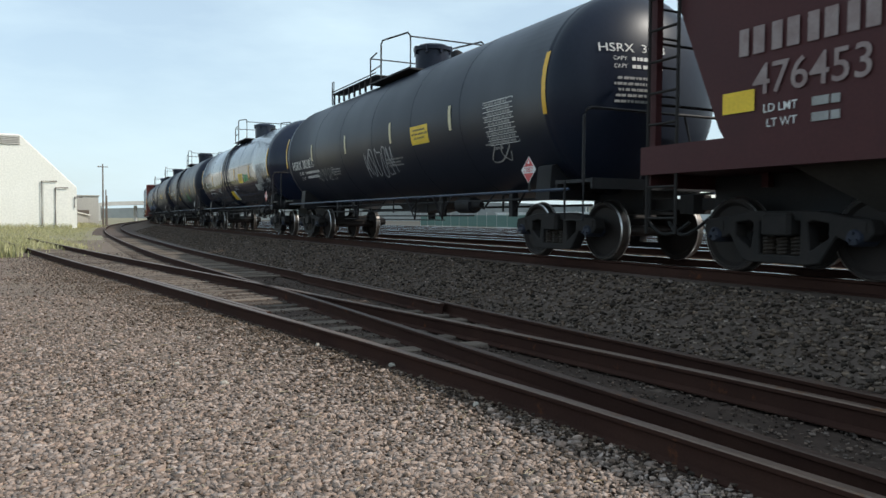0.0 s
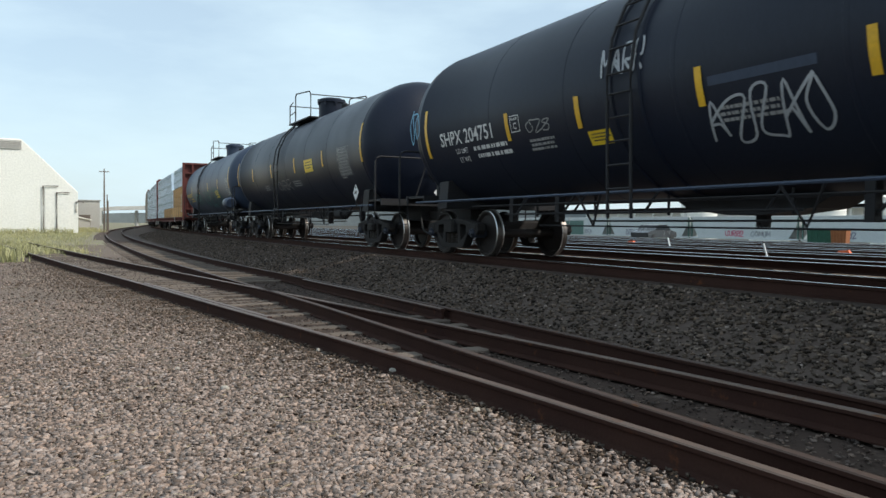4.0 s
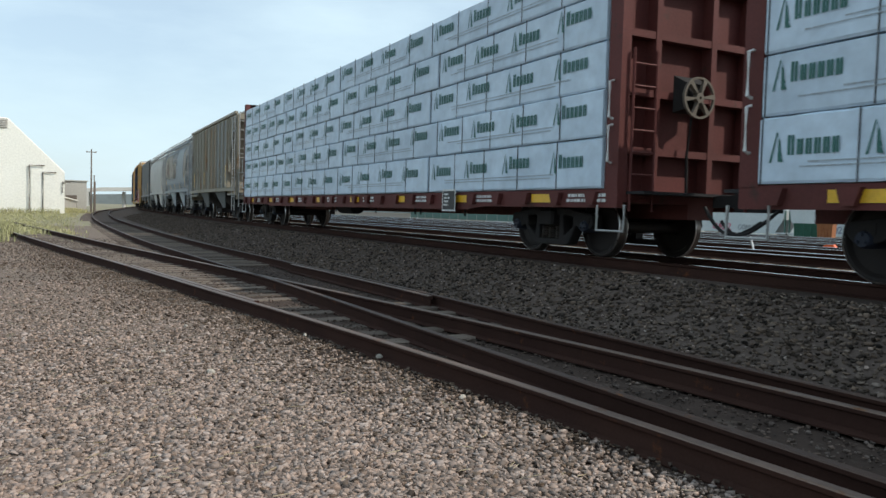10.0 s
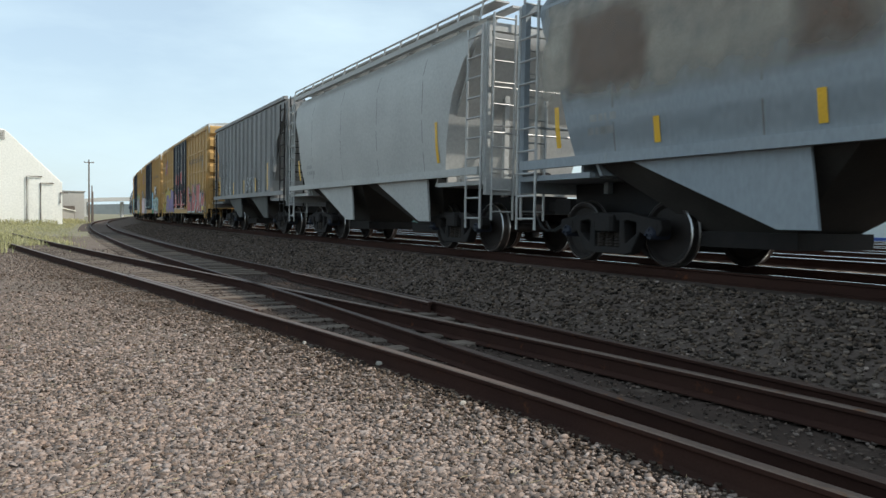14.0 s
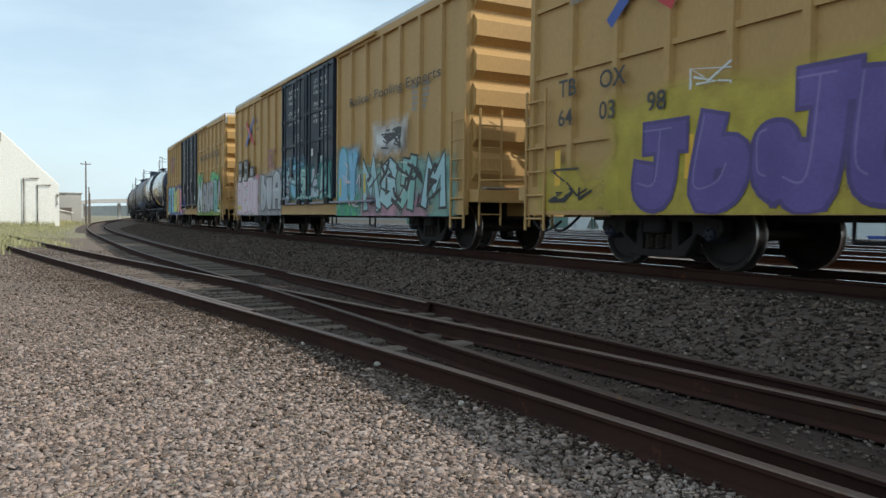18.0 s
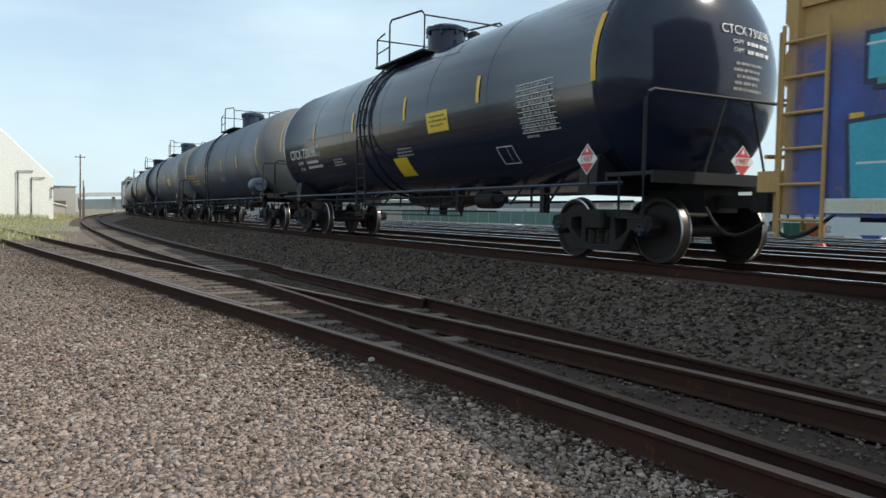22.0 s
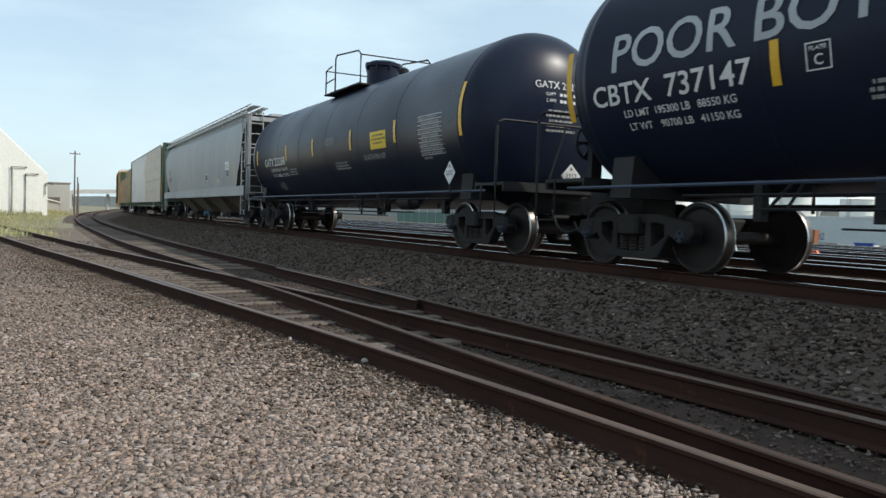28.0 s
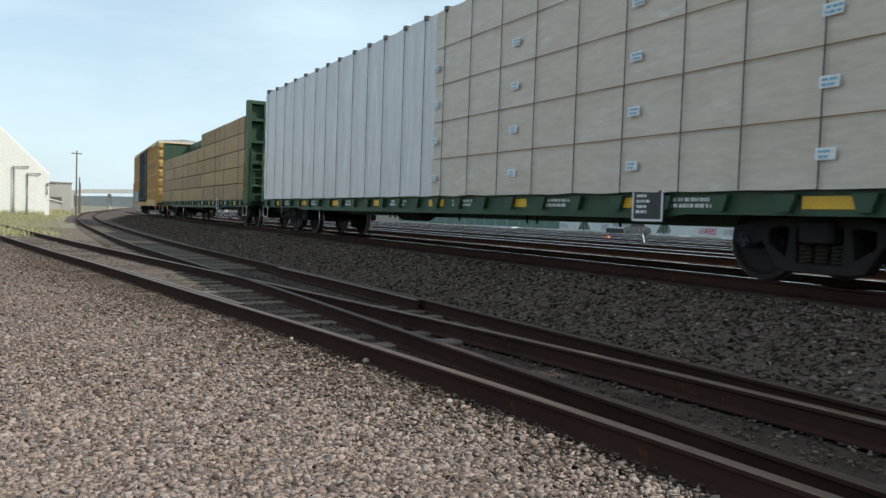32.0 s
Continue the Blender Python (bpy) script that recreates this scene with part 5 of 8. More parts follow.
def hopper_car(label, back, paint, spec):
    """A covered hopper: side sheets cut away over the trucks, slope sheets, bays, roof walk, end ladders."""
    ht, hl = spec["trucks"] / 2, spec["half"]
    car = new_car(label, "hopper car", back, ht)
    zt, zs = spec.get("top", 4.45), spec.get("sill", 1.45)
    inset = spec.get("inset", 1.5)
    top_in, knee = spec.get("top_in", 0.2), spec.get("knee", 2.5)
    body = MB()
    if spec.get("curved"):
        secs = [(zs, 1.50), (zs + 0.5, 1.57), (zs + 1.1, 1.60), (zt - 0.7, 1.58), (zt - 0.25, 1.46), (zt, 1.25)]
    else:
        secs = [(zs, 1.52), (zt - 0.12, 1.52), (zt, 1.46)]
    def half_at(z):
        xs = [(zs, hl - inset), (knee, hl - spec.get("inset2", inset)), (zt - 0.35, hl - top_in - 0.05), (zt, hl - top_in)]
        return float(np.interp(z, [p[0] for p in xs], [p[1] for p in xs]))
    zz = sorted(set([s[0] for s in secs] + [knee, zt - 0.35]))
    rings = []
    for z in zz:
        y = float(np.interp(z, [s[0] for s in secs], [s[1] for s in secs]))
        x = half_at(z)
        rings.append([(-x, -y, z), (-x / 2, -y, z), (0, -y, z), (x / 2, -y, z), (x, -y, z), (x, y, z), (-x, y, z)])
    body.loft(rings)
    body.s = bool(spec.get("curved"))
    # spec slope: own colour for the end slopes, dark where their shade is painted in
    shell = body.mesh("hopper_body", [paint, spec.get("slope", paint)])
    shell.polygons.foreach_set("material_index", [1 if k % 7 in (4, 6) and k < 7 * (len(rings) - 1) else 0 for k in range(len(shell.polygons))])
    part("hopper_body", shell, None, car)
    def on_side(p, q):
        return (p[0], -float(np.interp(p[1], [k[0] for k in secs], [k[1] for k in secs])) - q, p[1])
    if spec.get("curved"):
        for k in range(spec.get("seams", 4)):
            x = -hl + inset + 0.9 + (2 * (hl - inset) - 1.8) * k / (spec.get("seams", 4) - 1)
            zs_ = [zs + 0.02 + (zt - zs - 0.05) * j / 8 for j in range(9)]
            decal("weld_seam", [(x + d, z) for z in zs_ for d in (-0.012, 0.012)], [(2 * j, 2 * j + 1, 2 * j + 3, 2 * j + 2) for j in range(8)], on_side, seam_mat, car, 0.003)
    for k, (x0, x1, z0, z1, key, full) in enumerate(spec.get("stains", ())):
        mist(x0, x1, z0, z1, key, on_side, car, 0.003 + 0.001 * k, full, 0.45, k + 11)
    yw = float(np.interp((zs + zt) / 2, [s[0] for s in secs], [s[1] for s in secs]))
    if spec.get("ribs"):
        n = spec["ribs"]
        for k in range(n):
            x = -hl + inset + 0.05 + (2 * (hl - inset) - 0.1) * k / (n - 1)
            part("side_rib", MB().prism([(x - 0.07, -1.50), (x + 0.07, -1.50), (x + 0.045, -1.59), (x - 0.045, -1.59)], "z", zs + 0.02, zt - 0.1), paint, car)
        for x0 in (hl - inset + 0.45, -hl + inset - 0.45):
            part("side_rib", MB().prism([(x0 - 0.06, -1.50), (x0 + 0.06, -1.50), (x0 + 0.04, -1.58), (x0 - 0.04, -1.58)], "z", knee - 0.4, zt - 0.1), paint, car)
    for k, m in enumerate(spec.get("sheets", ())):
        n, w = spec["ribs"], (2 * (hl - inset) - 0.1) / (spec["ribs"] - 1)
        x = -hl + inset + 0.05 + w * k
        part("side_sheet", MB().box(x + 0.072, x + w - 0.072, -1.528, -1.515, zs + 0.03, zt - 0.13), m, car)
    cap = MB()
    for y in (-1, 1):
        cap.box(-hl + top_in - 0.02, hl - top_in + 0.02, y * 1.49 - 0.06, y * 1.49 + 0.06, zt - 0.02, zt + 0.09)
    part("top_chord", cap, paint, car)
    sill = MB()
    for y in (-1.53, 1.53):
        sill.box(-hl, hl, y - 0.06, y + 0.06, zs - 0.34, zs + 0.02) if spec.get("deep_sill") else sill.box(-hl + 0.2, hl - 0.2, y - 0.05, y + 0.05, zs - 0.14, zs)
    part("side_sill", sill, paint, car)
    # slope sheets and end structure
    for s in (-1, 1):
        slope = MB().prism([(s * (hl - top_in - 0.02), zt - 0.4), (s * (hl - inset - 0.5), zs - 0.3), (s * (hl - inset - 0.56), zs - 0.3), (s * (hl - top_in - 0.08), zt - 0.4)], "y", -1.44, 1.44)
        part("slope_sheet", slope, spec.get("slope", paint), car)
        part("end_sheet", MB().box(min(s * (hl - inset - 0.1), s * (hl - inset - 0.05)), max(s * (hl - inset - 0.1), s * (hl - inset - 0.05)), -1.42, 1.42, zs - 0.3, zs + 0.9), spec.get("slope", paint), car)
        e = s * hl
        part("end_deck", MB().box(min(e - s * 0.1, e - s * 1.9), max(e - s * 0.1, e - s * 1.9), -1.5, 1.5, zs - 0.32, zs - 0.24), paint, car)
        part("end_beam", MB().box(min(e, e - s * 0.1), max(e, e - s * 0.1), -1.5, 1.5, zs - 0.5, zs - 0.2), paint, car)
        part("draft_sill", MB().box(min(e - s * 0.1, e - s * 2.6), max(e - s * 0.1, e - s * 2.6), -0.35, 0.35, 0.72, zs - 0.33), black_frame, car)
        x0, x1 = sorted((e - s * 0.05, e - s * 0.17))
        for y in (-1.45, 1.45):
            part("end_post", MB().box(x0, x1, y - 0.05, y + 0.05, zs - 0.3, zt - 0.1), paint, car)
        part("end_header", MB().box(x0, x1, -1.4, 1.4, zt - 0.25, zt - 0.1), paint, car)
        x0, x1 = sorted((e - s * 1.0, e - s * 1.1))
        for y in (-0.45, 0.45):
            part("end_post", MB().box(x0, x1, y - 0.05, y + 0.05, zs - 0.5, knee + 0.3), paint, car)
        ladder(car, min(e - s * 0.1, e - s * 0.62), max(e - s * 0.1, e - s * 0.62), -1.56, 0.45, zt - 0.15, 10, spec.get("rail", galv))
        lad = MB()
        for y in (-1.4, -0.95):
            lad.tube([(e + s * 0.02, y, 0.6), (e + s * 0.02, y, zt + 0.05)], 0.022)
        for z in np.arange(0.75, zt, 0.38):
            lad.tube([(e + s * 0.02, -1.4, z), (e + s * 0.02, -0.95, z)], 0.016)
        lad.tube([(e, -1.45, zs + 0.6), (e, 1.45, zs + 0.6)], 0.02).tube([(e, -1.45, zs + 1.4), (e, 1.45, zs + 1.4)], 0.018)
        part("end_ladder", lad, spec.get("rail", galv), car)
        truck(car, s * ht)
        coupler(car, s * (hl - 0.25), s)
    part("air_reservoir", MB().lathe([(-0.5, 0.02), (-0.48, 0.2), (0.48, 0.2), (0.5, 0.02)], "x", 16, (hl - 1.2, 0.3, zs - 0.2)), black_frame, car)
    # bays
    n = spec.get("bays", 2)
    span = 2 * (hl - inset) - 0.4
    for k in range(n):
        a = -span / 2 + span * k / n
        b = a + span / n
        m = (a + b) / 2
        q = span / n * spec.get("gate", 0.16)
        w = spec.get("outlet", 0.6)
        chute = MB().loft([[(a, -1.5, zs), (b, -1.5, zs), (b, 1.5, zs), (a, 1.5, zs)], [(m - q, -w, 0.5), (m + q, -w, 0.5), (m + q, w, 0.5), (m - q, w, 0.5)]])
        part("discharge_bay", chute, spec.get("chute", chute_mat), car)
        part("outlet_gate", MB().box(m - q - 0.1, m + q + 0.1, -w - 0.1, w + 0.1, 0.3, 0.5), steel_dark, car)
        if spec.get("caps"):
            part("outlet_cap", MB().lathe([(-w - 0.32, 0.0), (-w - 0.32, 0.10), (-w - 0.2, 0.12), (-w - 0.08, 0.09)], "y", 16, (m, 0, 0.40)), spec["caps"] if k == 1 else galv, car)
        if spec.get("skirt"):
            sk = MB().prism([(a + 0.9, zs - 0.1), (b - 0.68, zs - 0.1), (b - 0.55, 0.55), (b - 1.05, 0.55)], "y", -1.47, -1.43)
            part("bay_skirt", sk, skirt_mat if spec.get("ribs") else paint, car)
    # roof walk with low rail, hatches
    walkway = MB()
    for y in (-0.95, 0.75):
        walkway.box(-hl + 0.1, hl - 0.1, y, y + 0.2, zt + 0.22, zt + 0.26)
        x = -hl + 0.4
        while x < hl - 0.3:
            walkway.box(x, x + 0.05, y, y + 0.2, zt + 0.02, zt + 0.22)
            x += 1.2
    part("roof_walk", walkway, galv, car)
    if spec.get("roof_rail", True):
        rr = MB().tube([(-hl + 0.1, -1.38, zt + 0.34), (hl - 0.1, -1.38, zt + 0.34)], 0.022)
        for x in np.arange(-hl + 0.1, hl, 0.9):
            rr.tube([(x, -1.45, zt), (x, -1.38, zt + 0.34)], 0.018)
        rr.box(-hl + 0.1, hl - 0.1, -1.3, -1.02, zt + 0.28, zt + 0.31)
        part("roof_rail", rr, galv, car)
    part("hatch", MB().prism([(-0.45, zt), (0.45, zt), (0.38, zt + 0.18), (-0.38, zt + 0.18)], "x", -hl + 1.0, hl - 1.0), paint, car, "long trough hatch cover")
    wrap = on_side if spec.get("curved") else flat_wrap(-1.53)
    rim = flat_wrap(-1.592) if spec.get("ribs") else wrap
    for x, z0, z1 in spec.get("strips", ()):
        patch("reflective_strip", x - 0.055, x + 0.055, z0, z1, rim, reflector, car, 0.012)
    for text, x, z, hh, mat in spec.get("text", ()):
        words(text, x, z, hh, wrap, mat, car, None, "reporting_mark" if hh > 0.25 else "lettering", 0.014, 0, 1.0, 0.006)
    for x, z, rows, w, hh, mat in spec.get("bars", ()):
        bars(x, z, rows, w, hh, wrap, mat, car, 1.8, back_seed(back))
    for x0, x1, z0, z1, mat in spec.get("patches", ()):
        if mat is dark_letter:
            patch("panel_border", x0 - 0.025, x1 + 0.025, z0 - 0.025, z1 + 0.025, wrap, white_letter, car, 0.004)
            patch("panel_divider", (x0 + x1) / 2 - 0.008, (x0 + x1) / 2 + 0.008, z0 + 0.07, z1, wrap, white_letter, car, 0.009)
        patch("decal", x0, x1, z0, z1, wrap, mat, car)
    for x0, x1, z0, z1, n, mat, seed in spec.get("tags", ()):
        tag(x0, x1, z0, z1, n, rim, mat, car, seed, 0.03)
    for k, (x0, x1, z0, z1, n, key, w) in enumerate(spec.get("scrawls", ())):
        scrawl(x0, x1, z0, z1, n, key, rim, car, 90 + k, w, 0.014, 0.28 if key == "chalk" else 0.8)
    for x, z, w, h, n in spec.get("brand", ()):
        v, f = [], []
        for k in range(n):
            for a, b, c, d in ((0, 0.3, 0, 1), (0.44, 0.78, 0, 1)):
                i = len(v)
                v += [(x + (k + p) * w, z + q * h) for p, q in ((a, c), (b, c), (b, d), (a, d))]
                f.append((i, i + 1, i + 2, i + 3))
        tagged(decal("painted_mark", v, f, wrap, maroon_ink, car, 0.012), kind="stuff")
    return car


def tree_mark(x, z, h, wrap):
    """The wrapper's printed sign as plain shapes: a fir outline, a row of short upright bars and thin lines under it."""
    v, f = [], []
    def quad(*p):
        i = len(v)
        v.extend(p)
        f.append(tuple(range(i, i + len(p))))
    c = x + h * 0.26
    quad((c - h * 0.27, z), (c - h * 0.19, z), (c + h * 0.02, z + h * 0.92), (c, z + h))
    for b in (0.0, 0.2, 0.4):
        quad((c + h * 0.06, z + h * (b + 0.02)), (c + h * (0.28 - b * 0.3), z + h * b), (c + h * 0.12, z + h * (b + 0.3)), (c + h * 0.05, z + h * (b + 0.34)))
    quad((c, z + h), (c + h * 0.02, z + h * 0.92), (c + h * 0.12, z + h * 0.6), (c + h * 0.14, z + h * 0.62))
    a = x + h * 0.66
    for k in range(6):
        w, t = h * (0.34 if k == 0 else 0.30), h * (0.62 if k == 0 else 0.48)
        b, g = z + h * 0.22, h * 0.085
        quad((a, b), (a + g * 1.3, b), (a + g * 1.3, b + t), (a, b + t))
        quad((a + w * 0.45, b), (a + w * 0.45 + g, b), (a + w * 0.45 + g, b + t), (a + w * 0.45, b + t))
        a += w
    return v, f


def bundle(car, name, x0, x1, z0, z1, mat, label, seed, soft=0.03, marks=False, layers=0, straps=(), strap=strap_mat, both=True):
    """A strapped lumber bundle lying on the near half of the deck; the wrapper sags unevenly."""
    r = random.Random(seed)
    mb = MB()
    ya, yb = -1.60 + r.uniform(0, 0.03), -0.10
    nx = 10
    top, bottom = [], []
    rings = []
    for k in range(nx + 1):
        x = x0 + (x1 - x0) * k / nx
        j = (lambda a: r.uniform(-a, a)) if 0 < k < nx else (lambda a: 0)
        rings.append([(x, ya + 0.012 + abs(j(0.008)), z0), (x, ya + j(0.006), z0 + 0.03), (x, ya + j(0.006), (z0 + z1) / 2), (x, ya + j(0.006), z1 - 0.03 + j(0.01)), (x, ya + soft, z1 + j(0.006)), (x, yb, z1), (x, yb, z0)])
    mb.loft(rings)
    ob = part(name, mb, mat, car, label)
    if both:
        part(name, MB().box(x0, x1, 0.1, 1.6, z0, z1), mat, car)
    wrap = flat_wrap(ya - 0.008)
    if marks:
        vs, fs = [], []
        n = max(1, round((x1 - x0) / 1.23))
        for k in range(n):
            v, f = tree_mark(x0 + 0.14 + (x1 - x0) * k / n + r.uniform(-0.03, 0.03), z0 + 0.24 + r.uniform(-0.02, 0.04), 0.33, wrap)
            i = len(vs)
            vs += v
            fs += [tuple(i + q for q in p) for p in f]
        tagged(decal("printed_mark", vs, fs, wrap, logo_green, car, 0.004), kind="stuff")
        bars(x0 + 0.45, z0 + 0.21, 2, x1 - x0 - 0.6, 0.016, wrap, print_grey, car, 3.0, seed, "printed_line")
    # thin dark strips on the face draw the shade between board layers
    for k in range(1, layers):
        z = z0 + (z1 - z0) * k / layers
        part("board_gap", MB().box(x0, x1, ya - 0.007, ya + 0.02, z - 0.0015, z + 0.0015), board_line, car)
    for x in straps:
        part("strap", MB().box(x - 0.006, x + 0.006, ya - 0.010, ya + 0.0, z0, z1 + 0.004), strap, car)
    return ob


def centerbeam_car(label, back, paint, load, spec):
    """A centre-beam flat car with slotted end bulkheads and its strapped lumber."""
    car = new_car(label, "lumber car", back, 9.05)
    hl = 11.2
    zd = 0.98
    deck = MB().box(-hl, hl, -1.45, 1.45, zd - 0.16, zd).box(-hl, hl, -0.25, 0.25, 0.60, zd - 0.1)
    part("deck", deck, paint, car)
    for y in (-1, 1):
        sill = MB().prism([(-hl, zd + 0.02), (hl, zd + 0.02), (hl, zd - 0.24), (hl - 3.6, zd - 0.24), (hl - 4.2, zd - 0.30), (-hl + 4.2, zd - 0.30), (-hl + 3.6, zd - 0.24), (-hl, zd - 0.24)], "y", y * 1.5 - 0.05, y * 1.5 + 0.05)
        part("side_sill", sill, paint, car)
    for k in range(26):
        x = -hl + 0.5 + k * (2 * hl - 1) / 25
        part("stake_pocket", MB().prism([(x - 0.13, zd - 0.02), (x + 0.13, zd - 0.02), (x + 0.07, zd - 0.2), (x - 0.07, zd - 0.2)], "y", -1.63, -1.55), paint, car)
    zt = spec.get("bulk", 4.62)
    for s in (-1, 1):
        e = s * hl
        a, b = min(e, e - s * 0.26), max(e, e - s * 0.26)
        part("bulkhead", MB().box(min(e - s * 0.2, e - s * 0.26), max(e - s * 0.2, e - s * 0.26), -1.4, 1.4, zd, zt), paint, car)
        part("bulkhead_post", MB().box(a, b, -1.56, -1.40, zd, zt), paint, car)
        part("bulkhead_post", MB().box(a, b, 1.40, 1.56, zd, zt), paint, car)
        part("bulkhead_cap", MB().box(a, b, -1.4, 1.4, zt - 0.12, zt), paint, car)
        if spec.get("edge"):
            patch("reflective_strip", (a + b) / 2 - 0.05, (a + b) / 2 + 0.05, zd + 0.5, zd + 0.95, flat_wrap(-1.562), spec["edge"], car)
        for k in range(4):
            z = zd + 0.5 + k * 0.8
            part("bulkhead_rib", MB().prism([(-1.4, z), (1.4, z), (1.4, z + 0.10), (-1.4, z + 0.10)], "x", min(e - s * 0.02, e - s * 0.2), max(e - s * 0.02, e - s * 0.2)), paint, car)
        for y in (-0.9, 0.15, 0.9):
            part("bulkhead_rib", MB().box(min(e - s * 0.01, e - s * 0.2), max(e - s * 0.01, e - s * 0.2), y - 0.05, y + 0.05, zd, zt - 0.12), paint, car)
        for z in (1.35, 1.95):
            part("grab_handle", MB().tube([(a + 0.13, -1.57, z), (a + 0.13, -1.64, z + 0.02), (a + 0.13, -1.64, z + 0.5), (a + 0.13, -1.57, z + 0.52)], 0.02), white_letter if paint is red_beam else reflector, car, "worn pale grab handle")
        part("sill_step", MB().tube([(a - 0.15, -1.55, zd - 0.2), (a - 0.15, -1.56, 0.42), (b + 0.15, -1.56, 0.42), (b + 0.15, -1.55, zd - 0.2)], 0.02), galv, car)
        words("CAUTION", 0.3 if s > 0 else -1.2, zt - 0.10, 0.08, (lambda p, q: (e + q, p[0], p[1])) if s > 0 else (lambda p, q: (e - q, -p[0], p[1])), white_letter, car, None, "lettering", 0.006)
        rungs = MB()
        for y in (-1.38, -0.98):
            rungs.tube([(e + s * 0.05, y, 0.7), (e + s * 0.05, y, 2.9)], 0.02)
        for k in range(7):
            rungs.tube([(e + s * 0.05, -1.38, 0.9 + k * 0.3), (e + s * 0.05, -0.98, 0.9 + k * 0.3)], 0.016)
        part("end_ladder", rungs, paint, car)
        if s > 0:
            part("hand_brake", hand_wheel(e + 0.22, -0.35, 2.3), chute_dusty, car)
            part("brake_housing", MB().loft([[(e - 0.02, -0.6, 2.1), (e - 0.02, -0.1, 2.1), (e - 0.02, -0.1, 2.62), (e - 0.02, -0.6, 2.62)], [(e + 0.16, -0.5, 2.16), (e + 0.16, -0.2, 2.16), (e + 0.16, -0.2, 2.5), (e + 0.16, -0.5, 2.5)]]), steel_dark, car)
            part("brake_chain", MB().tube([(e + 0.1, -0.35, 2.1), (e + 0.08, -0.4, 1.5), (e + 0.05, -0.35, 0.95)], 0.022), steel_dark, car)
        part("end_step", MB().box(min(e, e + s * 0.35), max(e, e + s * 0.35), -1.4, 1.4, zd - 0.05, zd - 0.01), black_frame, car)
        truck(car, s * 9.05)
        coupler(car, s * (hl + 0.3), s)
    beam = MB().box(-hl, hl, -0.07, 0.07, zt - 0.35, zt - 0.05)
    for k in range(16):
        x = -hl + 0.7 + k * 1.4
        beam.box(x, x + 0.12, -0.06, 0.06, zd, zt - 0.3)
    part("center_beam", beam, paint, car)
    rig = MB().tube([(-6, -0.8, 0.72), (6, -0.8, 0.72)], 0.02).tube([(-7, 0.3, 0.62), (7, 0.3, 0.62)], 0.025)
    for x in (-5.5, -2.6, -2.3, 0.8, 3.2, 3.5, 5.6):
        rig.tube([(x, -0.8, 0.55), (x, -0.8, 1.05)], 0.02)
    part("brake_rigging", rig, black_frame, car)
    part("air_reservoir", MB().lathe([(-0.6, 0.02), (-0.58, 0.22), (0.58, 0.22), (0.6, 0.02)], "x", 18, (-1.4, -0.7, 0.72)), black_frame, car)
    wrap = flat_wrap(-1.555)
    for k in range(8):
        x = -hl + 1.1 + k * 2.75
        patch("reflective_strip", x, x + 0.62, zd - 0.17, zd - 0.04, wrap, reflector, car)
        bars(x + 0.9, zd - 0.09, 2, 0.9, 0.045, wrap, spec.get("ink", white_letter), car, 1.6, k + int(back))
    px = spec.get("panel_x", 6.24)
    patch("panel_border", px - 0.03, px + 0.51, 0.64, 1.05, flat_wrap(-1.645), white_letter, car, 0.002)
    patch("decal", px, px + 0.48, 0.67, 1.02, flat_wrap(-1.645), dark_letter, car, 0.005, "black service panel")
    bars(px + 0.04, 0.94, 4, 0.22, 0.035, flat_wrap(-1.651), white_letter, car, 1.9, 6)
    load(car, zd, hl - 0.28)
    return car


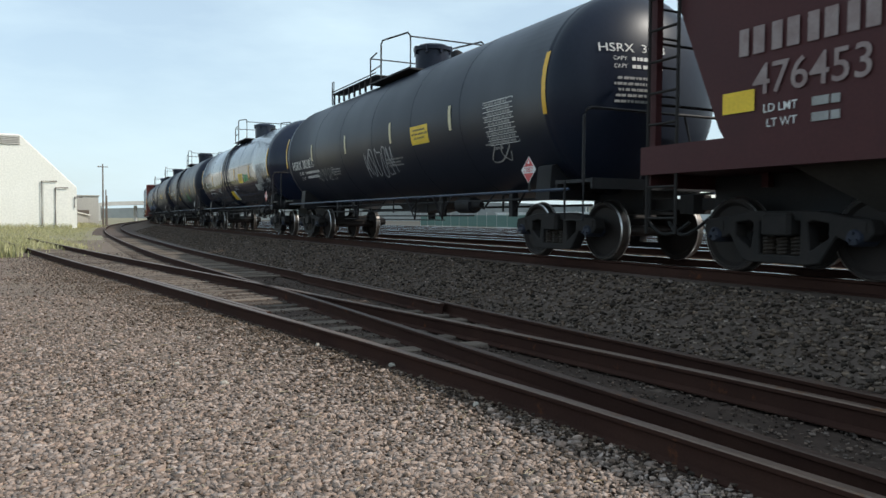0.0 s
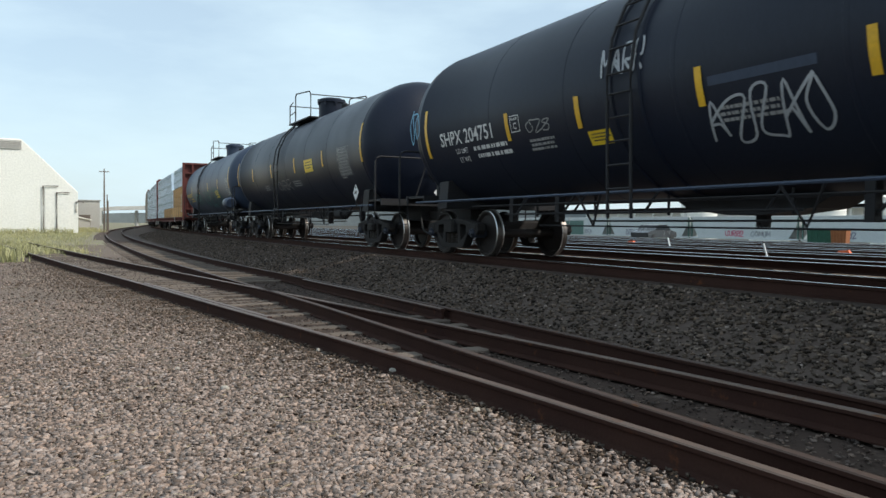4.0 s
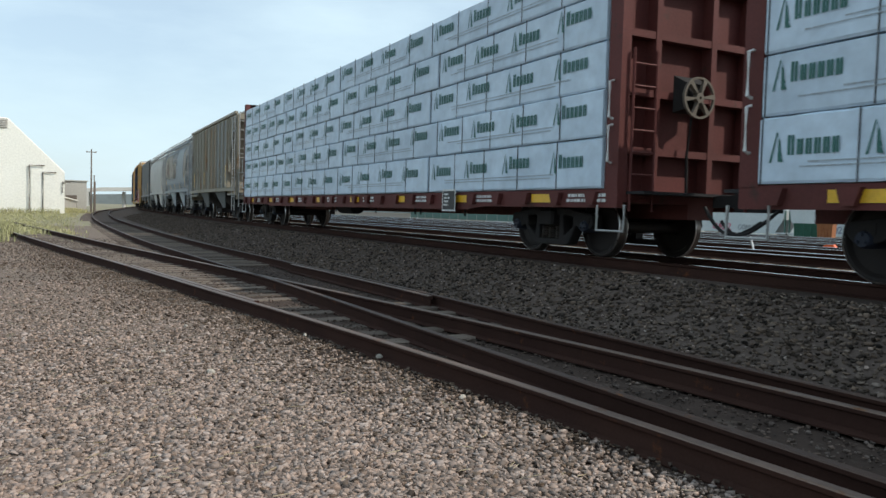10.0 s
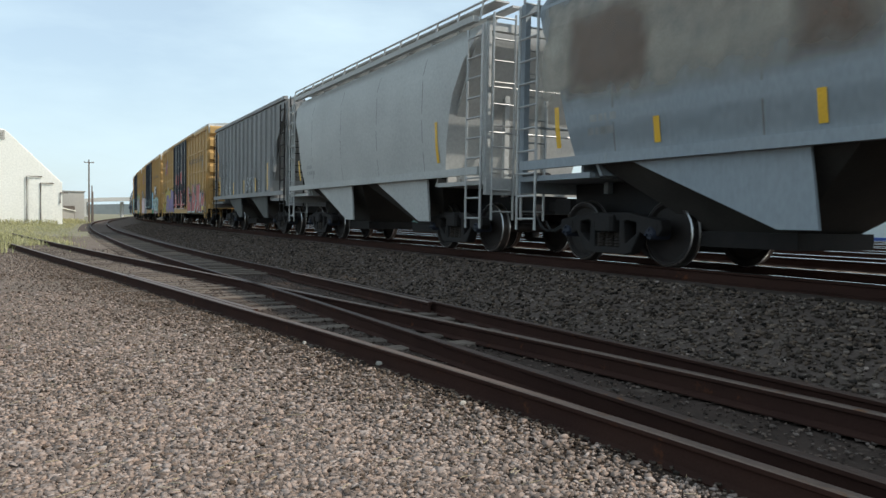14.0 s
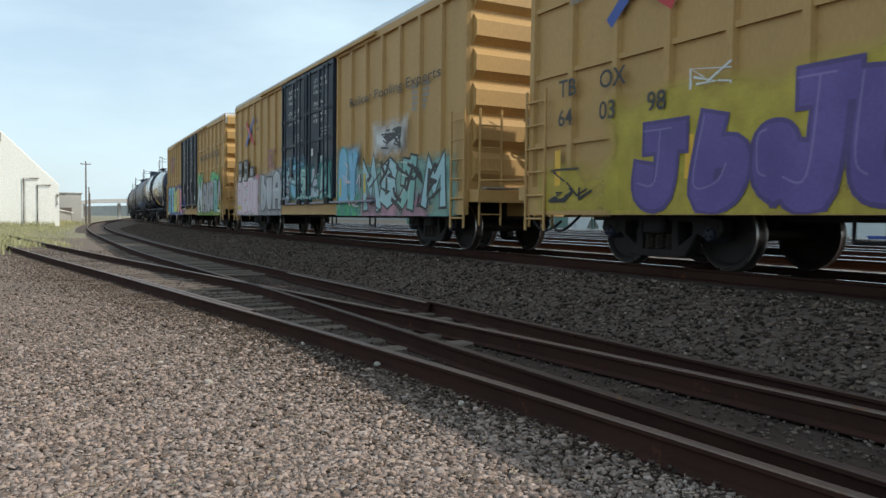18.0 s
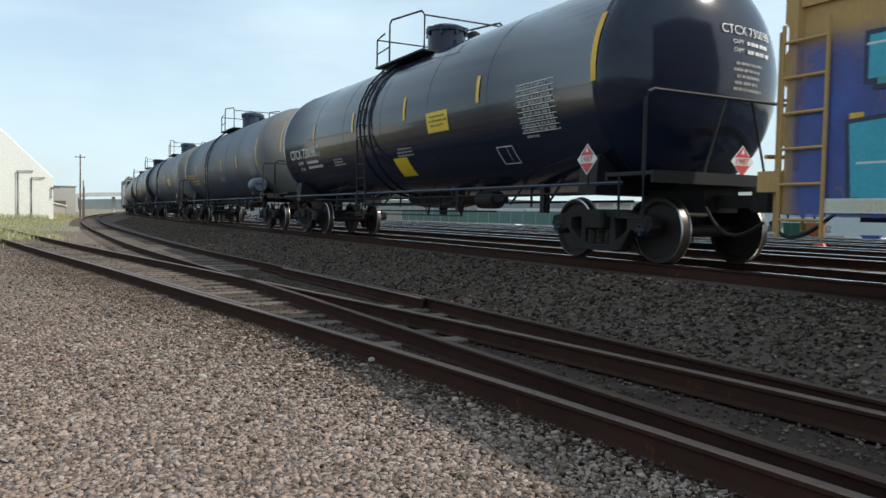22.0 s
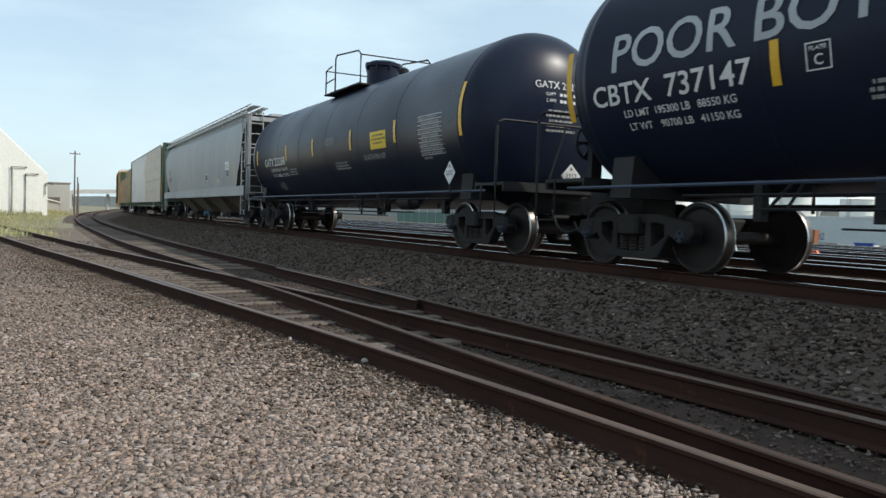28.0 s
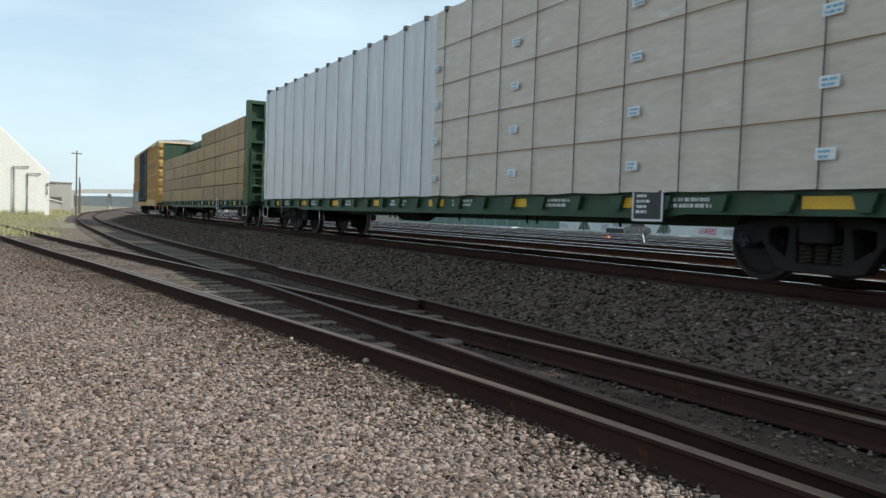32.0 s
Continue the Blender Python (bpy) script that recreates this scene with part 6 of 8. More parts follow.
def boxcar(label, back, spec):
    """A high yellow boxcar with outside posts, double plug doors and ribbed ends."""
    car = new_car(label, "boxcar", back, 7.05)
    hl, z0, zt, hw = 9.4, 1.02, 4.98, 1.56
    body = MB().box(-hl, hl, -hw, hw, z0, zt - 0.05)
    part("body", body, box_yellow, car)
    roof = MB().prism([(-hw - 0.04, zt - 0.09), (hw + 0.04, zt - 0.09), (hw + 0.04, zt), (0, zt + 0.16), (-hw - 0.04, zt)], "x", -hl - 0.02, hl + 0.02)
    part("roof", roof, box_roof, car)
    part("top_chord", MB().box(-hl, hl, -hw - 0.075, -hw, zt - 0.26, zt - 0.10), box_yellow, car)
    part("side_sill", MB().prism([(-hl, z0 + 0.1), (hl, z0 + 0.1), (hl, z0 - 0.33), (-hl, z0 - 0.33)], "y", -hw - 0.07, -hw), box_yellow, car)
    part("side_sill", MB().box(-hl, hl, hw, hw + 0.06, z0 - 0.34, z0 + 0.1), box_yellow, car)
    dl, dr = -2.44, 2.44
    post = MB().prism([(-0.08, -hw), (0.08, -hw), (0.05, -hw - 0.07), (-0.05, -hw - 0.07)], "z", z0 + 0.1, zt - 0.26).mesh("side_post", box_yellow)
    xs = [-hl + 0.08 + k * (hl + dl - 0.2) / 7 for k in range(8)]
    for x in xs + [-q for q in xs]:
        part("side_post", post, None, car, loc=(x, 0, 0))
    if spec.get("belts", True):
        belts_at = ((-hl, dl - 0.1), (dr + 0.1, hl))
    else:
        belts_at = ()
    for a, b in belts_at:
        for z in (1.72, 2.76, 3.78):
            part("side_belt", MB().box(a, b, -hw - 0.045, -hw, z, z + 0.07), box_yellow, car)
    # doors
    for a, b in ((dl, -0.02), (0.02, dr)):
        door = part("door", MB().box(a, b, -hw - 0.10, -hw - 0.02, z0 + 0.12, zt - 0.2), door_blue, car, "dark blue plug door")
        for z in (z0 + 0.16, z0 + 0.9, z0 + 1.7, z0 + 2.5, zt - 0.34):
            part("door_rib", MB().box(a, b, -hw - 0.145, -hw - 0.10, z, z + 0.09), door_blue, door)
        for x in (a + 0.03, (a + b) / 2 - 0.05, b - 0.13):
            part("door_rib", MB().box(x, x + 0.10, -hw - 0.14, -hw - 0.10, z0 + 0.12, zt - 0.2), door_blue, door)
        lock = MB()
        for x in (a + 0.3, a + 0.62, b - 0.62, b - 0.3):
            lock.tube([(x, -hw - 0.19, z0 + 0.2), (x, -hw - 0.19, zt - 0.3)], 0.024)
        lock.box((a + b) / 2 - 0.12, (a + b) / 2 + 0.12, -hw - 0.2, -hw - 0.13, z0 + 0.8, z0 + 1.35)
        part("lock_rod", lock, door_blue, door)
        wr = flat_wrap(-hw - 0.102)
        notice = ("CLOSE THIS DOOR", "BEFORE CLOSING", "MAIN DOOR", "", "CIERRE ESTA PUERTA", "ANTES DE CERRAR", "LA PUERTA PRINCIPAL") if a < -1 else ("CLOSE AND LATCH", "BOTH DOORS BEFORE", "MOVING CAR", "", "CIERRE Y PONGA", "EL SEGURO EN AMBAS", "PUERTAS ANTES DE", "MOVER EL CARRO")
        for k, text in enumerate(notice):
            if text:
                words(text, a + 0.68, zt - 0.62 - 0.16 * k, 0.095, wr, white_letter, door, 0.068 * len(text), "lettering", 0.006, 0, 1.0, 0.0)
        bars(a + 1.3, z0 + 2.0, 3, 0.75, 0.045, wr, grey_letter, door, 1.9, int(a * 10) + 31)
        for x in (a + 0.2, b - 0.5):
            part("door_roller", MB().box(x, x + 0.3, -hw - 0.22, -hw - 0.06, z0 - 0.04, z0 + 0.12), steel_dark, door)
    reach = spec.get("reach", 2.62)
    part("door_track", MB().box(-2.62, reach, -hw - 0.17, -hw - 0.04, z0 - 0.03, z0 + 0.015), spec.get("track", box_yellow), car)
    part("door_track", MB().box(-5.2, 5.2, -hw - 0.16, -hw - 0.04, zt - 0.2, zt - 0.12), box_yellow, car)
    for s in (-1, 1):
        e = s * hl
        for k in range(6):
            z = z0 + 0.35 + k * 0.62
            rib = MB().prism([(e - s * 0.01, z - 0.08), (e + s * 0.12, z + 0.06), (e + s * 0.12, z + 0.34), (e - s * 0.01, z + 0.48)], "y", -hw + 0.06, hw - 0.06)
            part("end_rib", rib, box_yellow, car)
        words("EXCESS HEIGHT CAR", -1.25, zt - 0.22, 0.1, (lambda p, q: (e + 0.05 + q, p[0], p[1])) if s > 0 else (lambda p, q: (e - 0.05 - q, -p[0], p[1])), grey_letter, car, 1.7, "lettering", 0.006)
        part("end_cap", MB().box(min(e, e + s * 0.05), max(e, e + s * 0.05), -hw, hw, zt - 0.42, zt - 0.03), white_letter if spec.get("white_end", True) else box_yellow, car, "white-painted top of the car end")
        part("end_sill", MB().box(min(e, e + s * 0.35), max(e, e + s * 0.35), -hw, hw, z0 - 0.1, z0 + 0.12).box(min(e - s * 0.6, e + s * 0.3), max(e - s * 0.6, e + s * 0.3), -0.35, 0.35, 0.68, z0), box_yellow, car)
        ladder(car, min(e, e - s * 0.5), max(e, e - s * 0.5), -hw - 0.10, 0.45, 2.6, 6, box_yellow)
        lad = MB()
        for y in (-1.45, -1.0):
            lad.tube([(e + s * 0.2, y, 0.5), (e + s * 0.2, y, 2.6)], 0.022)
        for z in np.arange(0.7, 2.6, 0.4):
            lad.tube([(e + s * 0.2, -1.45, z), (e + s * 0.2, -1.0, z)], 0.016)
        lad.tube([(e + s * 0.3, -1.5, 1.3), (e + s * 0.34, 0, 1.35), (e + s * 0.3, 1.5, 1.3)], 0.025)
        part("end_ladder", lad, box_yellow, car)
        truck(car, s * 7.05)
        coupler(car, s * (hl + 0.1), s)
    part("crossover_step", MB().box(hl + 0.05, hl + 0.36, -1.4, 1.4, z0 + 0.14, z0 + 0.17), galv, car)
    part("hand_brake", hand_wheel(hl + 0.36, 0.0, 2.2), steel_dark, car)
    part("brake_housing", MB().loft([[(hl, -0.35, 1.95), (hl, 0.25, 1.95), (hl, 0.25, 2.55), (hl, -0.35, 2.55)], [(hl + 0.28, -0.25, 2.0), (hl + 0.28, 0.15, 2.0), (hl + 0.28, 0.15, 2.4), (hl + 0.28, -0.25, 2.4)]]), galv, car)
    part("brake_chain", MB().tube([(hl + 0.2, 0.0, 2.0), (hl + 0.18, -0.03, 1.5), (hl + 0.16, 0.0, 1.0)], 0.022), steel_dark, car)
    rig = MB().tube([(-5, -0.9, 0.72), (5, -0.9, 0.72)], 0.022)
    for x in (-4.2, -1.4, 1.0, 3.8):
        rig.tube([(x, -1.2, 0.42), (x, -1.2, 0.8)], 0.022).tube([(x + 0.35, -1.2, 0.42), (x + 0.35, -1.2, 0.8)], 0.022).tube([(x, -1.2, 0.42), (x + 0.35, -1.2, 0.42)], 0.02)
    part("brake_rigging", rig, black_frame, car)
    part("center_sill", MB().box(-hl, hl, -0.3, 0.3, 0.62, z0), black_frame, car)
    part("underframe", MB().box(-hl + 3.4, hl - 3.4, -1.45, 1.45, 0.86, z0), black_frame, car)
    wrap = flat_wrap(-hw - 0.002)
    rim = flat_wrap(-hw - 0.072)
    for x in (-8.6, -6.0, 3.6, 5.3, 7.4):
        patch("reflective_strip", x - 0.07, x + 0.07, 1.12, 1.64, rim, reflector, car)
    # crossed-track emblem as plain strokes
    for a, b, m in (((-7.5, 3.25), (-6.3, 4.15), G["blue"]), ((-7.5, 4.15), (-6.3, 3.25), G["red"])):
        v, f = ribbon([a, ((a[0] + b[0]) / 2 - 0.06, 3.7), b], 0.17)
        decal("emblem_stroke", v, f, rim, m, car, 0.004)
    words("any", -5.95, 3.93, 0.15, rim, dark_letter, car, None, "lettering")
    words("road", -5.98, 3.68, 0.15, rim, dark_letter, car, None, "lettering")
    words("next", -8.35, 3.93, 0.12, rim, grey_letter, car, None, "lettering")
    words("load", -8.35, 3.70, 0.12, rim, grey_letter, car, None, "lettering")
    for x, z, m in ((-1.75, 1.95, placard_white), (-0.55, 2.05, placard_white), (0.5, 2.35, placard_white), (0.95, 1.75, G["hotpink"]), (-1.95, 1.72, G["hotpink"]), (1.3, 2.1, placard_white), (1.75, 1.45, placard_white)):
        patch("door_decal", x, x + 0.17, z, z + 0.2, flat_wrap(-hw - 0.104), m, car, 0.003)
    nums = spec["number"]
    if spec.get("blocks"):
        for k, pair in enumerate(("TB", "OX", "")):
            patch("number_panel", -8.64 + k * 0.93, -8.02 + k * 0.93, 1.92 if pair else 2.06, 2.74 if pair else 2.44, rim, dark_letter, car, 0.026)
    for k, (pair, num) in enumerate((("TB", nums[:2]), ("OX", nums[2:4]), ("", nums[4:])) if nums else ()):
        lift = 0.0 if not spec.get("blocks") else (0.0 if k < 2 else 0.3)
        ink = white_letter if spec.get("blocks") else dark_letter
        if pair:
            words(pair, -8.57 + k * 0.93, 2.40, 0.25, rim, ink, car, None, "reporting_mark", 0.03)
        words(num, -8.57 + k * 0.93, 1.98 + lift * 0.45, 0.25, rim, ink, car, None, "reporting_mark", 0.03)
    words(spec.get("slogan", "RAILCAR POOLING EXPERTS"), 3.5, 3.28, 0.27, rim, dark_letter, car, 4.9, "lettering", 0.008, 0, 1.0, 0.0)
    bars(6.9, 3.3, 5, 0.9, 0.07, wrap, grey_letter, car, 1.6, 13)
    bars(-7.2, 3.85, 2, 0.5, 0.12, wrap, grey_letter, car, 1.6, 14)
    side, on_door = flat_wrap(-hw - 0.075), flat_wrap(-hw - 0.148)
    for k, (x0, x1, a, b, key, full) in enumerate(spec.get("mist", ())):
        mist(x0, x1, a, b, key, on_door if dl <= x0 and x1 <= dr else side, car, 0.001 + 0.0007 * k, full, 0.35, k)
    for k, (kind, x0, x1, a, b, w, fill, line, back_key, shine, lean, soft) in enumerate(spec.get("forms", ())):
        form(kind, x0, x1, a, b, w, G[fill], G[line] if line else None, on_door if dl <= x0 and x1 <= dr else side, car, 0.0095 + 0.0007 * (k % 7), spec.get("rim", 0.045),
             G[back_key] if back_key else None, G[shine] if shine else None, lean, soft)
    for k, (x0, x1, a, b, n, key, w) in enumerate(spec.get("scrawls", ())):
        scrawl(x0, x1, a, b, n, key, on_door if dl <= x0 and x1 <= dr else side, car, 70 + k, w)
    for x0, x1, a, b, m in spec.get("panels", ()):
        patch("painted_panel", x0, x1, a, b, rim, G[m], car, 0.024)
    for text, x, z, hh, w, fill, line in spec.get("words", ()):
        v, f = glyphs(text, 1.0, 0.085)
        wr = flat_wrap(-hw - 0.15)
        decal("graffiti_outline", fitted(v, x - 0.04, z - 0.04, w + 0.08, hh + 0.08), f, wr, G[line], car, 0.004)
        v, f = glyphs(text, 1.0, 0.055)
        decal("graffiti_letter", fitted(v, x, z, w, hh), f, wr, G[fill], car, 0.009)
    return car


# ==== the train, car by car ====
hopper_car("maroon covered hopper car with white lettering", -0.6, maroon_paint, dict(trucks=13.2, half=8.4, bays=3, top=4.6, sill=1.55, inset=1.35, inset2=1.25, knee=1.7, top_in=0.1, rail=steel_dark, chute=chute_mat,
    deep_sill=True, text=(("476453", -6.65, 2.0, 0.34, maroon_ink), ("LD LMT", -6.5, 1.80, 0.09, white_letter), ("LT WT", -6.45, 1.64, 0.09, white_letter)), brand=((-6.85, 2.46, 0.44, 0.3, 4),), roof_rail=False,
    bars=((-5.95, 1.80, 1, 0.4, 0.09, grey_letter), (-5.95, 1.64, 1, 0.4, 0.09, grey_letter)),
    patches=((-7.08, -6.63, 1.84, 2.08, label_yellow),)))
tank_car("black tank car with white lettering and graffiti scrawls", 17.39, black_worn, dict(mark="HSRX 3038", mark_h=0.27, mark_w=1.9, plate=-5.15, head_mark="HSRX  3038", head_x=-1.1, table_ink=white_letter, placard=placard_red, tape=reflector_pale, catwalk=True,
    lift=0.08, ladder=None, art=(("tag", -0.75, 1.12, -1.2, -0.55, 6, G["chalk"], 3, 0.032), ("tag", -4.85, -3.15, -1.12, -0.75, 5, grey_letter, 4, 0.024), ("tag", 5.3, 6.2, -1.2, -0.85, 2, grey_letter, 44, 0.03))))
tank_car("glossy black tank car with yellow decals and green scrawl", 35.42, black_new, dict(mark="TILX 191717", limits=("LD LMT 206400LB  93621KG", "LT WT   79800LB  36196KG"), head_mark="TILX 191717", un="3475", placard_x=7.1, table_ink=white_letter, placard=placard_red, band=True, labels=((2.5, -0.52),), plate=-4.1, mark_x=-6.5, mark_w=1.95, strips=(-7.6, -4.45, -1.7, 1.3, 4.3, 7.5),
    art=(("tag", 3.1, 4.0, -0.68, -0.40, 4, G["green"], 5, 0.045), ("tag", 4.9, 5.97, -1.15, -0.88, 5, white_letter, 6, 0.03), ("tag", 7.0, 7.6, -0.9, -0.72, 4, grey_letter, 61, 0.018), ("patch", -0.55, 0.15, -1.5, -1.02, label_yellow, "yellow decal"), ("patch", 0.15, 0.4, -1.5, -1.02, placard_white, "white decal"))))
tank_car("worn black tank car with large chalk graffiti", 53.68, black_worn, dict(mark="SHPX 204751", head_mark="SHPX 204751", placard=placard_white, labels=((-1.6, -0.95),), label_w=0.25, plate=-3.85, lift=-0.22, band=True,
    strips=(-7.1, -3.95, -1.97, 0.42, 2.6, 4.9, 7.3), mark_x=-6.5,
    art=(("tag", -1.4, -0.5, -0.15, 0.25, 4, G["chalk"], 7, 0.04), ("tag", 0.4, 2.1, -1.25, -0.65, 5, G["chalk"], 8, 0.035), ("tag", -3.4, -2.7, -0.7, -0.5, 3, grey_letter, 9, 0.02),
         ("patch", 0.55, 2.0, -0.55, -0.44, grey_tank, "faint grey overspray"), ("tag", 2.7, 3.6, -1.2, -0.7, 3, G["green"], 10, 0.05), ("tag", -7.9, -7.4, -0.5, 0.2, 2, G["sky"], 11, 0.03))))
tank_car("dark tank car with yellow strips and faint scrawls", 72.1, black_worn, dict(mark="", tape=reflector, art=(("tag", -1.4, 0.4, -1.1, -0.7, 3, grey_letter, 12, 0.03),)))
tank_car("grey-black tank car with teal graffiti", 89.6, grey_tank, dict(mark="UTLX 205527", ink=yellow_letter, mark_h=0.2, mark_x=-7.2, mark_w=2.1, head_mark="UTLX 205527", bottle=True, un="3475", placard=placard_red, placard_x=6.73, labels=((3.78, -0.77),), table_x=1.0, table_ink=white_letter, ladder=-1.6,
    strips=(-4.9, -1.9, 1.28, 4.4, 7.4), art=(("tag", -4.4, -1.3, -1.2, -0.5, 6, G["tealdark"], 13, 0.05), ("tag", -0.8, 4.8, -1.35, -0.45, 11, G["tealdark"], 14, 0.055), ("tag", 0.9, 2.4, -1.5, -1.3, 4, G["teal"], 15, 0.025), ("tag", -3.9, -2.0, -1.0, -0.6, 5, G["teal"], 16, 0.03))))


TIERS = (0.0, 0.72, 1.385, 2.05, 2.715, 3.38)


def load_mixed(car, zd, h):
    """Five tiers: bare boards low and towards one end, printed white wrap over the rest, with a gap in the top two."""
    wood = {0: ((-3.75, 3.05), (3.25, 10.9)), 1: ((4.6, 10.92),), 2: ((4.6, 10.92),)}
    white = {0: ((-10.92, -7.6), (-7.57, -3.8)), 1: ((-10.92, -6.0), (-5.97, -0.7), (-0.67, 4.5)), 2: ((-10.92, -6.0), (-5.97, -0.7), (-0.67, 4.5)),
             3: ((-10.92, -6.4), (-6.37, -1.6), (-1.57, 3.15), (5.3, 10.9)), 4: ((-10.92, -6.4), (-6.37, -1.6), (-1.57, 3.15), (5.3, 10.9))}
    for t in range(5):
        z0, z1 = zd + 0.03 + TIERS[t], zd + 0.03 + TIERS[t + 1]
        for c, (x0, x1) in enumerate(wood.get(t, ())):
            n = max(2, round((x1 - x0) / 1.5))
            bundle(car, "lumber_pack", x0, x1, z0, z1 - 0.035, wood_mat, "bare yellow sawn lumber", 40 + t * 6 + c, 0.01, False, 9, [x0 + 0.6 + (x1 - x0 - 1.2) * k / (n - 1) for k in range(n)])
            patch("paper_label", x0 + 0.12, x0 + 0.38, z0 + 0.1, z0 + 0.19, flat_wrap(-1.612), placard_white, car, 0.004, "white paper label")
            patch("paint_stripe", x0 + 1.6, x0 + 1.625, z0, z1 - 0.04, flat_wrap(-1.612), G["green"], car, 0.003)
        for c, (x0, x1) in enumerate(white.get(t, ())):
            n = max(2, round((x1 - x0) / 1.23))
            bundle(car, "lumber_pack", x0, x1, z0, z1 - 0.012, wrap_white, "lumber in white printed wrap", 50 + t * 6 + c, 0.04, True, 0, [x0 + (x1 - x0) * (k + 0.03) / n for k in range(n)])


def load_wrapped(car, zd, h):
    for t in range(5):
        z0, z1 = zd + 0.03 + TIERS[t], zd + 0.03 + TIERS[t + 1]
        for c in range(4):
            x0 = -h + c * h / 2 + (0.35 if t % 2 and c else 0)
            x1 = -h + (c + 1) * h / 2 - 0.03 + (0.35 if t % 2 and c < 3 else 0)
            bundle(car, "lumber_pack", x0, x1, z0, z1 - 0.012, wrap_white, "lumber in white printed wrap", 80 + t * 6 + c, 0.04, True, 0, [x0 + (x1 - x0) * (k + 0.03) / 5 for k in range(5)])


def film_sheet(car, x0, x1, z0, z1, mat, seed):
    """A stretched plastic film over the packs: upright wrinkles, slack at the tier joints, straps pulled tight."""
    r = random.Random(seed)
    n, rows = int((x1 - x0) / 0.10), 24
    v, f = [], []
    for i in range(n + 1):
        x = x0 + (x1 - x0) * i / n
        for j in range(rows + 1):
            z = z0 + (z1 - z0) * j / rows
            w = 0.016 * noise.noise((x * 2.6, z * 0.5, seed)) + 0.011 * noise.noise((x * 7.0, z * 0.9, seed + 4)) + 0.012 * noise.noise((x * 1.1, z * 3.0, seed + 9))
            v.append((x, -1.655 - w, z + (0.02 * noise.noise((x * 1.7, 2.0, seed)) if j in (0, rows) else 0)))
    for i in range(n):
        for j in range(rows):
            a = i * (rows + 1) + j
            f.append((a, a + rows + 1, a + rows + 2, a + 1))
    mb = MB().raw(v, f)
    mb.s = True
    part("plastic_film", mb, mat, car, "pale wrinkled plastic film")
    x = x0 + 0.4
    while x < x1:
        part("strap", MB().box(x - 0.007, x + 0.007, -1.692, -1.684, z0, z1), strap_mat, car)
        part("corner_guard", MB().box(x - 0.05, x + 0.05, -1.70, -1.60, z1 - 0.05, z1 + 0.04), strap_mat, car)
        x += 0.95 + r.uniform(-0.08, 0.08)


def load_plastic(car, zd, h):
    for t in range(5):
        z = zd + 0.03 + t * 0.69
        for c in range(4):
            x0 = -h + c * h / 2
            bundle(car, "lumber_pack", x0, x0 + h / 2 - 0.02, z, z + 0.68, wrap_grey if c < 2 else wrap_tan, "lumber under pale plastic film", 120 + t * 8 + c, 0.015)
            if c >= 2 and t < 4:
                for k in (0, 1):
                    x = x0 + 1.2 + 2.7 * k
                    patch("paper_label", x, x + 0.22, z + 0.27, z + 0.39, flat_wrap(-1.69), placard_white, car, 0.004, "white paper label")
                    bars(x + 0.03, z + 0.34, 2, 0.16, 0.025, flat_wrap(-1.694), G["sky"], car, 2, c + t, "label_print")
    # dark strips draw the shaded joints between tiers
    for t in range(1, 5):
        z = zd + 0.025 + t * 0.69
        part("tier_seam", MB().box(1.3, h, -1.688, -1.684, z - 0.007, z + 0.007), board_line, car)
    film_sheet(car, -h, 1.2, zd + 0.02, zd + 0.03 + 3.46, wrap_grey, 3)
    film_sheet(car, 1.2, h, zd + 0.02, zd + 0.03 + 3.46, wrap_tan, 5)


def load_brown(car, zd, h):
    for t in range(5):
        for c in range(5):
            if t == 4 and c in (0, 1, 2):
                continue
            x0 = -h + c * (2 * h / 5)
            z = zd + 0.02 + t * 0.62
            bundle(car, "lumber_pack", x0, x0 + 2 * h / 5 - 0.04, z, z + 0.59, wood_brown, "weathered sawn lumber", 180 + t * 5 + c, 0.01, False, 6, (x0 + 0.8, x0 + 3.4))


centerbeam_car("brick-red centre-beam car stacked with bare and wrapped lumber", 111.05, red_beam, load_mixed, dict())
centerbeam_car("brick-red centre-beam car stacked with white-wrapped lumber", 135.5, red_beam, load_wrapped, dict())
hopper_car("rust-streaked tan ribbed covered hopper car", 154.4, hop_tan, dict(trucks=8.6, half=6.1, bays=2, ribs=11, sheets=(beige_panel, beige_panel, beige_panel, rust_panel, beige_panel, rust_panel, rust_panel, slate_panel, slate_panel, slate_panel), inset=1.75, top=4.5, sill=1.42, roof_rail=False, skirt=True,
    text=(("NA", -4.08, 2.60, 0.26, dark_letter), ("330", -4.12, 2.15, 0.265, dark_letter), ("HX", -3.2, 2.60, 0.26, dark_letter), ("204", -3.26, 2.15, 0.265, dark_letter), ("LD LMT", -4.08, 1.84, 0.08, dark_letter), ("LT WT", -4.07, 1.67, 0.08, dark_letter)),
    bars=((-3.05, 1.84, 2, 0.45, 0.08, dark_letter),), strips=((-4.35, 1.5, 2.3), (-1.3, 1.7, 2.3), (4.2, 1.5, 2.4)), patches=((2.35, 2.8, 1.65, 1.95, dark_letter),)))
STAINS = ((-5.5, 0.75, 2.15, 4.15, "sand", 0.85), (-1.8, 1.2, 3.0, 4.15, "soot", 0.8), (-4.7, -2.9, 2.35, 3.7, "rust", 0.6), (-0.9, 0.15, 2.25, 3.2, "rust", 0.75), (3.6, 5.3, 2.2, 4.1, "sand", 0.85), (-5.0, 4.6, 1.56, 2.0, "soot", 0.2))
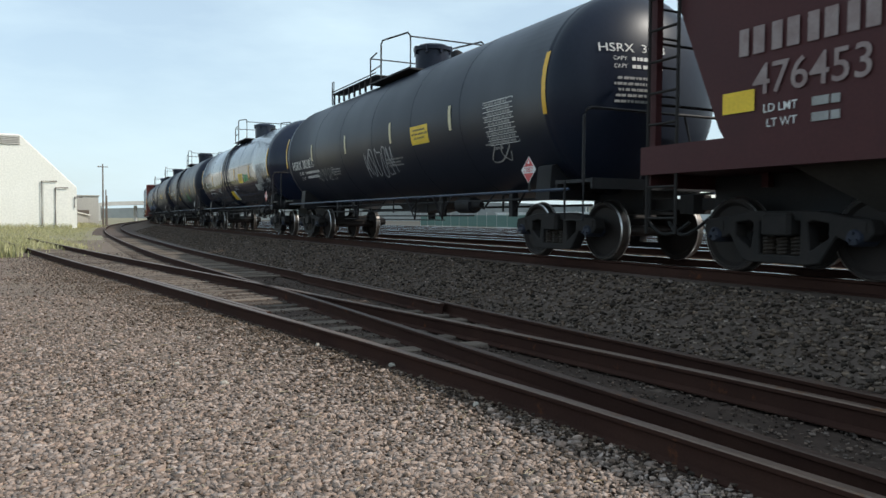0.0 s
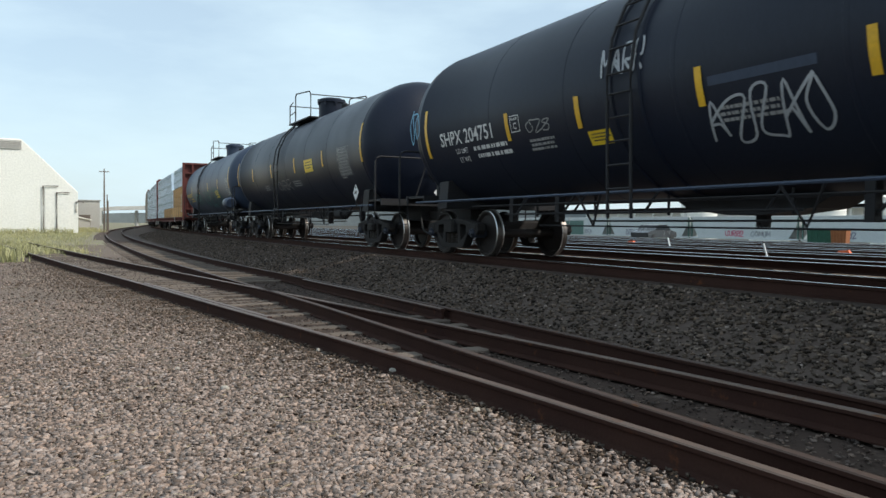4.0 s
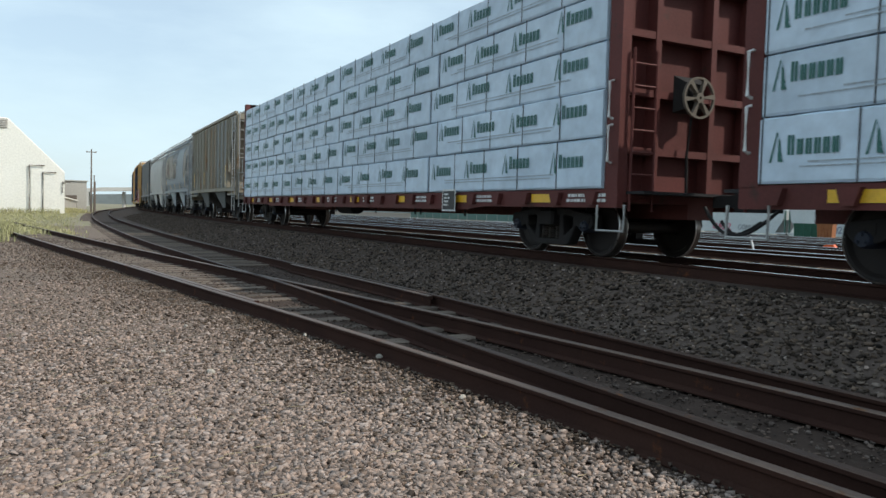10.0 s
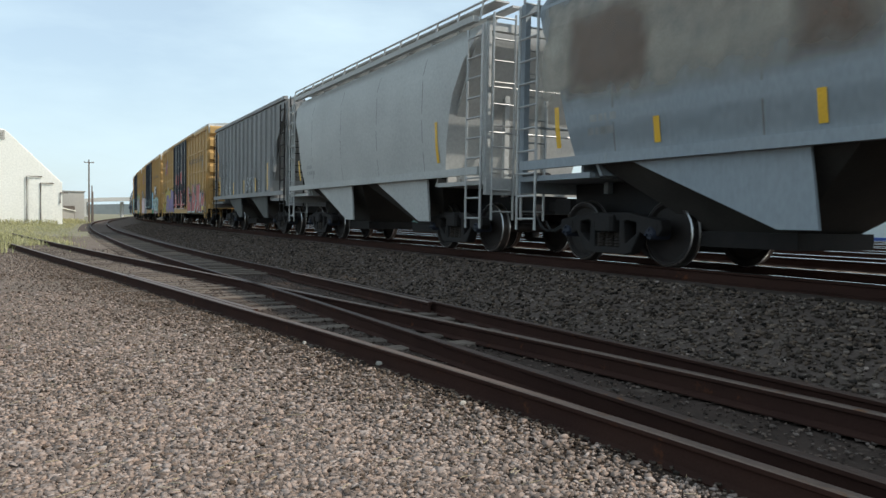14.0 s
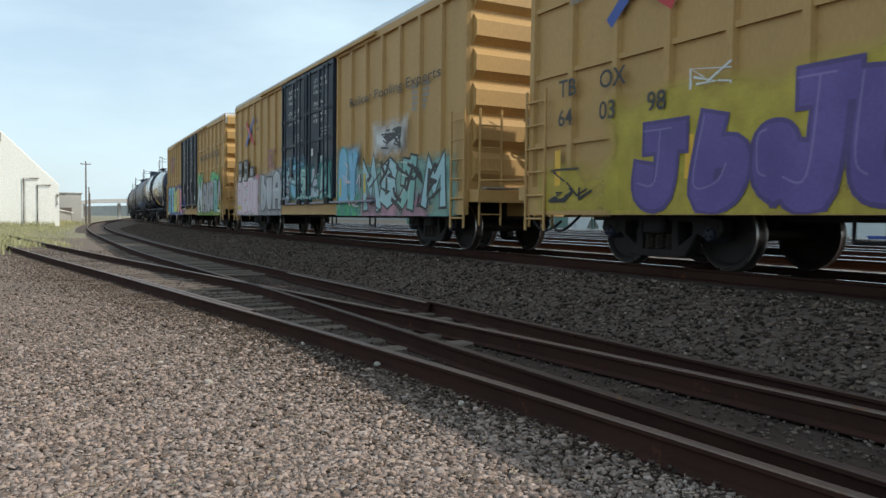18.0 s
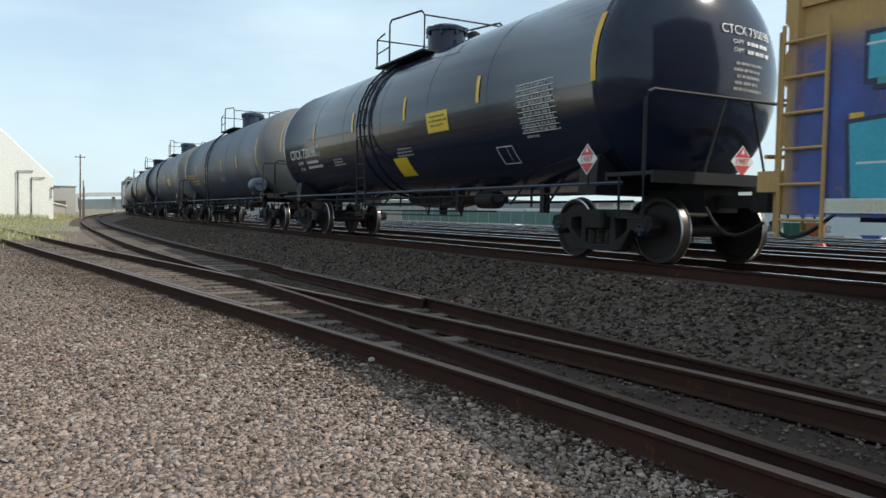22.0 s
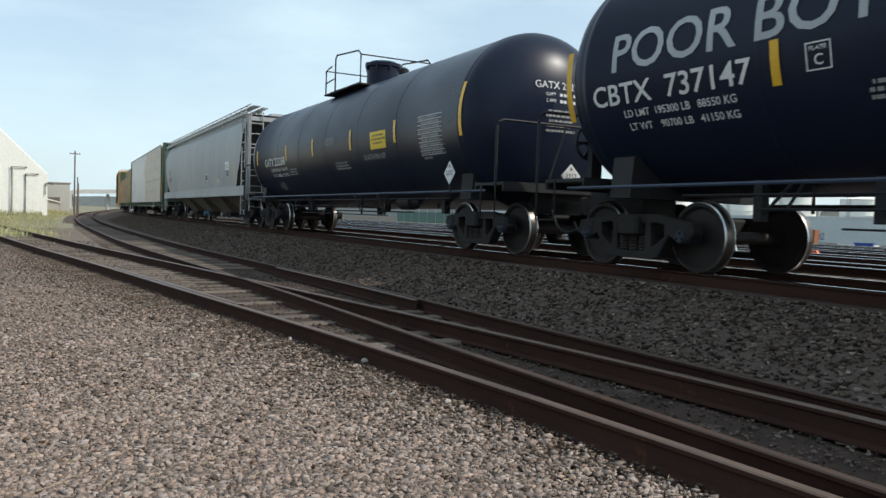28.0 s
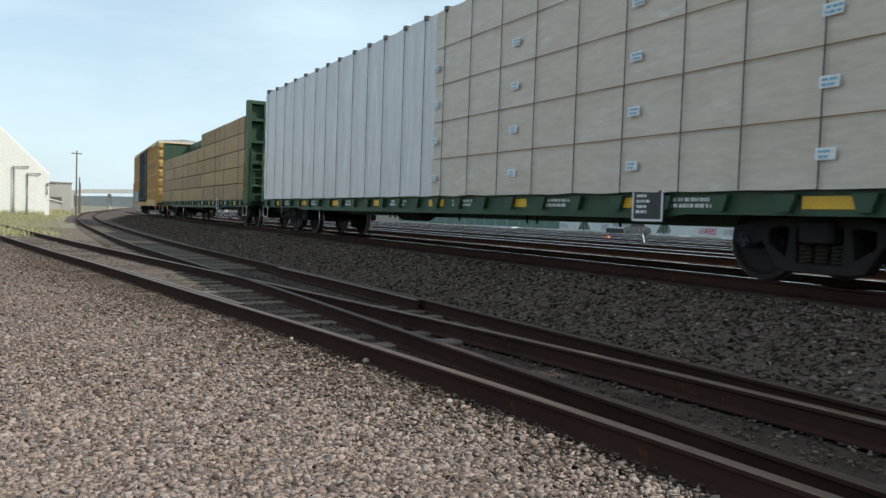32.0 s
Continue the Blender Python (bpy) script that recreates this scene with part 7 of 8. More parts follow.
hopper_car("patched grey covered hopper car with smooth sides", 167.2, hop_mottled, dict(trucks=8.5, half=6.1, bays=2, curved=True, inset=1.55, inset2=1.15, knee=2.95, top_in=0.5, skirt=True, top=4.2, sill=1.55,
    stains=STAINS,
    strips=((-4.9, 1.7, 2.3), (-2.82, 1.62, 1.95), (-0.5, 1.62, 1.97), (1.89, 1.62, 2.0), (4.36, 1.7, 2.55)), bars=((-4.2, 2.0, 2, 0.7, 0.1, grey_letter), (2.2, 1.95, 3, 0.5, 0.08, dark_letter)), tags=((5.0, 5.9, 1.9, 2.4, 2, dark_letter, 21),)))
hopper_car("light grey covered hopper car with smooth sides", 180.4, hop_light, dict(trucks=8.5, half=6.1, bays=2, curved=True, inset=1.55, inset2=1.15, knee=2.95, top_in=0.5, skirt=True, top=4.2, sill=1.55, strips=((-4.9, 1.7, 2.3), (4.3, 1.7, 2.5)), bars=((-4.2, 2.0, 2, 0.7, 0.1, grey_letter),)))
hopper_car("weathered grey ribbed covered hopper car", 193.0, hop_grey, dict(trucks=8.4, half=6.1, bays=2, ribs=13, inset=1.8, top=4.42, sill=1.45, roof_rail=False, skirt=True,
    text=(("NA", -4.12, 2.60, 0.25, dark_letter), ("330", -4.16, 2.13, 0.22, dark_letter), ("HX", -3.42, 2.64, 0.25, dark_letter), ("278", -3.46, 2.16, 0.22, dark_letter), ("LD LMT", -4.08, 1.84, 0.08, dark_letter), ("LT WT", -4.07, 1.67, 0.08, dark_letter)), bars=((-3.05, 1.9, 2, 0.5, 0.08, grey_letter),), strips=((-4.35, 1.5, 2.3), (-1.5, 1.46, 1.96), (0.39, 1.48, 1.98), (2.25, 1.5, 2.0), (4.0, 1.52, 2.45)), patches=((2.5, 2.85, 1.62, 1.92, dark_letter),), rail=steel_dark,
    scrawls=((0.3, 2.2, 1.6, 2.4, 6, "soot", 0.035), (0.7, 2.2, 1.55, 2.05, 26, "chalk", 0.045), (-3.3, -1.9, 1.5, 1.9, 26, "chalk", 0.035), (-0.6, 0.3, 1.6, 2.1, 6, "soot", 0.03))))
boxcar("yellow boxcar with red and purple graffiti over dark doors", 209.8, dict(number="640398", slogan="RAILCAR POOLING EXPERTS", rim=0.05,
    mist=((-7.6, -2.5, 0.7, 2.35, "yellow", 0.7), (2.7, 9.1, 0.72, 1.95, "navy", 0.95), (-9.2, -7.0, 0.75, 1.5, "yellow", 0.6)),
    forms=(("hook", -6.95, -6.0, 0.75, 1.85, 0.34, "purple", "plum", None, "lilac", 0.1, True), ("bowl", -6.05, -5.1, 0.7, 1.9, 0.34, "purple", "plum", None, "lilac", 0.1, True),
           ("ring", -5.1, -4.5, 0.8, 1.7, 0.3, "purple", "plum", None, "lilac", 0.0, True), ("hook", -4.75, -3.85, 0.68, 2.2, 0.36, "purple", "plum", None, "lilac", 0.15, True),
           ("cup", -4.0, -3.2, 0.72, 2.1, 0.32, "purple", "plum", None, "lilac", 0.1, True), ("fork", -3.35, -2.5, 0.62, 2.05, 0.36, "purple", "plum", None, "lilac", 0.1, True),
           ("angle", 2.85, 4.3, 0.68, 2.22, 0.5, "brick", "black", "ice", None, -0.05, False), ("bowl", 4.4, 5.95, 0.68, 2.25, 0.46, "brick", "black", "ice", None, 0.1, False),
           ("kick", 6.0, 7.75, 0.68, 2.25, 0.46, "brick", "black", "ice", None, 0.05, False), ("peaks", 7.5, 9.05, 0.68, 1.7, 0.34, "brick", "black", "ice", None, 0.0, False),
           ("blade", 3.9, 4.5, 1.6, 2.5, 0.09, "black", None, None, None, 0.0, False), ("blade", 5.4, 6.2, 1.5, 2.4, 0.26, "black", None, None, None, 0.0, False)),
    scrawls=((3.6, 4.3, 1.75, 2.0, 5, "chalk", 0.03), (-8.8, -7.6, 0.9, 1.35, 8, "black", 0.04), (-6.0, -5.4, 2.15, 2.4, 5, "white", 0.025)),
    panels=((7.16, 7.28, 1.18, 1.66, "orange"), (3.62, 3.74, 1.15, 1.62, "orange"), (7.29, 7.78, 1.3, 1.68, "white"), (7.31, 7.51, 1.42, 1.65, "grey"), (7.54, 7.76, 1.42, 1.65, "grey"), (7.31, 7.76, 1.32, 1.39, "grey"),
            (7.95, 8.5, 0.85, 1.05, "yellow")),
    words=(("SADZ", -2.3, 0.95, 1.1, 4.7, "brick", "white"), ("OPL", -1.45, 2.14, 0.95, 3.1, "brick", "white"))))
boxcar("yellow boxcar with teal and pink graffiti along its lower side", 230.6, dict(number="661858", blocks=True, belts=False, track=G["grey"], reach=5.2, slogan="Railcar Pooling Experts", rim=0.05,
    mist=((-9.3, -5.4, 0.66, 2.2, "pale", 0.9), (-5.6, -2.5, 0.66, 2.3, "silver", 0.6), (-2.44, 2.44, 1.0, 2.25, "teal", 0.75), (-2.2, 0.2, 1.3, 2.45, "sky", 0.5), (2.5, 4.3, 0.66, 2.45, "sky", 0.85), (2.5, 4.4, 0.66, 1.3, "green", 0.6),
          (3.9, 9.2, 0.66, 1.95, "mint", 0.75), (4.2, 8.0, 0.66, 1.25, "pink", 0.8), (4.9, 7.0, 1.9, 2.85, "white", 1.3)),
    forms=(("arch", -9.0, -8.1, 0.7, 2.1, 0.3, "pale", "white", "pink", None, 0.0, False), ("comb", -8.1, -7.2, 0.7, 2.1, 0.28, "pale", "white", "pink", None, 0.0, False), ("cup", -7.25, -6.4, 0.7, 2.05, 0.3, "pale", "white", "pink", None, 0.0, False),
           ("kick", -6.5, -5.6, 0.68, 1.95, 0.28, "pale", "white", "pink", None, 0.0, False), ("bowl", -5.3, -4.45, 0.8, 2.1, 0.34, "chalk", "black", None, "white", 0.1, True), ("cup", -4.5, -3.7, 0.8, 2.0, 0.34, "chalk", "black", None, "white", 0.0, True),
           ("arch", -3.75, -2.6, 0.8, 2.15, 0.36, "chalk", "black", None, "white", 0.0, True), ("snake", -2.35, -1.4, 1.0, 1.9, 0.2, "grey", "black", None, "white", 0.0, True), ("ring", -1.3, -0.6, 1.15, 2.2, 0.24, "sky", "teal", None, None, 0.0, True),
           ("kick", -0.4, 0.6, 1.1, 2.1, 0.2, "mint", "tealdark", None, "white", 0.1, False), ("comb", 0.6, 1.4, 1.15, 2.0, 0.18, "silver", "tealdark", None, None, 0.1, False), ("peaks", 1.4, 2.4, 1.1, 2.0, 0.18, "mint", "tealdark", None, "white", 0.0, False),
           ("arch", 2.75, 3.4, 0.95, 2.42, 0.36, "sky", "teal", None, None, 0.0, True), ("fork", 3.4, 4.15, 0.95, 2.25, 0.3, "sky", None, None, None, 0.0, False),
           ("peaks", 4.3, 5.5, 0.75, 1.95, 0.26, "ice", "black", None, "white", -0.2, False), ("snake", 5.4, 6.5, 0.8, 1.95, 0.28, "ice", "black", None, "white", 0.1, False), ("kick", 6.5, 7.6, 0.75, 1.95, 0.28, "mint", "black", None, "white", 0.2, False), ("peaks", 7.6, 8.8, 0.8, 1.8, 0.24, "ice", "black", None, None, 0.1, False)),
    scrawls=((-4.3, -3.4, 2.2, 2.85, 16, "maroon", 0.045), (-2.4, 2.4, 1.05, 2.1, 26, "black", 0.05), (-2.3, 2.3, 1.1, 2.1, 22, "ice", 0.07), (2.8, 4.2, 0.9, 2.0, 10, "pale", 0.05), (4.3, 8.8, 0.75, 1.9, 22, "black", 0.08), (5.3, 6.6, 2.15, 2.55, 14, "black", 0.07), (-5.9, -5.5, 1.85, 2.1, 6, "hotpink", 0.04)),
    panels=((4.5, 4.62, 1.2, 1.66, "yellow"), (2.84, 2.96, 1.15, 1.6, "yellow"), (-8.75, -8.2, 0.88, 1.02, "yellow"))))
boxcar("yellow boxcar with rainbow letters and grey-green graffiti", 251.55, dict(number="", rim=0.045,
    mist=((-9.38, -2.5, 0.66, 2.5, "blue", 0.85), (-2.4, -1.0, 0.68, 1.6, "blue", 0.5), (2.5, 9.0, 0.66, 2.2, "green", 0.55), (2.6, 4.0, 1.6, 2.75, "green", 0.6), (6.0, 8.7, 1.9, 2.65, "green", 0.75), (2.5, 8.8, 0.66, 2.0, "lime", 0.35)),
    forms=(("hook", -8.75, -7.2, 0.72, 2.4, 0.4, "cyan", "navy", "teal", "white", 0.0, False), ("comb", -7.1, -6.2, 0.75, 2.4, 0.34, "sky", "navy", "cyan", "white", 0.0, False), ("angle", -6.2, -5.3, 0.72, 2.4, 0.36, "lime", "navy", "green", "white", 0.0, False),
           ("ring", -5.6, -4.7, 0.75, 2.2, 0.28, "lime", "navy", None, "white", 0.0, True), ("cup", -4.75, -3.85, 0.75, 2.3, 0.34, "orange", "navy", "yellow", "white", 0.0, False), ("snake", -3.85, -2.5, 0.7, 2.25, 0.38, "hotpink", "navy", "pink", "white", 0.0, True),
           ("peaks", 2.65, 4.3, 0.75, 2.25, 0.42, "silver", "black", None, "white", 0.1, False), ("arch", 4.2, 5.35, 0.72, 2.25, 0.38, "grey", "black", None, "white", 0.0, True), ("cup", 5.3, 6.4, 0.72, 2.25, 0.38, "grey", "black", None, "white", 0.15, True),
           ("hook", 6.3, 7.15, 0.8, 2.4, 0.36, "grey", "black", None, None, 0.0, False), ("belly", 7.05, 8.15, 0.72, 2.25, 0.36, "teal", "black", None, "white", 0.0, False), ("blade", 8.1, 8.75, 0.95, 2.3, 0.2, "grey", "black", None, None, 0.0, True)),
    scrawls=((2.8, 4.2, 2.3, 2.6, 8, "green", 0.14), (6.4, 8.6, 2.3, 2.55, 12, "green", 0.13), (2.7, 8.3, 0.8, 1.4, 10, "white", 0.03)),
    panels=((7.95, 8.75, 0.78, 0.9, "white"), (7.99, 8.71, 0.81, 0.87, "yellow"), (4.5, 4.62, 1.05, 1.55, "orange"), (8.28, 8.4, 1.0, 1.5, "orange"), (-8.9, -8.0, 0.7, 0.84, "white"), (-8.86, -8.04, 0.72, 0.82, "yellow"))))
tank_car("glossy black tank car with yellow strips and white lettering", 271.4, black_new, dict(mark="CTCX 730098", mark_h=0.28, mark_w=2.3, mark_x=-6.85, head_mark="CTCX 730098", head_x=-0.15, placard_x=7.24, table_ink=white_letter, placard=placard_red, band=True, plate=-4.5, lift=0.3,
    strips=(-7.82, -4.56, -1.65, 1.3, 4.3, 7.42), art=(("patch", 0.3, 1.0, -1.5, -1.02, label_yellow, "yellow decal"), ("patch", 4.55, 5.05, -1.08, -1.06, white_letter, "panel edge"), ("patch", 4.55, 5.05, -1.42, -1.40, white_letter, "panel edge"), ("patch", 4.55, 4.57, -1.4, -1.08, white_letter, "panel edge"), ("patch", 5.03, 5.05, -1.4, -1.08, white_letter, "panel edge"), ("patch", 4.85, 4.86, -1.34, -1.08, white_letter, "panel edge"))))
tank_car("grey-black tank car with pale grey ends", 289.72, grey_tank, dict(mark="UTLX 212421", ink=yellow_letter, mark_h=0.24, mark_x=-6.9, pale=pale_head, head_mark="UTLX 212421", bottle=True, labels=(), placard=placard_red, placard_x=6.7, table_x=0.6, ladder=-1.3, strips=(-7.75, -4.6, -1.9, 1.4, 4.3, 7.4)))
tank_car("weathered dark grey tank car with grey scrawl", 307.9, grey_tank, dict(mark="", tape=reflector, head_mark="", pale=pale_head, placard=placard_red, placard_x=6.71, table_x=0.5, ladder=-1.93, labels=((3.4, -0.54),), art=(("tag", -0.6, 6.2, -1.2, -0.5, 10, grey_letter, 41, 0.03),)))
tank_car("black tank car with big white painted letters", 326.4, black_gloss, dict(mark="CBTX  737147", mark_h=0.28, mark_w=2.6, mark_x=-7.25, plate=-4.0, limits=("LD LMT  195300 LB   88550 KG", "LT WT    90700 LB   41150 KG"), labels=((0.8, -0.7),), placard=placard_white, lift=-0.18, strips=(-7.75, -4.35, -1.6, 1.4, 4.4, 7.5), 
    art=(("words", "POOR BOY", -6.85, -0.24, 0.5, G["chalk"], 3.7), ("tag", -1.2, 1.0, -1.0, -0.6, 4, G["chalk"], 42, 0.03))))
tank_car("clean black tank car with yellow decal and white stencils", 344.5, black_gloss, dict(mark="GATX 222268", mark_h=0.25, mark_x=-5.78, mark_w=2.2, limits=("LD LMT 208300LB   94300 KG", "LT WT   78000LB   35400 KG"), tape=reflector, head_mark="GATX 222268", labels=((3.5, -0.43),), placard=placard_white, radius=1.66, height=2.45, rise=0.25, un="2312", placard_x=6.74, table_ink=white_letter, length=16.0, ladder=None, dome=-0.1,
    strips=(-6.7, -3.4, -0.95, 1.85, 4.4, 7.2), art=(("tag", -4.95, -4.4, -1.5, -1.2, 5, grey_letter, 43, 0.016), ("words", "SR-8754 FRA AIP", 2.6, -0.85, 0.13, grey_letter, 1.2), ("tag", 0.05, 0.75, -0.35, -0.15, 5, grey_letter, 45, 0.018),)))
# slope=black_frame paints in the shade under this pale car's end overhangs
hopper_car("long pale grey four-bay covered hopper car", 363.5, hop_pale, dict(trucks=17.5, half=10.3, bays=4, curved=True, inset=1.7, inset2=0.75, knee=2.5, top_in=0.3, deep_sill=True, top=4.15, sill=1.5, slope=black_frame, chute=chute_dusty, gate=0.19, outlet=0.4, caps=G["sky"],
    text=(("TILX", -8.27, 2.48, 0.25, dark_letter), ("66045", -8.25, 2.06, 0.27, dark_letter), ("LD LMT", -8.1, 1.86, 0.08, grey_letter), ("LT WT", -8.1, 1.72, 0.08, grey_letter)),
    strips=((-8.56, 1.75, 2.45), (-4.96, 1.62, 2.05), (-1.45, 1.62, 2.05), (2.1, 1.62, 2.0), (5.25, 1.58, 1.98), (8.5, 1.65, 2.45)), seams=9, patches=((2.75, 3.1, 1.9, 2.15, dark_letter), (6.95, 7.65, 2.2, 2.52, placard_white), (-6.05, -5.75, 2.14, 2.16, grey_letter)), bars=((5.3, 2.05, 3, 0.5, 0.05, grey_letter), (7.0, 2.42, 3, 0.58, 0.045, grey_letter), (7.0, 2.12, 3, 0.6, 0.045, dark_letter)), tags=((5.35, 5.75, 1.72, 1.86, 4, white_letter, 27), (6.3, 6.9, 1.68, 1.9, 3, grey_letter, 28))))
centerbeam_car("dark green centre-beam car with plastic-wrapped lumber", 386.05, green_beam, load_plastic, dict(edge=reflector, panel_x=6.8))
centerbeam_car("dark green centre-beam car with weathered sawn lumber", 410.95, green_beam, load_brown, dict())
boxcar("yellow boxcar with dark doors at the end of the train", 434.0, dict(number="", mist=((-9.0, -3.0, 0.9, 2.0, "teal", 0.6),), forms=(("arch", -8.8, -7.5, 0.9, 1.9, 0.3, "grey", "black", None, None, 0.0, True), ("snake", -7.4, -6.0, 0.9, 1.9, 0.3, "silver", "black", None, None, 0.0, True), ("belly", -5.9, -4.4, 0.9, 1.9, 0.3, "grey", "black", None, None, 0.0, False))))


# ==== surroundings ====
def warehouse():
    """A white metal warehouse with a sloping gable end, louvred band and pipe brackets by its doors."""
    x = -92.0
    w = thing("warehouse", "white metal warehouse with sloping gable and louvred band", "warehouse", at=(x, 0, -0.7))
    right, left = -6.93, -40.0
    gable = [(right, 4.4), (-12.28, 9.80), (-12.6, 9.86), (-34.3, 9.86), (left, 4.4)]
    part("wall", MB().prism([(right, 0)] + gable + [(left, 0)], "x", -40, 0), wall_white, w)
    part("roof", MB().prism([(y, z + 0.14) for y, z in gable] + [(y, z + 0.02) for y, z in gable[::-1]], "x", -40.2, -0.4), wall_white, w, "pale sloping metal roof")
    louvre = part("louvre_band", MB().box(-0.05, 0.06, -33, -12.3, 8.85, 9.80), wall_grey, w, "grey louvred band below the roof")
    for k in range(5):
        part("louvre_slat", MB().prism([(0.06, 8.9 + k * 0.18), (0.13, 8.9 + k * 0.18), (0.06, 9.04 + k * 0.18)], "y", -32.9, -12.4), wall_grey, louvre)
    part("wall_bracket", MB().tube([(0.1, -7.14, 2.3), (0.1, -7.14, 3.46), (0.1, -6.36, 3.44)], 0.06), pole_mat, w, "brown wall bracket")
    for y, y2, top in ((-10.3, -8.85, 5.1), (-9.0, -7.75, 4.42)):
        part("canopy_pipe", MB().tube([(0.15, y, 0.3), (0.15, y, top), (0.15, y2, top)], 0.07), pole_mat, w, "brown door canopy pipe")
        part("door", MB().box(0.0, 0.06, y + 0.15, y2, 0.2, top - 0.3), wall_white, w)
    return w


warehouse()
shed = thing("shed", "grey flat-roofed shed beyond the warehouse", "building", at=(-135, -2.5, -0.7))
part("wall", MB().box(-14, 0, -5.5, -0.6, 0, 4.7), wall_grey, shed)
part("roof", MB().box(-14.2, 0.2, -5.7, -0.4, 4.7, 4.82), concrete, shed)
part("door", MB().box(0, 0.08, -3.6, -2.0, 0, 2.4), pole_mat, shed)
annex = thing("shed", "pale low shed with sloping roof beside the warehouse", "building", at=(-112, -6.2, -0.7))
part("wall", MB().prism([(-2.2, 0), (1.0, 0), (1.0, 1.5), (-2.2, 2.3)], "x", -6, 0), wall_grey, annex)
part("roof", MB().prism([(-2.4, 2.36), (1.2, 1.48), (1.2, 1.6), (-2.4, 2.48)], "x", -6.2, 0.2), wall_white, annex)


def utility_pole(x, y, h, arm, label):
    p = thing("utility_pole", label, "utility pole", "poles", at=(x, y, -0.72))
    part("post", MB().lathe([(0, 0.12), (h, 0.075), (h + 0.01, 0.0)], "z", 10), pole_mat, p)
    if arm:
        part("crossarm", MB().box(-0.05, 0.05, -0.6, 0.6, h - 0.42, h - 0.32), pole_mat, p)
        for yy in (-0.5, 0.5):
            part("insulator", MB().lathe([(h - 0.32, 0.03), (h - 0.26, 0.05), (h - 0.20, 0.03)], "z", 8, (0, yy, 0)), concrete, p)
    return p


utility_pole(-105, -3.75, 8.0, True, "weathered wooden pole with crossarm beside the track")
utility_pole(-118, -2.8, 5.2, False, "short wooden pole beside the track")
utility_pole(-128, -2.2, 4.6, False, "short wooden pole beside the track")
utility_pole(-53, -12.6, 5.4, False, "slim pole near the warehouse")


def tree(x, y, h, w, seed, z=-0.7):
    r = random.Random(seed)
    t = thing("tree", "dark green leafy tree in the distance", "tree", "far trees", at=(x, y, z))
    tr = MB().lathe([(0, 0.05 * h), (h * 0.35, 0.035 * h), (h * 0.7, 0.015 * h)], "z", 8)
    for k in range(5):
        a = r.uniform(0, 6.28)
        tr.tube([(0, 0, h * (0.3 + 0.07 * k)), (w * 0.3 * math.cos(a), w * 0.3 * math.sin(a), h * (0.55 + 0.07 * k))], 0.012 * h, 5)
    part("trunk", tr, pole_mat, t)
    mb = MB()
    lobes = [(r.gauss(0, w * 0.24), r.gauss(0, w * 0.24), h * r.uniform(0.42, 0.9), w * r.uniform(0.14, 0.26)) for _ in range(9)]
    for _ in range(650):
        lx, ly, lz, lr = r.choice(lobes)
        d = Vector((r.gauss(0, 1), r.gauss(0, 1), r.gauss(0, 0.8))).normalized() * lr * r.uniform(0.55, 1.1)
        c = Vector((lx, ly, lz)) + d
        s = h * r.uniform(0.02, 0.045)
        u, v = Vector((r.gauss(0, 1), r.gauss(0, 1), r.gauss(0, 1))).normalized() * s, Vector((r.gauss(0, 1), r.gauss(0, 1), r.gauss(0, 1))).normalized() * s
        mb.raw([c - u, c + v, c + u, c - v], [(0, 1, 2, 3)])
    part("crown", mb, leaf_mat, t)
    return t


for k, (x, y, h, w) in enumerate(((-240, 26, 6, 8),)):
    tree(x, y, h, w, 60 + k)

hills = MB()
ring = []
for k in range(121):
    a = math.pi * (0.5 + 1.5 * k / 120) - math.pi * 0.5
    hh = 26 + 26 * noise.noise((k * 0.09, 1.3, 0)) + 9 * noise.noise((k * 0.4, 4, 0))
    ring.append((a, max(6, hh)))
hv, hf = [], []
for k, (a, hh) in enumerate(ring):
    x, y = -1350 * math.cos(a - 0.6), 1350 * math.sin(a - 0.6)
    hv += [(x, y, -6), (x, y, hh)]
    if k:
        hf.append((2 * k - 2, 2 * k, 2 * k + 1, 2 * k - 1))
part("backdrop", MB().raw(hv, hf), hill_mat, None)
tagged(bpy.data.objects["backdrop"], "low hazy hills on the horizon", "hills", kind="structure")


def overpass():
    o = thing("overpass", "pale concrete road bridge far down the line", "bridge", at=(-300, 18, -0.7))
    part("deck", MB().prism([(-26, 3.6), (-10, 5.6), (10, 6.4), (60, 6.6), (60, 7.9), (10, 7.7), (-10, 6.9), (-26, 4.9)], "x", -9, 0), concrete, o)
    for y in (-14, -2, 10, 24, 40):
        part("pier", MB().lathe([(0, 0.7), (5.6, 0.6)], "z", 10, (-4, y, 0)), concrete, o)
    part("abutment", MB().prism([(-40, 0), (-14, 0), (-14, 5.0), (-26, 3.6)], "x", -9, 0), concrete, o)
    return o


overpass()

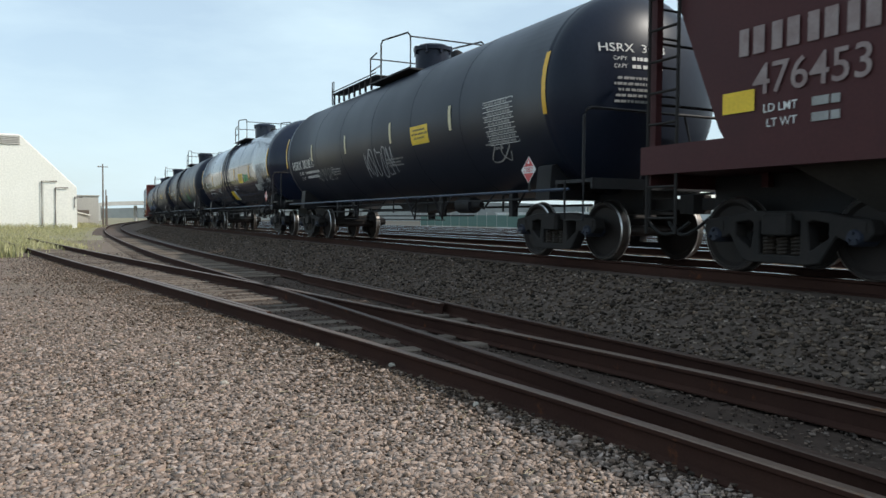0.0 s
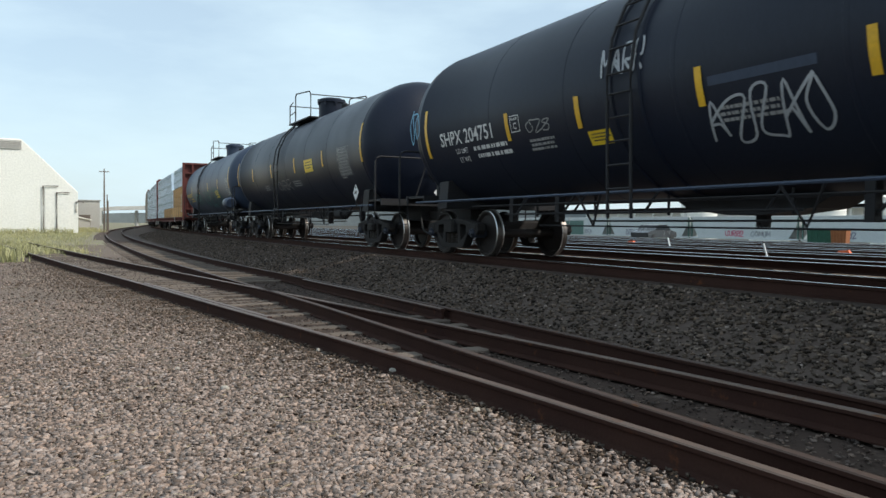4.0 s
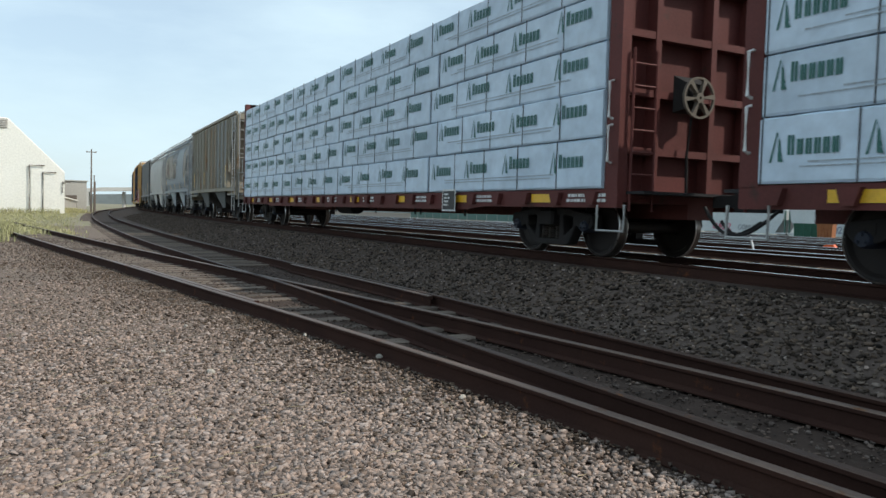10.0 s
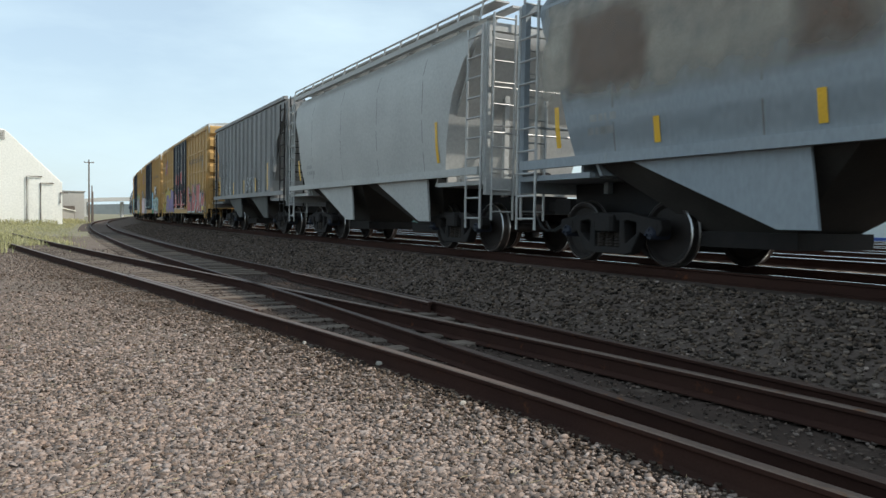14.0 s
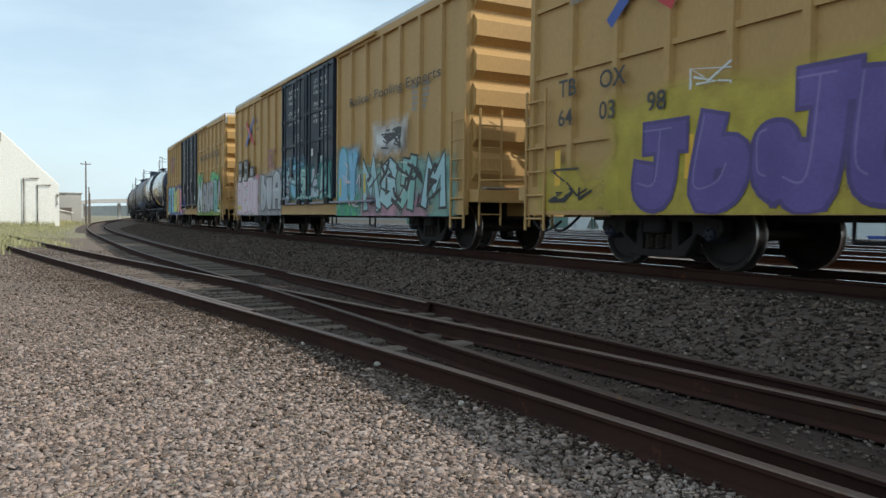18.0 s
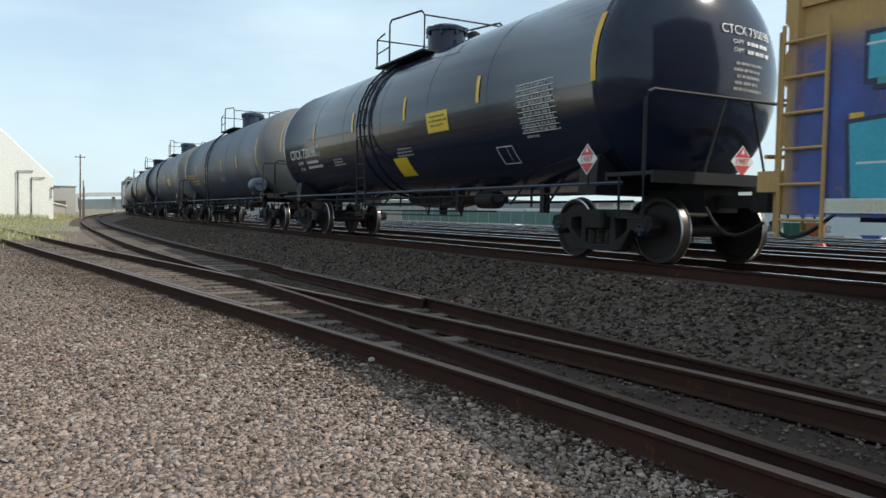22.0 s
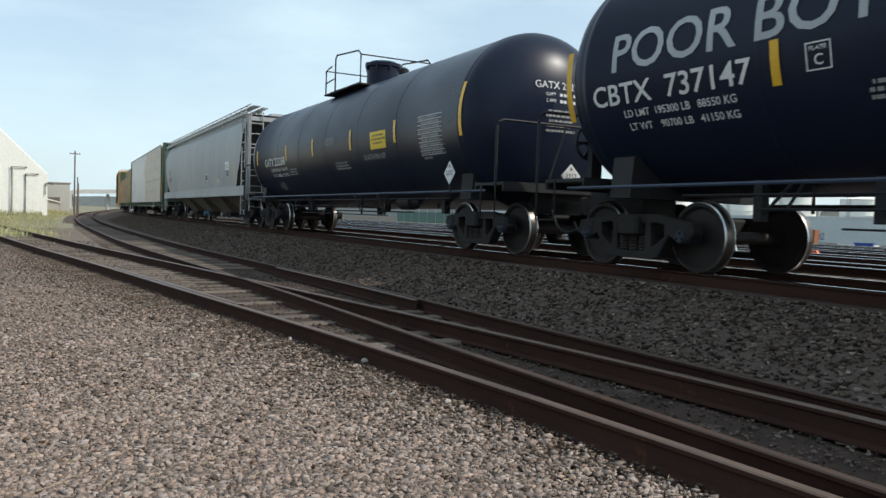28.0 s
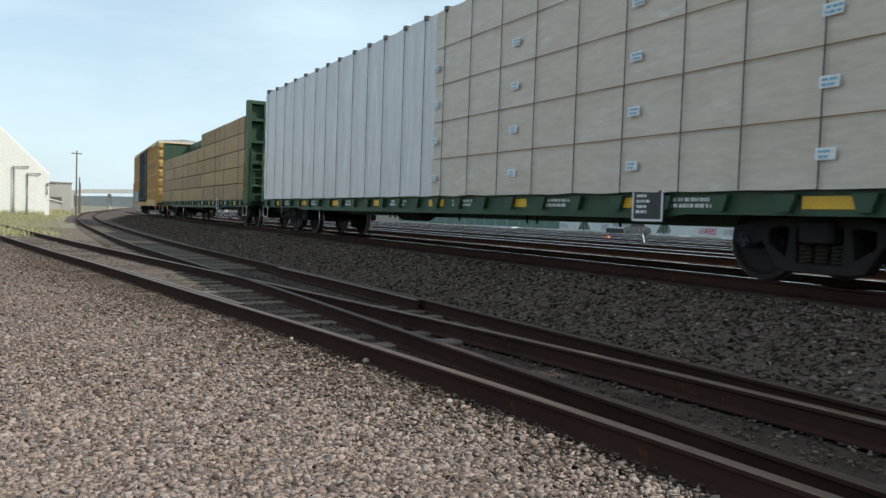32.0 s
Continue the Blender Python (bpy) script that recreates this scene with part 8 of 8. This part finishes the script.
# ---- far side of the yard, seen under the train ----
def parked_hopper(x, seed):
    """A pale covered hopper standing on the lowest yard track."""
    c = thing("parked_hopper_car", "pale grey covered hopper car standing on a far yard track", "hopper car", "parked hopper cars", at=(x, 79.5, -2.05))
    part("body", MB().prism([(-8.0, 1.25), (8.0, 1.25), (9.2, 2.9), (9.4, 4.2), (-9.4, 4.2), (-9.2, 2.9)], "y", -1.5, 1.5), parked_grey, c)
    # white along the roof edge paints in the bright highlight on the top chord
    part("roof_edge", MB().box(-9.5, 9.5, -1.56, 1.56, 4.2, 4.32), placard_white, c)
    part("side_sill", MB().box(-9.6, 9.6, -1.58, -1.45, 1.05, 1.27), parked_grey, c)
    for s in (-1, 1):
        part("slope_sheet", MB().prism([(s * 7.7, 1.3), (s * 9.3, 3.5), (s * 8.9, 3.5), (s * 7.3, 1.3)], "y", -1.4, 1.4), steel_dark, c)
        part("end_post", MB().box(s * 9.45 - 0.07, s * 9.45 + 0.07, -1.5, -1.3, 1.0, 4.2), fence_green, c)
        part("end_deck", MB().box(s * 9.0 - 0.6, s * 9.0 + 0.6, -1.4, 1.4, 1.0, 1.15), steel_dark, c)
        part("truck", MB().prism([(s * 7.4 - 1.1, 0.5), (s * 7.4 - 0.4, 0.2), (s * 7.4 + 0.4, 0.2), (s * 7.4 + 1.1, 0.5), (s * 7.4 + 0.8, 0.9), (s * 7.4 - 0.8, 0.9)], "y", -1.1, -0.9), steel_dark, c)
        for q in (-0.9, 0.9):
            part("wheelset", MB().lathe([(-0.8, 0.05), (-0.8, 0.45), (-0.68, 0.45), (-0.68, 0.08), (0.68, 0.08), (0.68, 0.45), (0.8, 0.45), (0.8, 0.05)], "y", 18, (s * 7.4 + q, 0, 0.45)), steel_dark, c)
    for x0, m, k in (((-2.8, G["hotpink"], 1), (1.8, G["chalk"], 2)) if seed % 2 else ((-5.2, G["grey"], 3),)):
        tag(x0, x0 + 3.4, 1.45, 2.2, 5, flat_wrap(-1.505), m, c, seed * 7 + k, 0.16)


for k in range(7):
    parked_hopper(-137.0 + k * 19.6, k)


def storage_tank(x, y, r, h, label):
    t = thing("storage_tank", label, "storage tank", "storage tanks", at=(x, y, -2.1))
    part("shell", MB().lathe([(0, r), (h * 0.33, r), (h * 0.335, r + 0.05), (h * 0.345, r), (h * 0.66, r), (h * 0.665, r + 0.05), (h * 0.675, r), (h, r), (h + 0.1, r + 0.08), (h + 1.0, 0.05)], "z", 40), wall_white, t)
    lad = MB()
    for q in (-0.25, 0.25):
        lad.tube([(q, -r - 0.15, 0), (q, -r - 0.15, h + 0.9)], 0.04)
    for q in range(int(h / 0.4)):
        lad.tube([(-0.25, -r - 0.15, 0.3 + q * 0.4), (0.25, -r - 0.15, 0.3 + q * 0.4)], 0.03)
    part("ladder", lad, galv, t)


for x, y, r, h in ((-108, 119, 3.8, 9), (-98, 122, 3.8, 9), (-82, 118, 3.2, 8), (-132, 124, 4.0, 9), (-60, 120, 3.6, 9)):
    storage_tank(x, y, r, h, "white cylindrical storage tank beyond the yard")
deck = thing("depot_building", "long pale depot building with dark windows", "building", at=(-100, 150, -2.2))
part("wall", MB().box(-110, 110, 2, 22, 0, 7.5), wall_white, deck)
part("roof", MB().box(-111, 111, -1.0, 23, 7.5, 8.1), concrete, deck)
for k in range(27):
    part("column", MB().box(-108 + k * 8 - 0.25, -108 + k * 8 + 0.25, -0.6, -0.2, 0, 7.5), wall_white, deck)
    part("window", MB().box(-106 + k * 8, -101.5 + k * 8, 1.9, 2.0, 2.6, 5.4), glass_dark, deck)
fence = thing("fence", "green mesh fence on posts beyond the yard", "fence", at=(-100, 38, -0.3))
for k in range(16):
    part("post", MB().lathe([(0, 0.04), (1.9, 0.04)], "z", 6, (k * 2.4, 0, 0)), galv, fence)
    part("mesh_panel", MB().box(k * 2.4 + 0.05, k * 2.4 + 2.35, -0.015, 0.015, 0.1, 1.5), fence_green, fence)


def road_car(x, y, ang, paint_mat, label):
    c = thing("parked_car", label, "car", "parked cars", at=(x, y, ground_z(y) + 0.01))
    c.rotation_euler[2] = ang
    prof = [(-2.2, 0.35), (-2.25, 0.75), (-1.9, 0.9), (-1.3, 0.95), (-0.7, 1.42), (0.6, 1.45), (1.3, 0.98), (2.1, 0.82), (2.25, 0.6), (2.2, 0.35)]
    part("body", MB().prism(prof, "y", -0.85, 0.85), paint_mat, c)
    part("window", MB().prism([(-1.15, 0.97), (-0.65, 1.36), (0.55, 1.39), (1.12, 0.99)], "y", -0.862, 0.862), glass_dark, c)
    for wx in (-1.4, 1.4):
        for s in (-1, 1):
            part("wheel", MB().lathe([(-0.1, 0.1), (-0.1, 0.31), (0.1, 0.31), (0.1, 0.1)], "y", 16, (wx, s * 0.8, 0.31)), rubber, c)
    return c


for x, y, ang, m, lab in ((-50.4, 37.0, 1.85, car_dark, "dark grey sedan parked beside the yard"), (-122, 71, 0.2, car_white, "white sedan parked beyond the yard")):
    road_car(x, y, ang, m, lab)


def bin_box(x, y, z, length, wide, high, m, label):
    b = thing("waste_container", label, "container", "waste containers", at=(x, y, z))
    b.rotation_euler[2] = 0.35
    p, q = length / 2, wide / 2
    part("body", MB().loft([[(-p + 0.1, -q + 0.1, 0.1), (p - 0.1, -q + 0.1, 0.1), (p - 0.1, q - 0.1, 0.1), (-p + 0.1, q - 0.1, 0.1)], [(-p, -q, high), (p, -q, high), (p, q, high), (-p, q, high)]]), m, b)
    part("rim", MB().box(-p - 0.05, p + 0.05, -q - 0.05, q + 0.05, high - 0.1, high), m, b)
    for k in range(4):
        xx = -p + 0.3 + k * (length - 0.6) / 3
        part("rib", MB().box(xx - 0.06, xx + 0.06, -q - 0.04, -q + 0.1, 0.12, high - 0.1), m, b)


bin_box(-58.3, 69.1, -1.47, 2.9, 2.0, 2.0, dumpster_green, "green steel waste container beyond the yard tracks")
bin_box(-54.6, 67.0, -1.42, 1.6, 1.6, 2.0, rust_box, "rusty orange waste container beyond the yard tracks")
bin_box(-34.8, 46.0, -0.86, 1.2, 0.8, 0.6, G["blue"], "small blue bin beyond the yard tracks")
for x, y in ((-20.5, 10.9), (-12.8, 6.75)):
    s = thing("marker_stake", "white leaning survey stake between the tracks", "stake", "stakes", at=(x, y, -0.29))
    part("stick", MB().box(-0.02, 0.02, -0.012, 0.012, 0, 0.56), placard_white, s).rotation_euler[1] = -0.35
for x, y, w in ((-25.3, 13.2, 0.34), (-13.8, 10.9, 0.32)):
    s = thing("ground_marker", "orange ground flag marker in the yard", "marker", "markers", at=(x, y, -0.27))
    part("flag", MB().prism([(-w, 0), (w, 0), (w * 0.3, 0.30), (-w * 0.6, 0.27)], "y", -0.05, 0.05), orange_mark, s)

# ---- loose things on the gravel ----
for x, y, r in ((-5.92, -7.28, 0.03), (-4.53, -5.85, 0.026), (-7.35, -6.10, 0.026), (-6.07, -5.83, 0.03), (-6.9, -7.5, 0.02), (-8.3, -7.1, 0.02)):
    mb = MB().loft([[(math.cos(k) * r * q * (1.25 + 0.2 * math.sin(3 * k)), math.sin(k) * r * q * 0.8, z * r) for k in (0, 0.9, 1.7, 2.6, 3.5, 4.4, 5.3)] for q, z in ((0.7, -0.5), (1.0, 0.0), (0.85, 0.55), (0.4, 0.85))])
    s = part("stone", mb, pale_stone, None, loc=(x, y, -0.662))
    s.rotation_euler[2] = x * 3
    tagged(s, "pale white stone lying on the gravel", "stone", "white stones")


# ---- grass and weeds ----
def grass(name, label, count, spot, height, seed):
    r = random.Random(seed)
    mb = MB()
    for _ in range(count):
        x, y, z = spot(r)
        h = height * r.uniform(0.4, 1.2)
        a, lean = r.uniform(0, 6.28), r.uniform(0, 0.5)
        wx, wy = 0.012 * math.cos(a) * (1 + h), 0.012 * math.sin(a) * (1 + h)
        lx, ly = h * lean * math.cos(a + 1), h * lean * math.sin(a + 1)
        mb.v += [(x - wx, y - wy, z), (x + wx, y + wy, z), (x + lx * 0.4 + wx * 0.7, y + ly * 0.4 + wy * 0.7, z + h * 0.6), (x + lx * 0.4 - wx * 0.7, y + ly * 0.4 - wy * 0.7, z + h * 0.6), (x + lx, y + ly, z + h)]
        i = len(mb.v) - 5
        mb.f += [(i, i + 1, i + 2, i + 3), (i + 3, i + 2, i + 4)]
    return tagged(part(name, mb, grass_mat, None), label, "grass", kind="stuff")


def verge(r):
    u = -31 - 61 * r.random() ** 0.7 + r.gauss(0, 3.0)
    d = smooth_at(SIDE, u) - 2.9 - (r.random() ** 0.9) * 15 + r.gauss(0, 0.35)
    x, y = beside(u, d)
    return x, y, -0.72


def wall_weeds(r):
    if r.random() < 0.35:
        return -105 + r.gauss(0, 3.0), -6.2 + r.gauss(0, 0.9), -0.72
    return -91.0 + r.gauss(0, 0.7), -7.4 - 22 * r.random(), -0.72


def spur_weeds(r):
    u = -33 - 17 * r.random()
    x, y = spur_point(u, r.uniform(-1.2, 2.4))
    return x, y, -0.7


def tufts(r):
    c = r.choice(((-29.5, -10.6), (-31, -9.8), (-27.5, -9.9), (-33, -11.5), (-26.5, -10.8)))
    return c[0] + r.gauss(0, 0.35), c[1] + r.gauss(0, 0.25), -0.7


grass("grass", "dry yellow-green grass verge before the warehouse", 30000, verge, 0.17, 7)
grass("weed_bank", "low green weeds growing along the warehouse wall", 5200, wall_weeds, 0.62, 17)
grass("weeds", "dry weeds over the end of the spur track", 5000, spur_weeds, 0.24, 8)
grass("weed_tufts", "tall pale weed tufts beside the spur", 700, tufts, 0.42, 9)


# ==== movement ====
def motions():
    """The train rolls past at a steady speed; every wheelset turns with it."""
    for car, back, half in TRAIN:
        rows = []
        for t in range(0, 33):
            u = SPEED * t - back
            xa, ya, _ = on_track(u - half)
            xb, yb, _ = on_track(u + half)
            rows.append((float(t), pose((xa + xb) / 2, (ya + yb) / 2, 0, 0, 0, math.degrees(math.atan2(yb - ya, xb - xa)))))
        walk(car, rows)
    step = math.degrees(SPEED / FPS / WR)
    for k, (w, s) in enumerate(WHEELS):
        walk(w, [(i / FPS, Matrix.LocRotScale((s, 0, WR), Euler((0, radians((step * i + 37 * k) % 360), 0)), None)) for i in range(0, 961)])


motions()
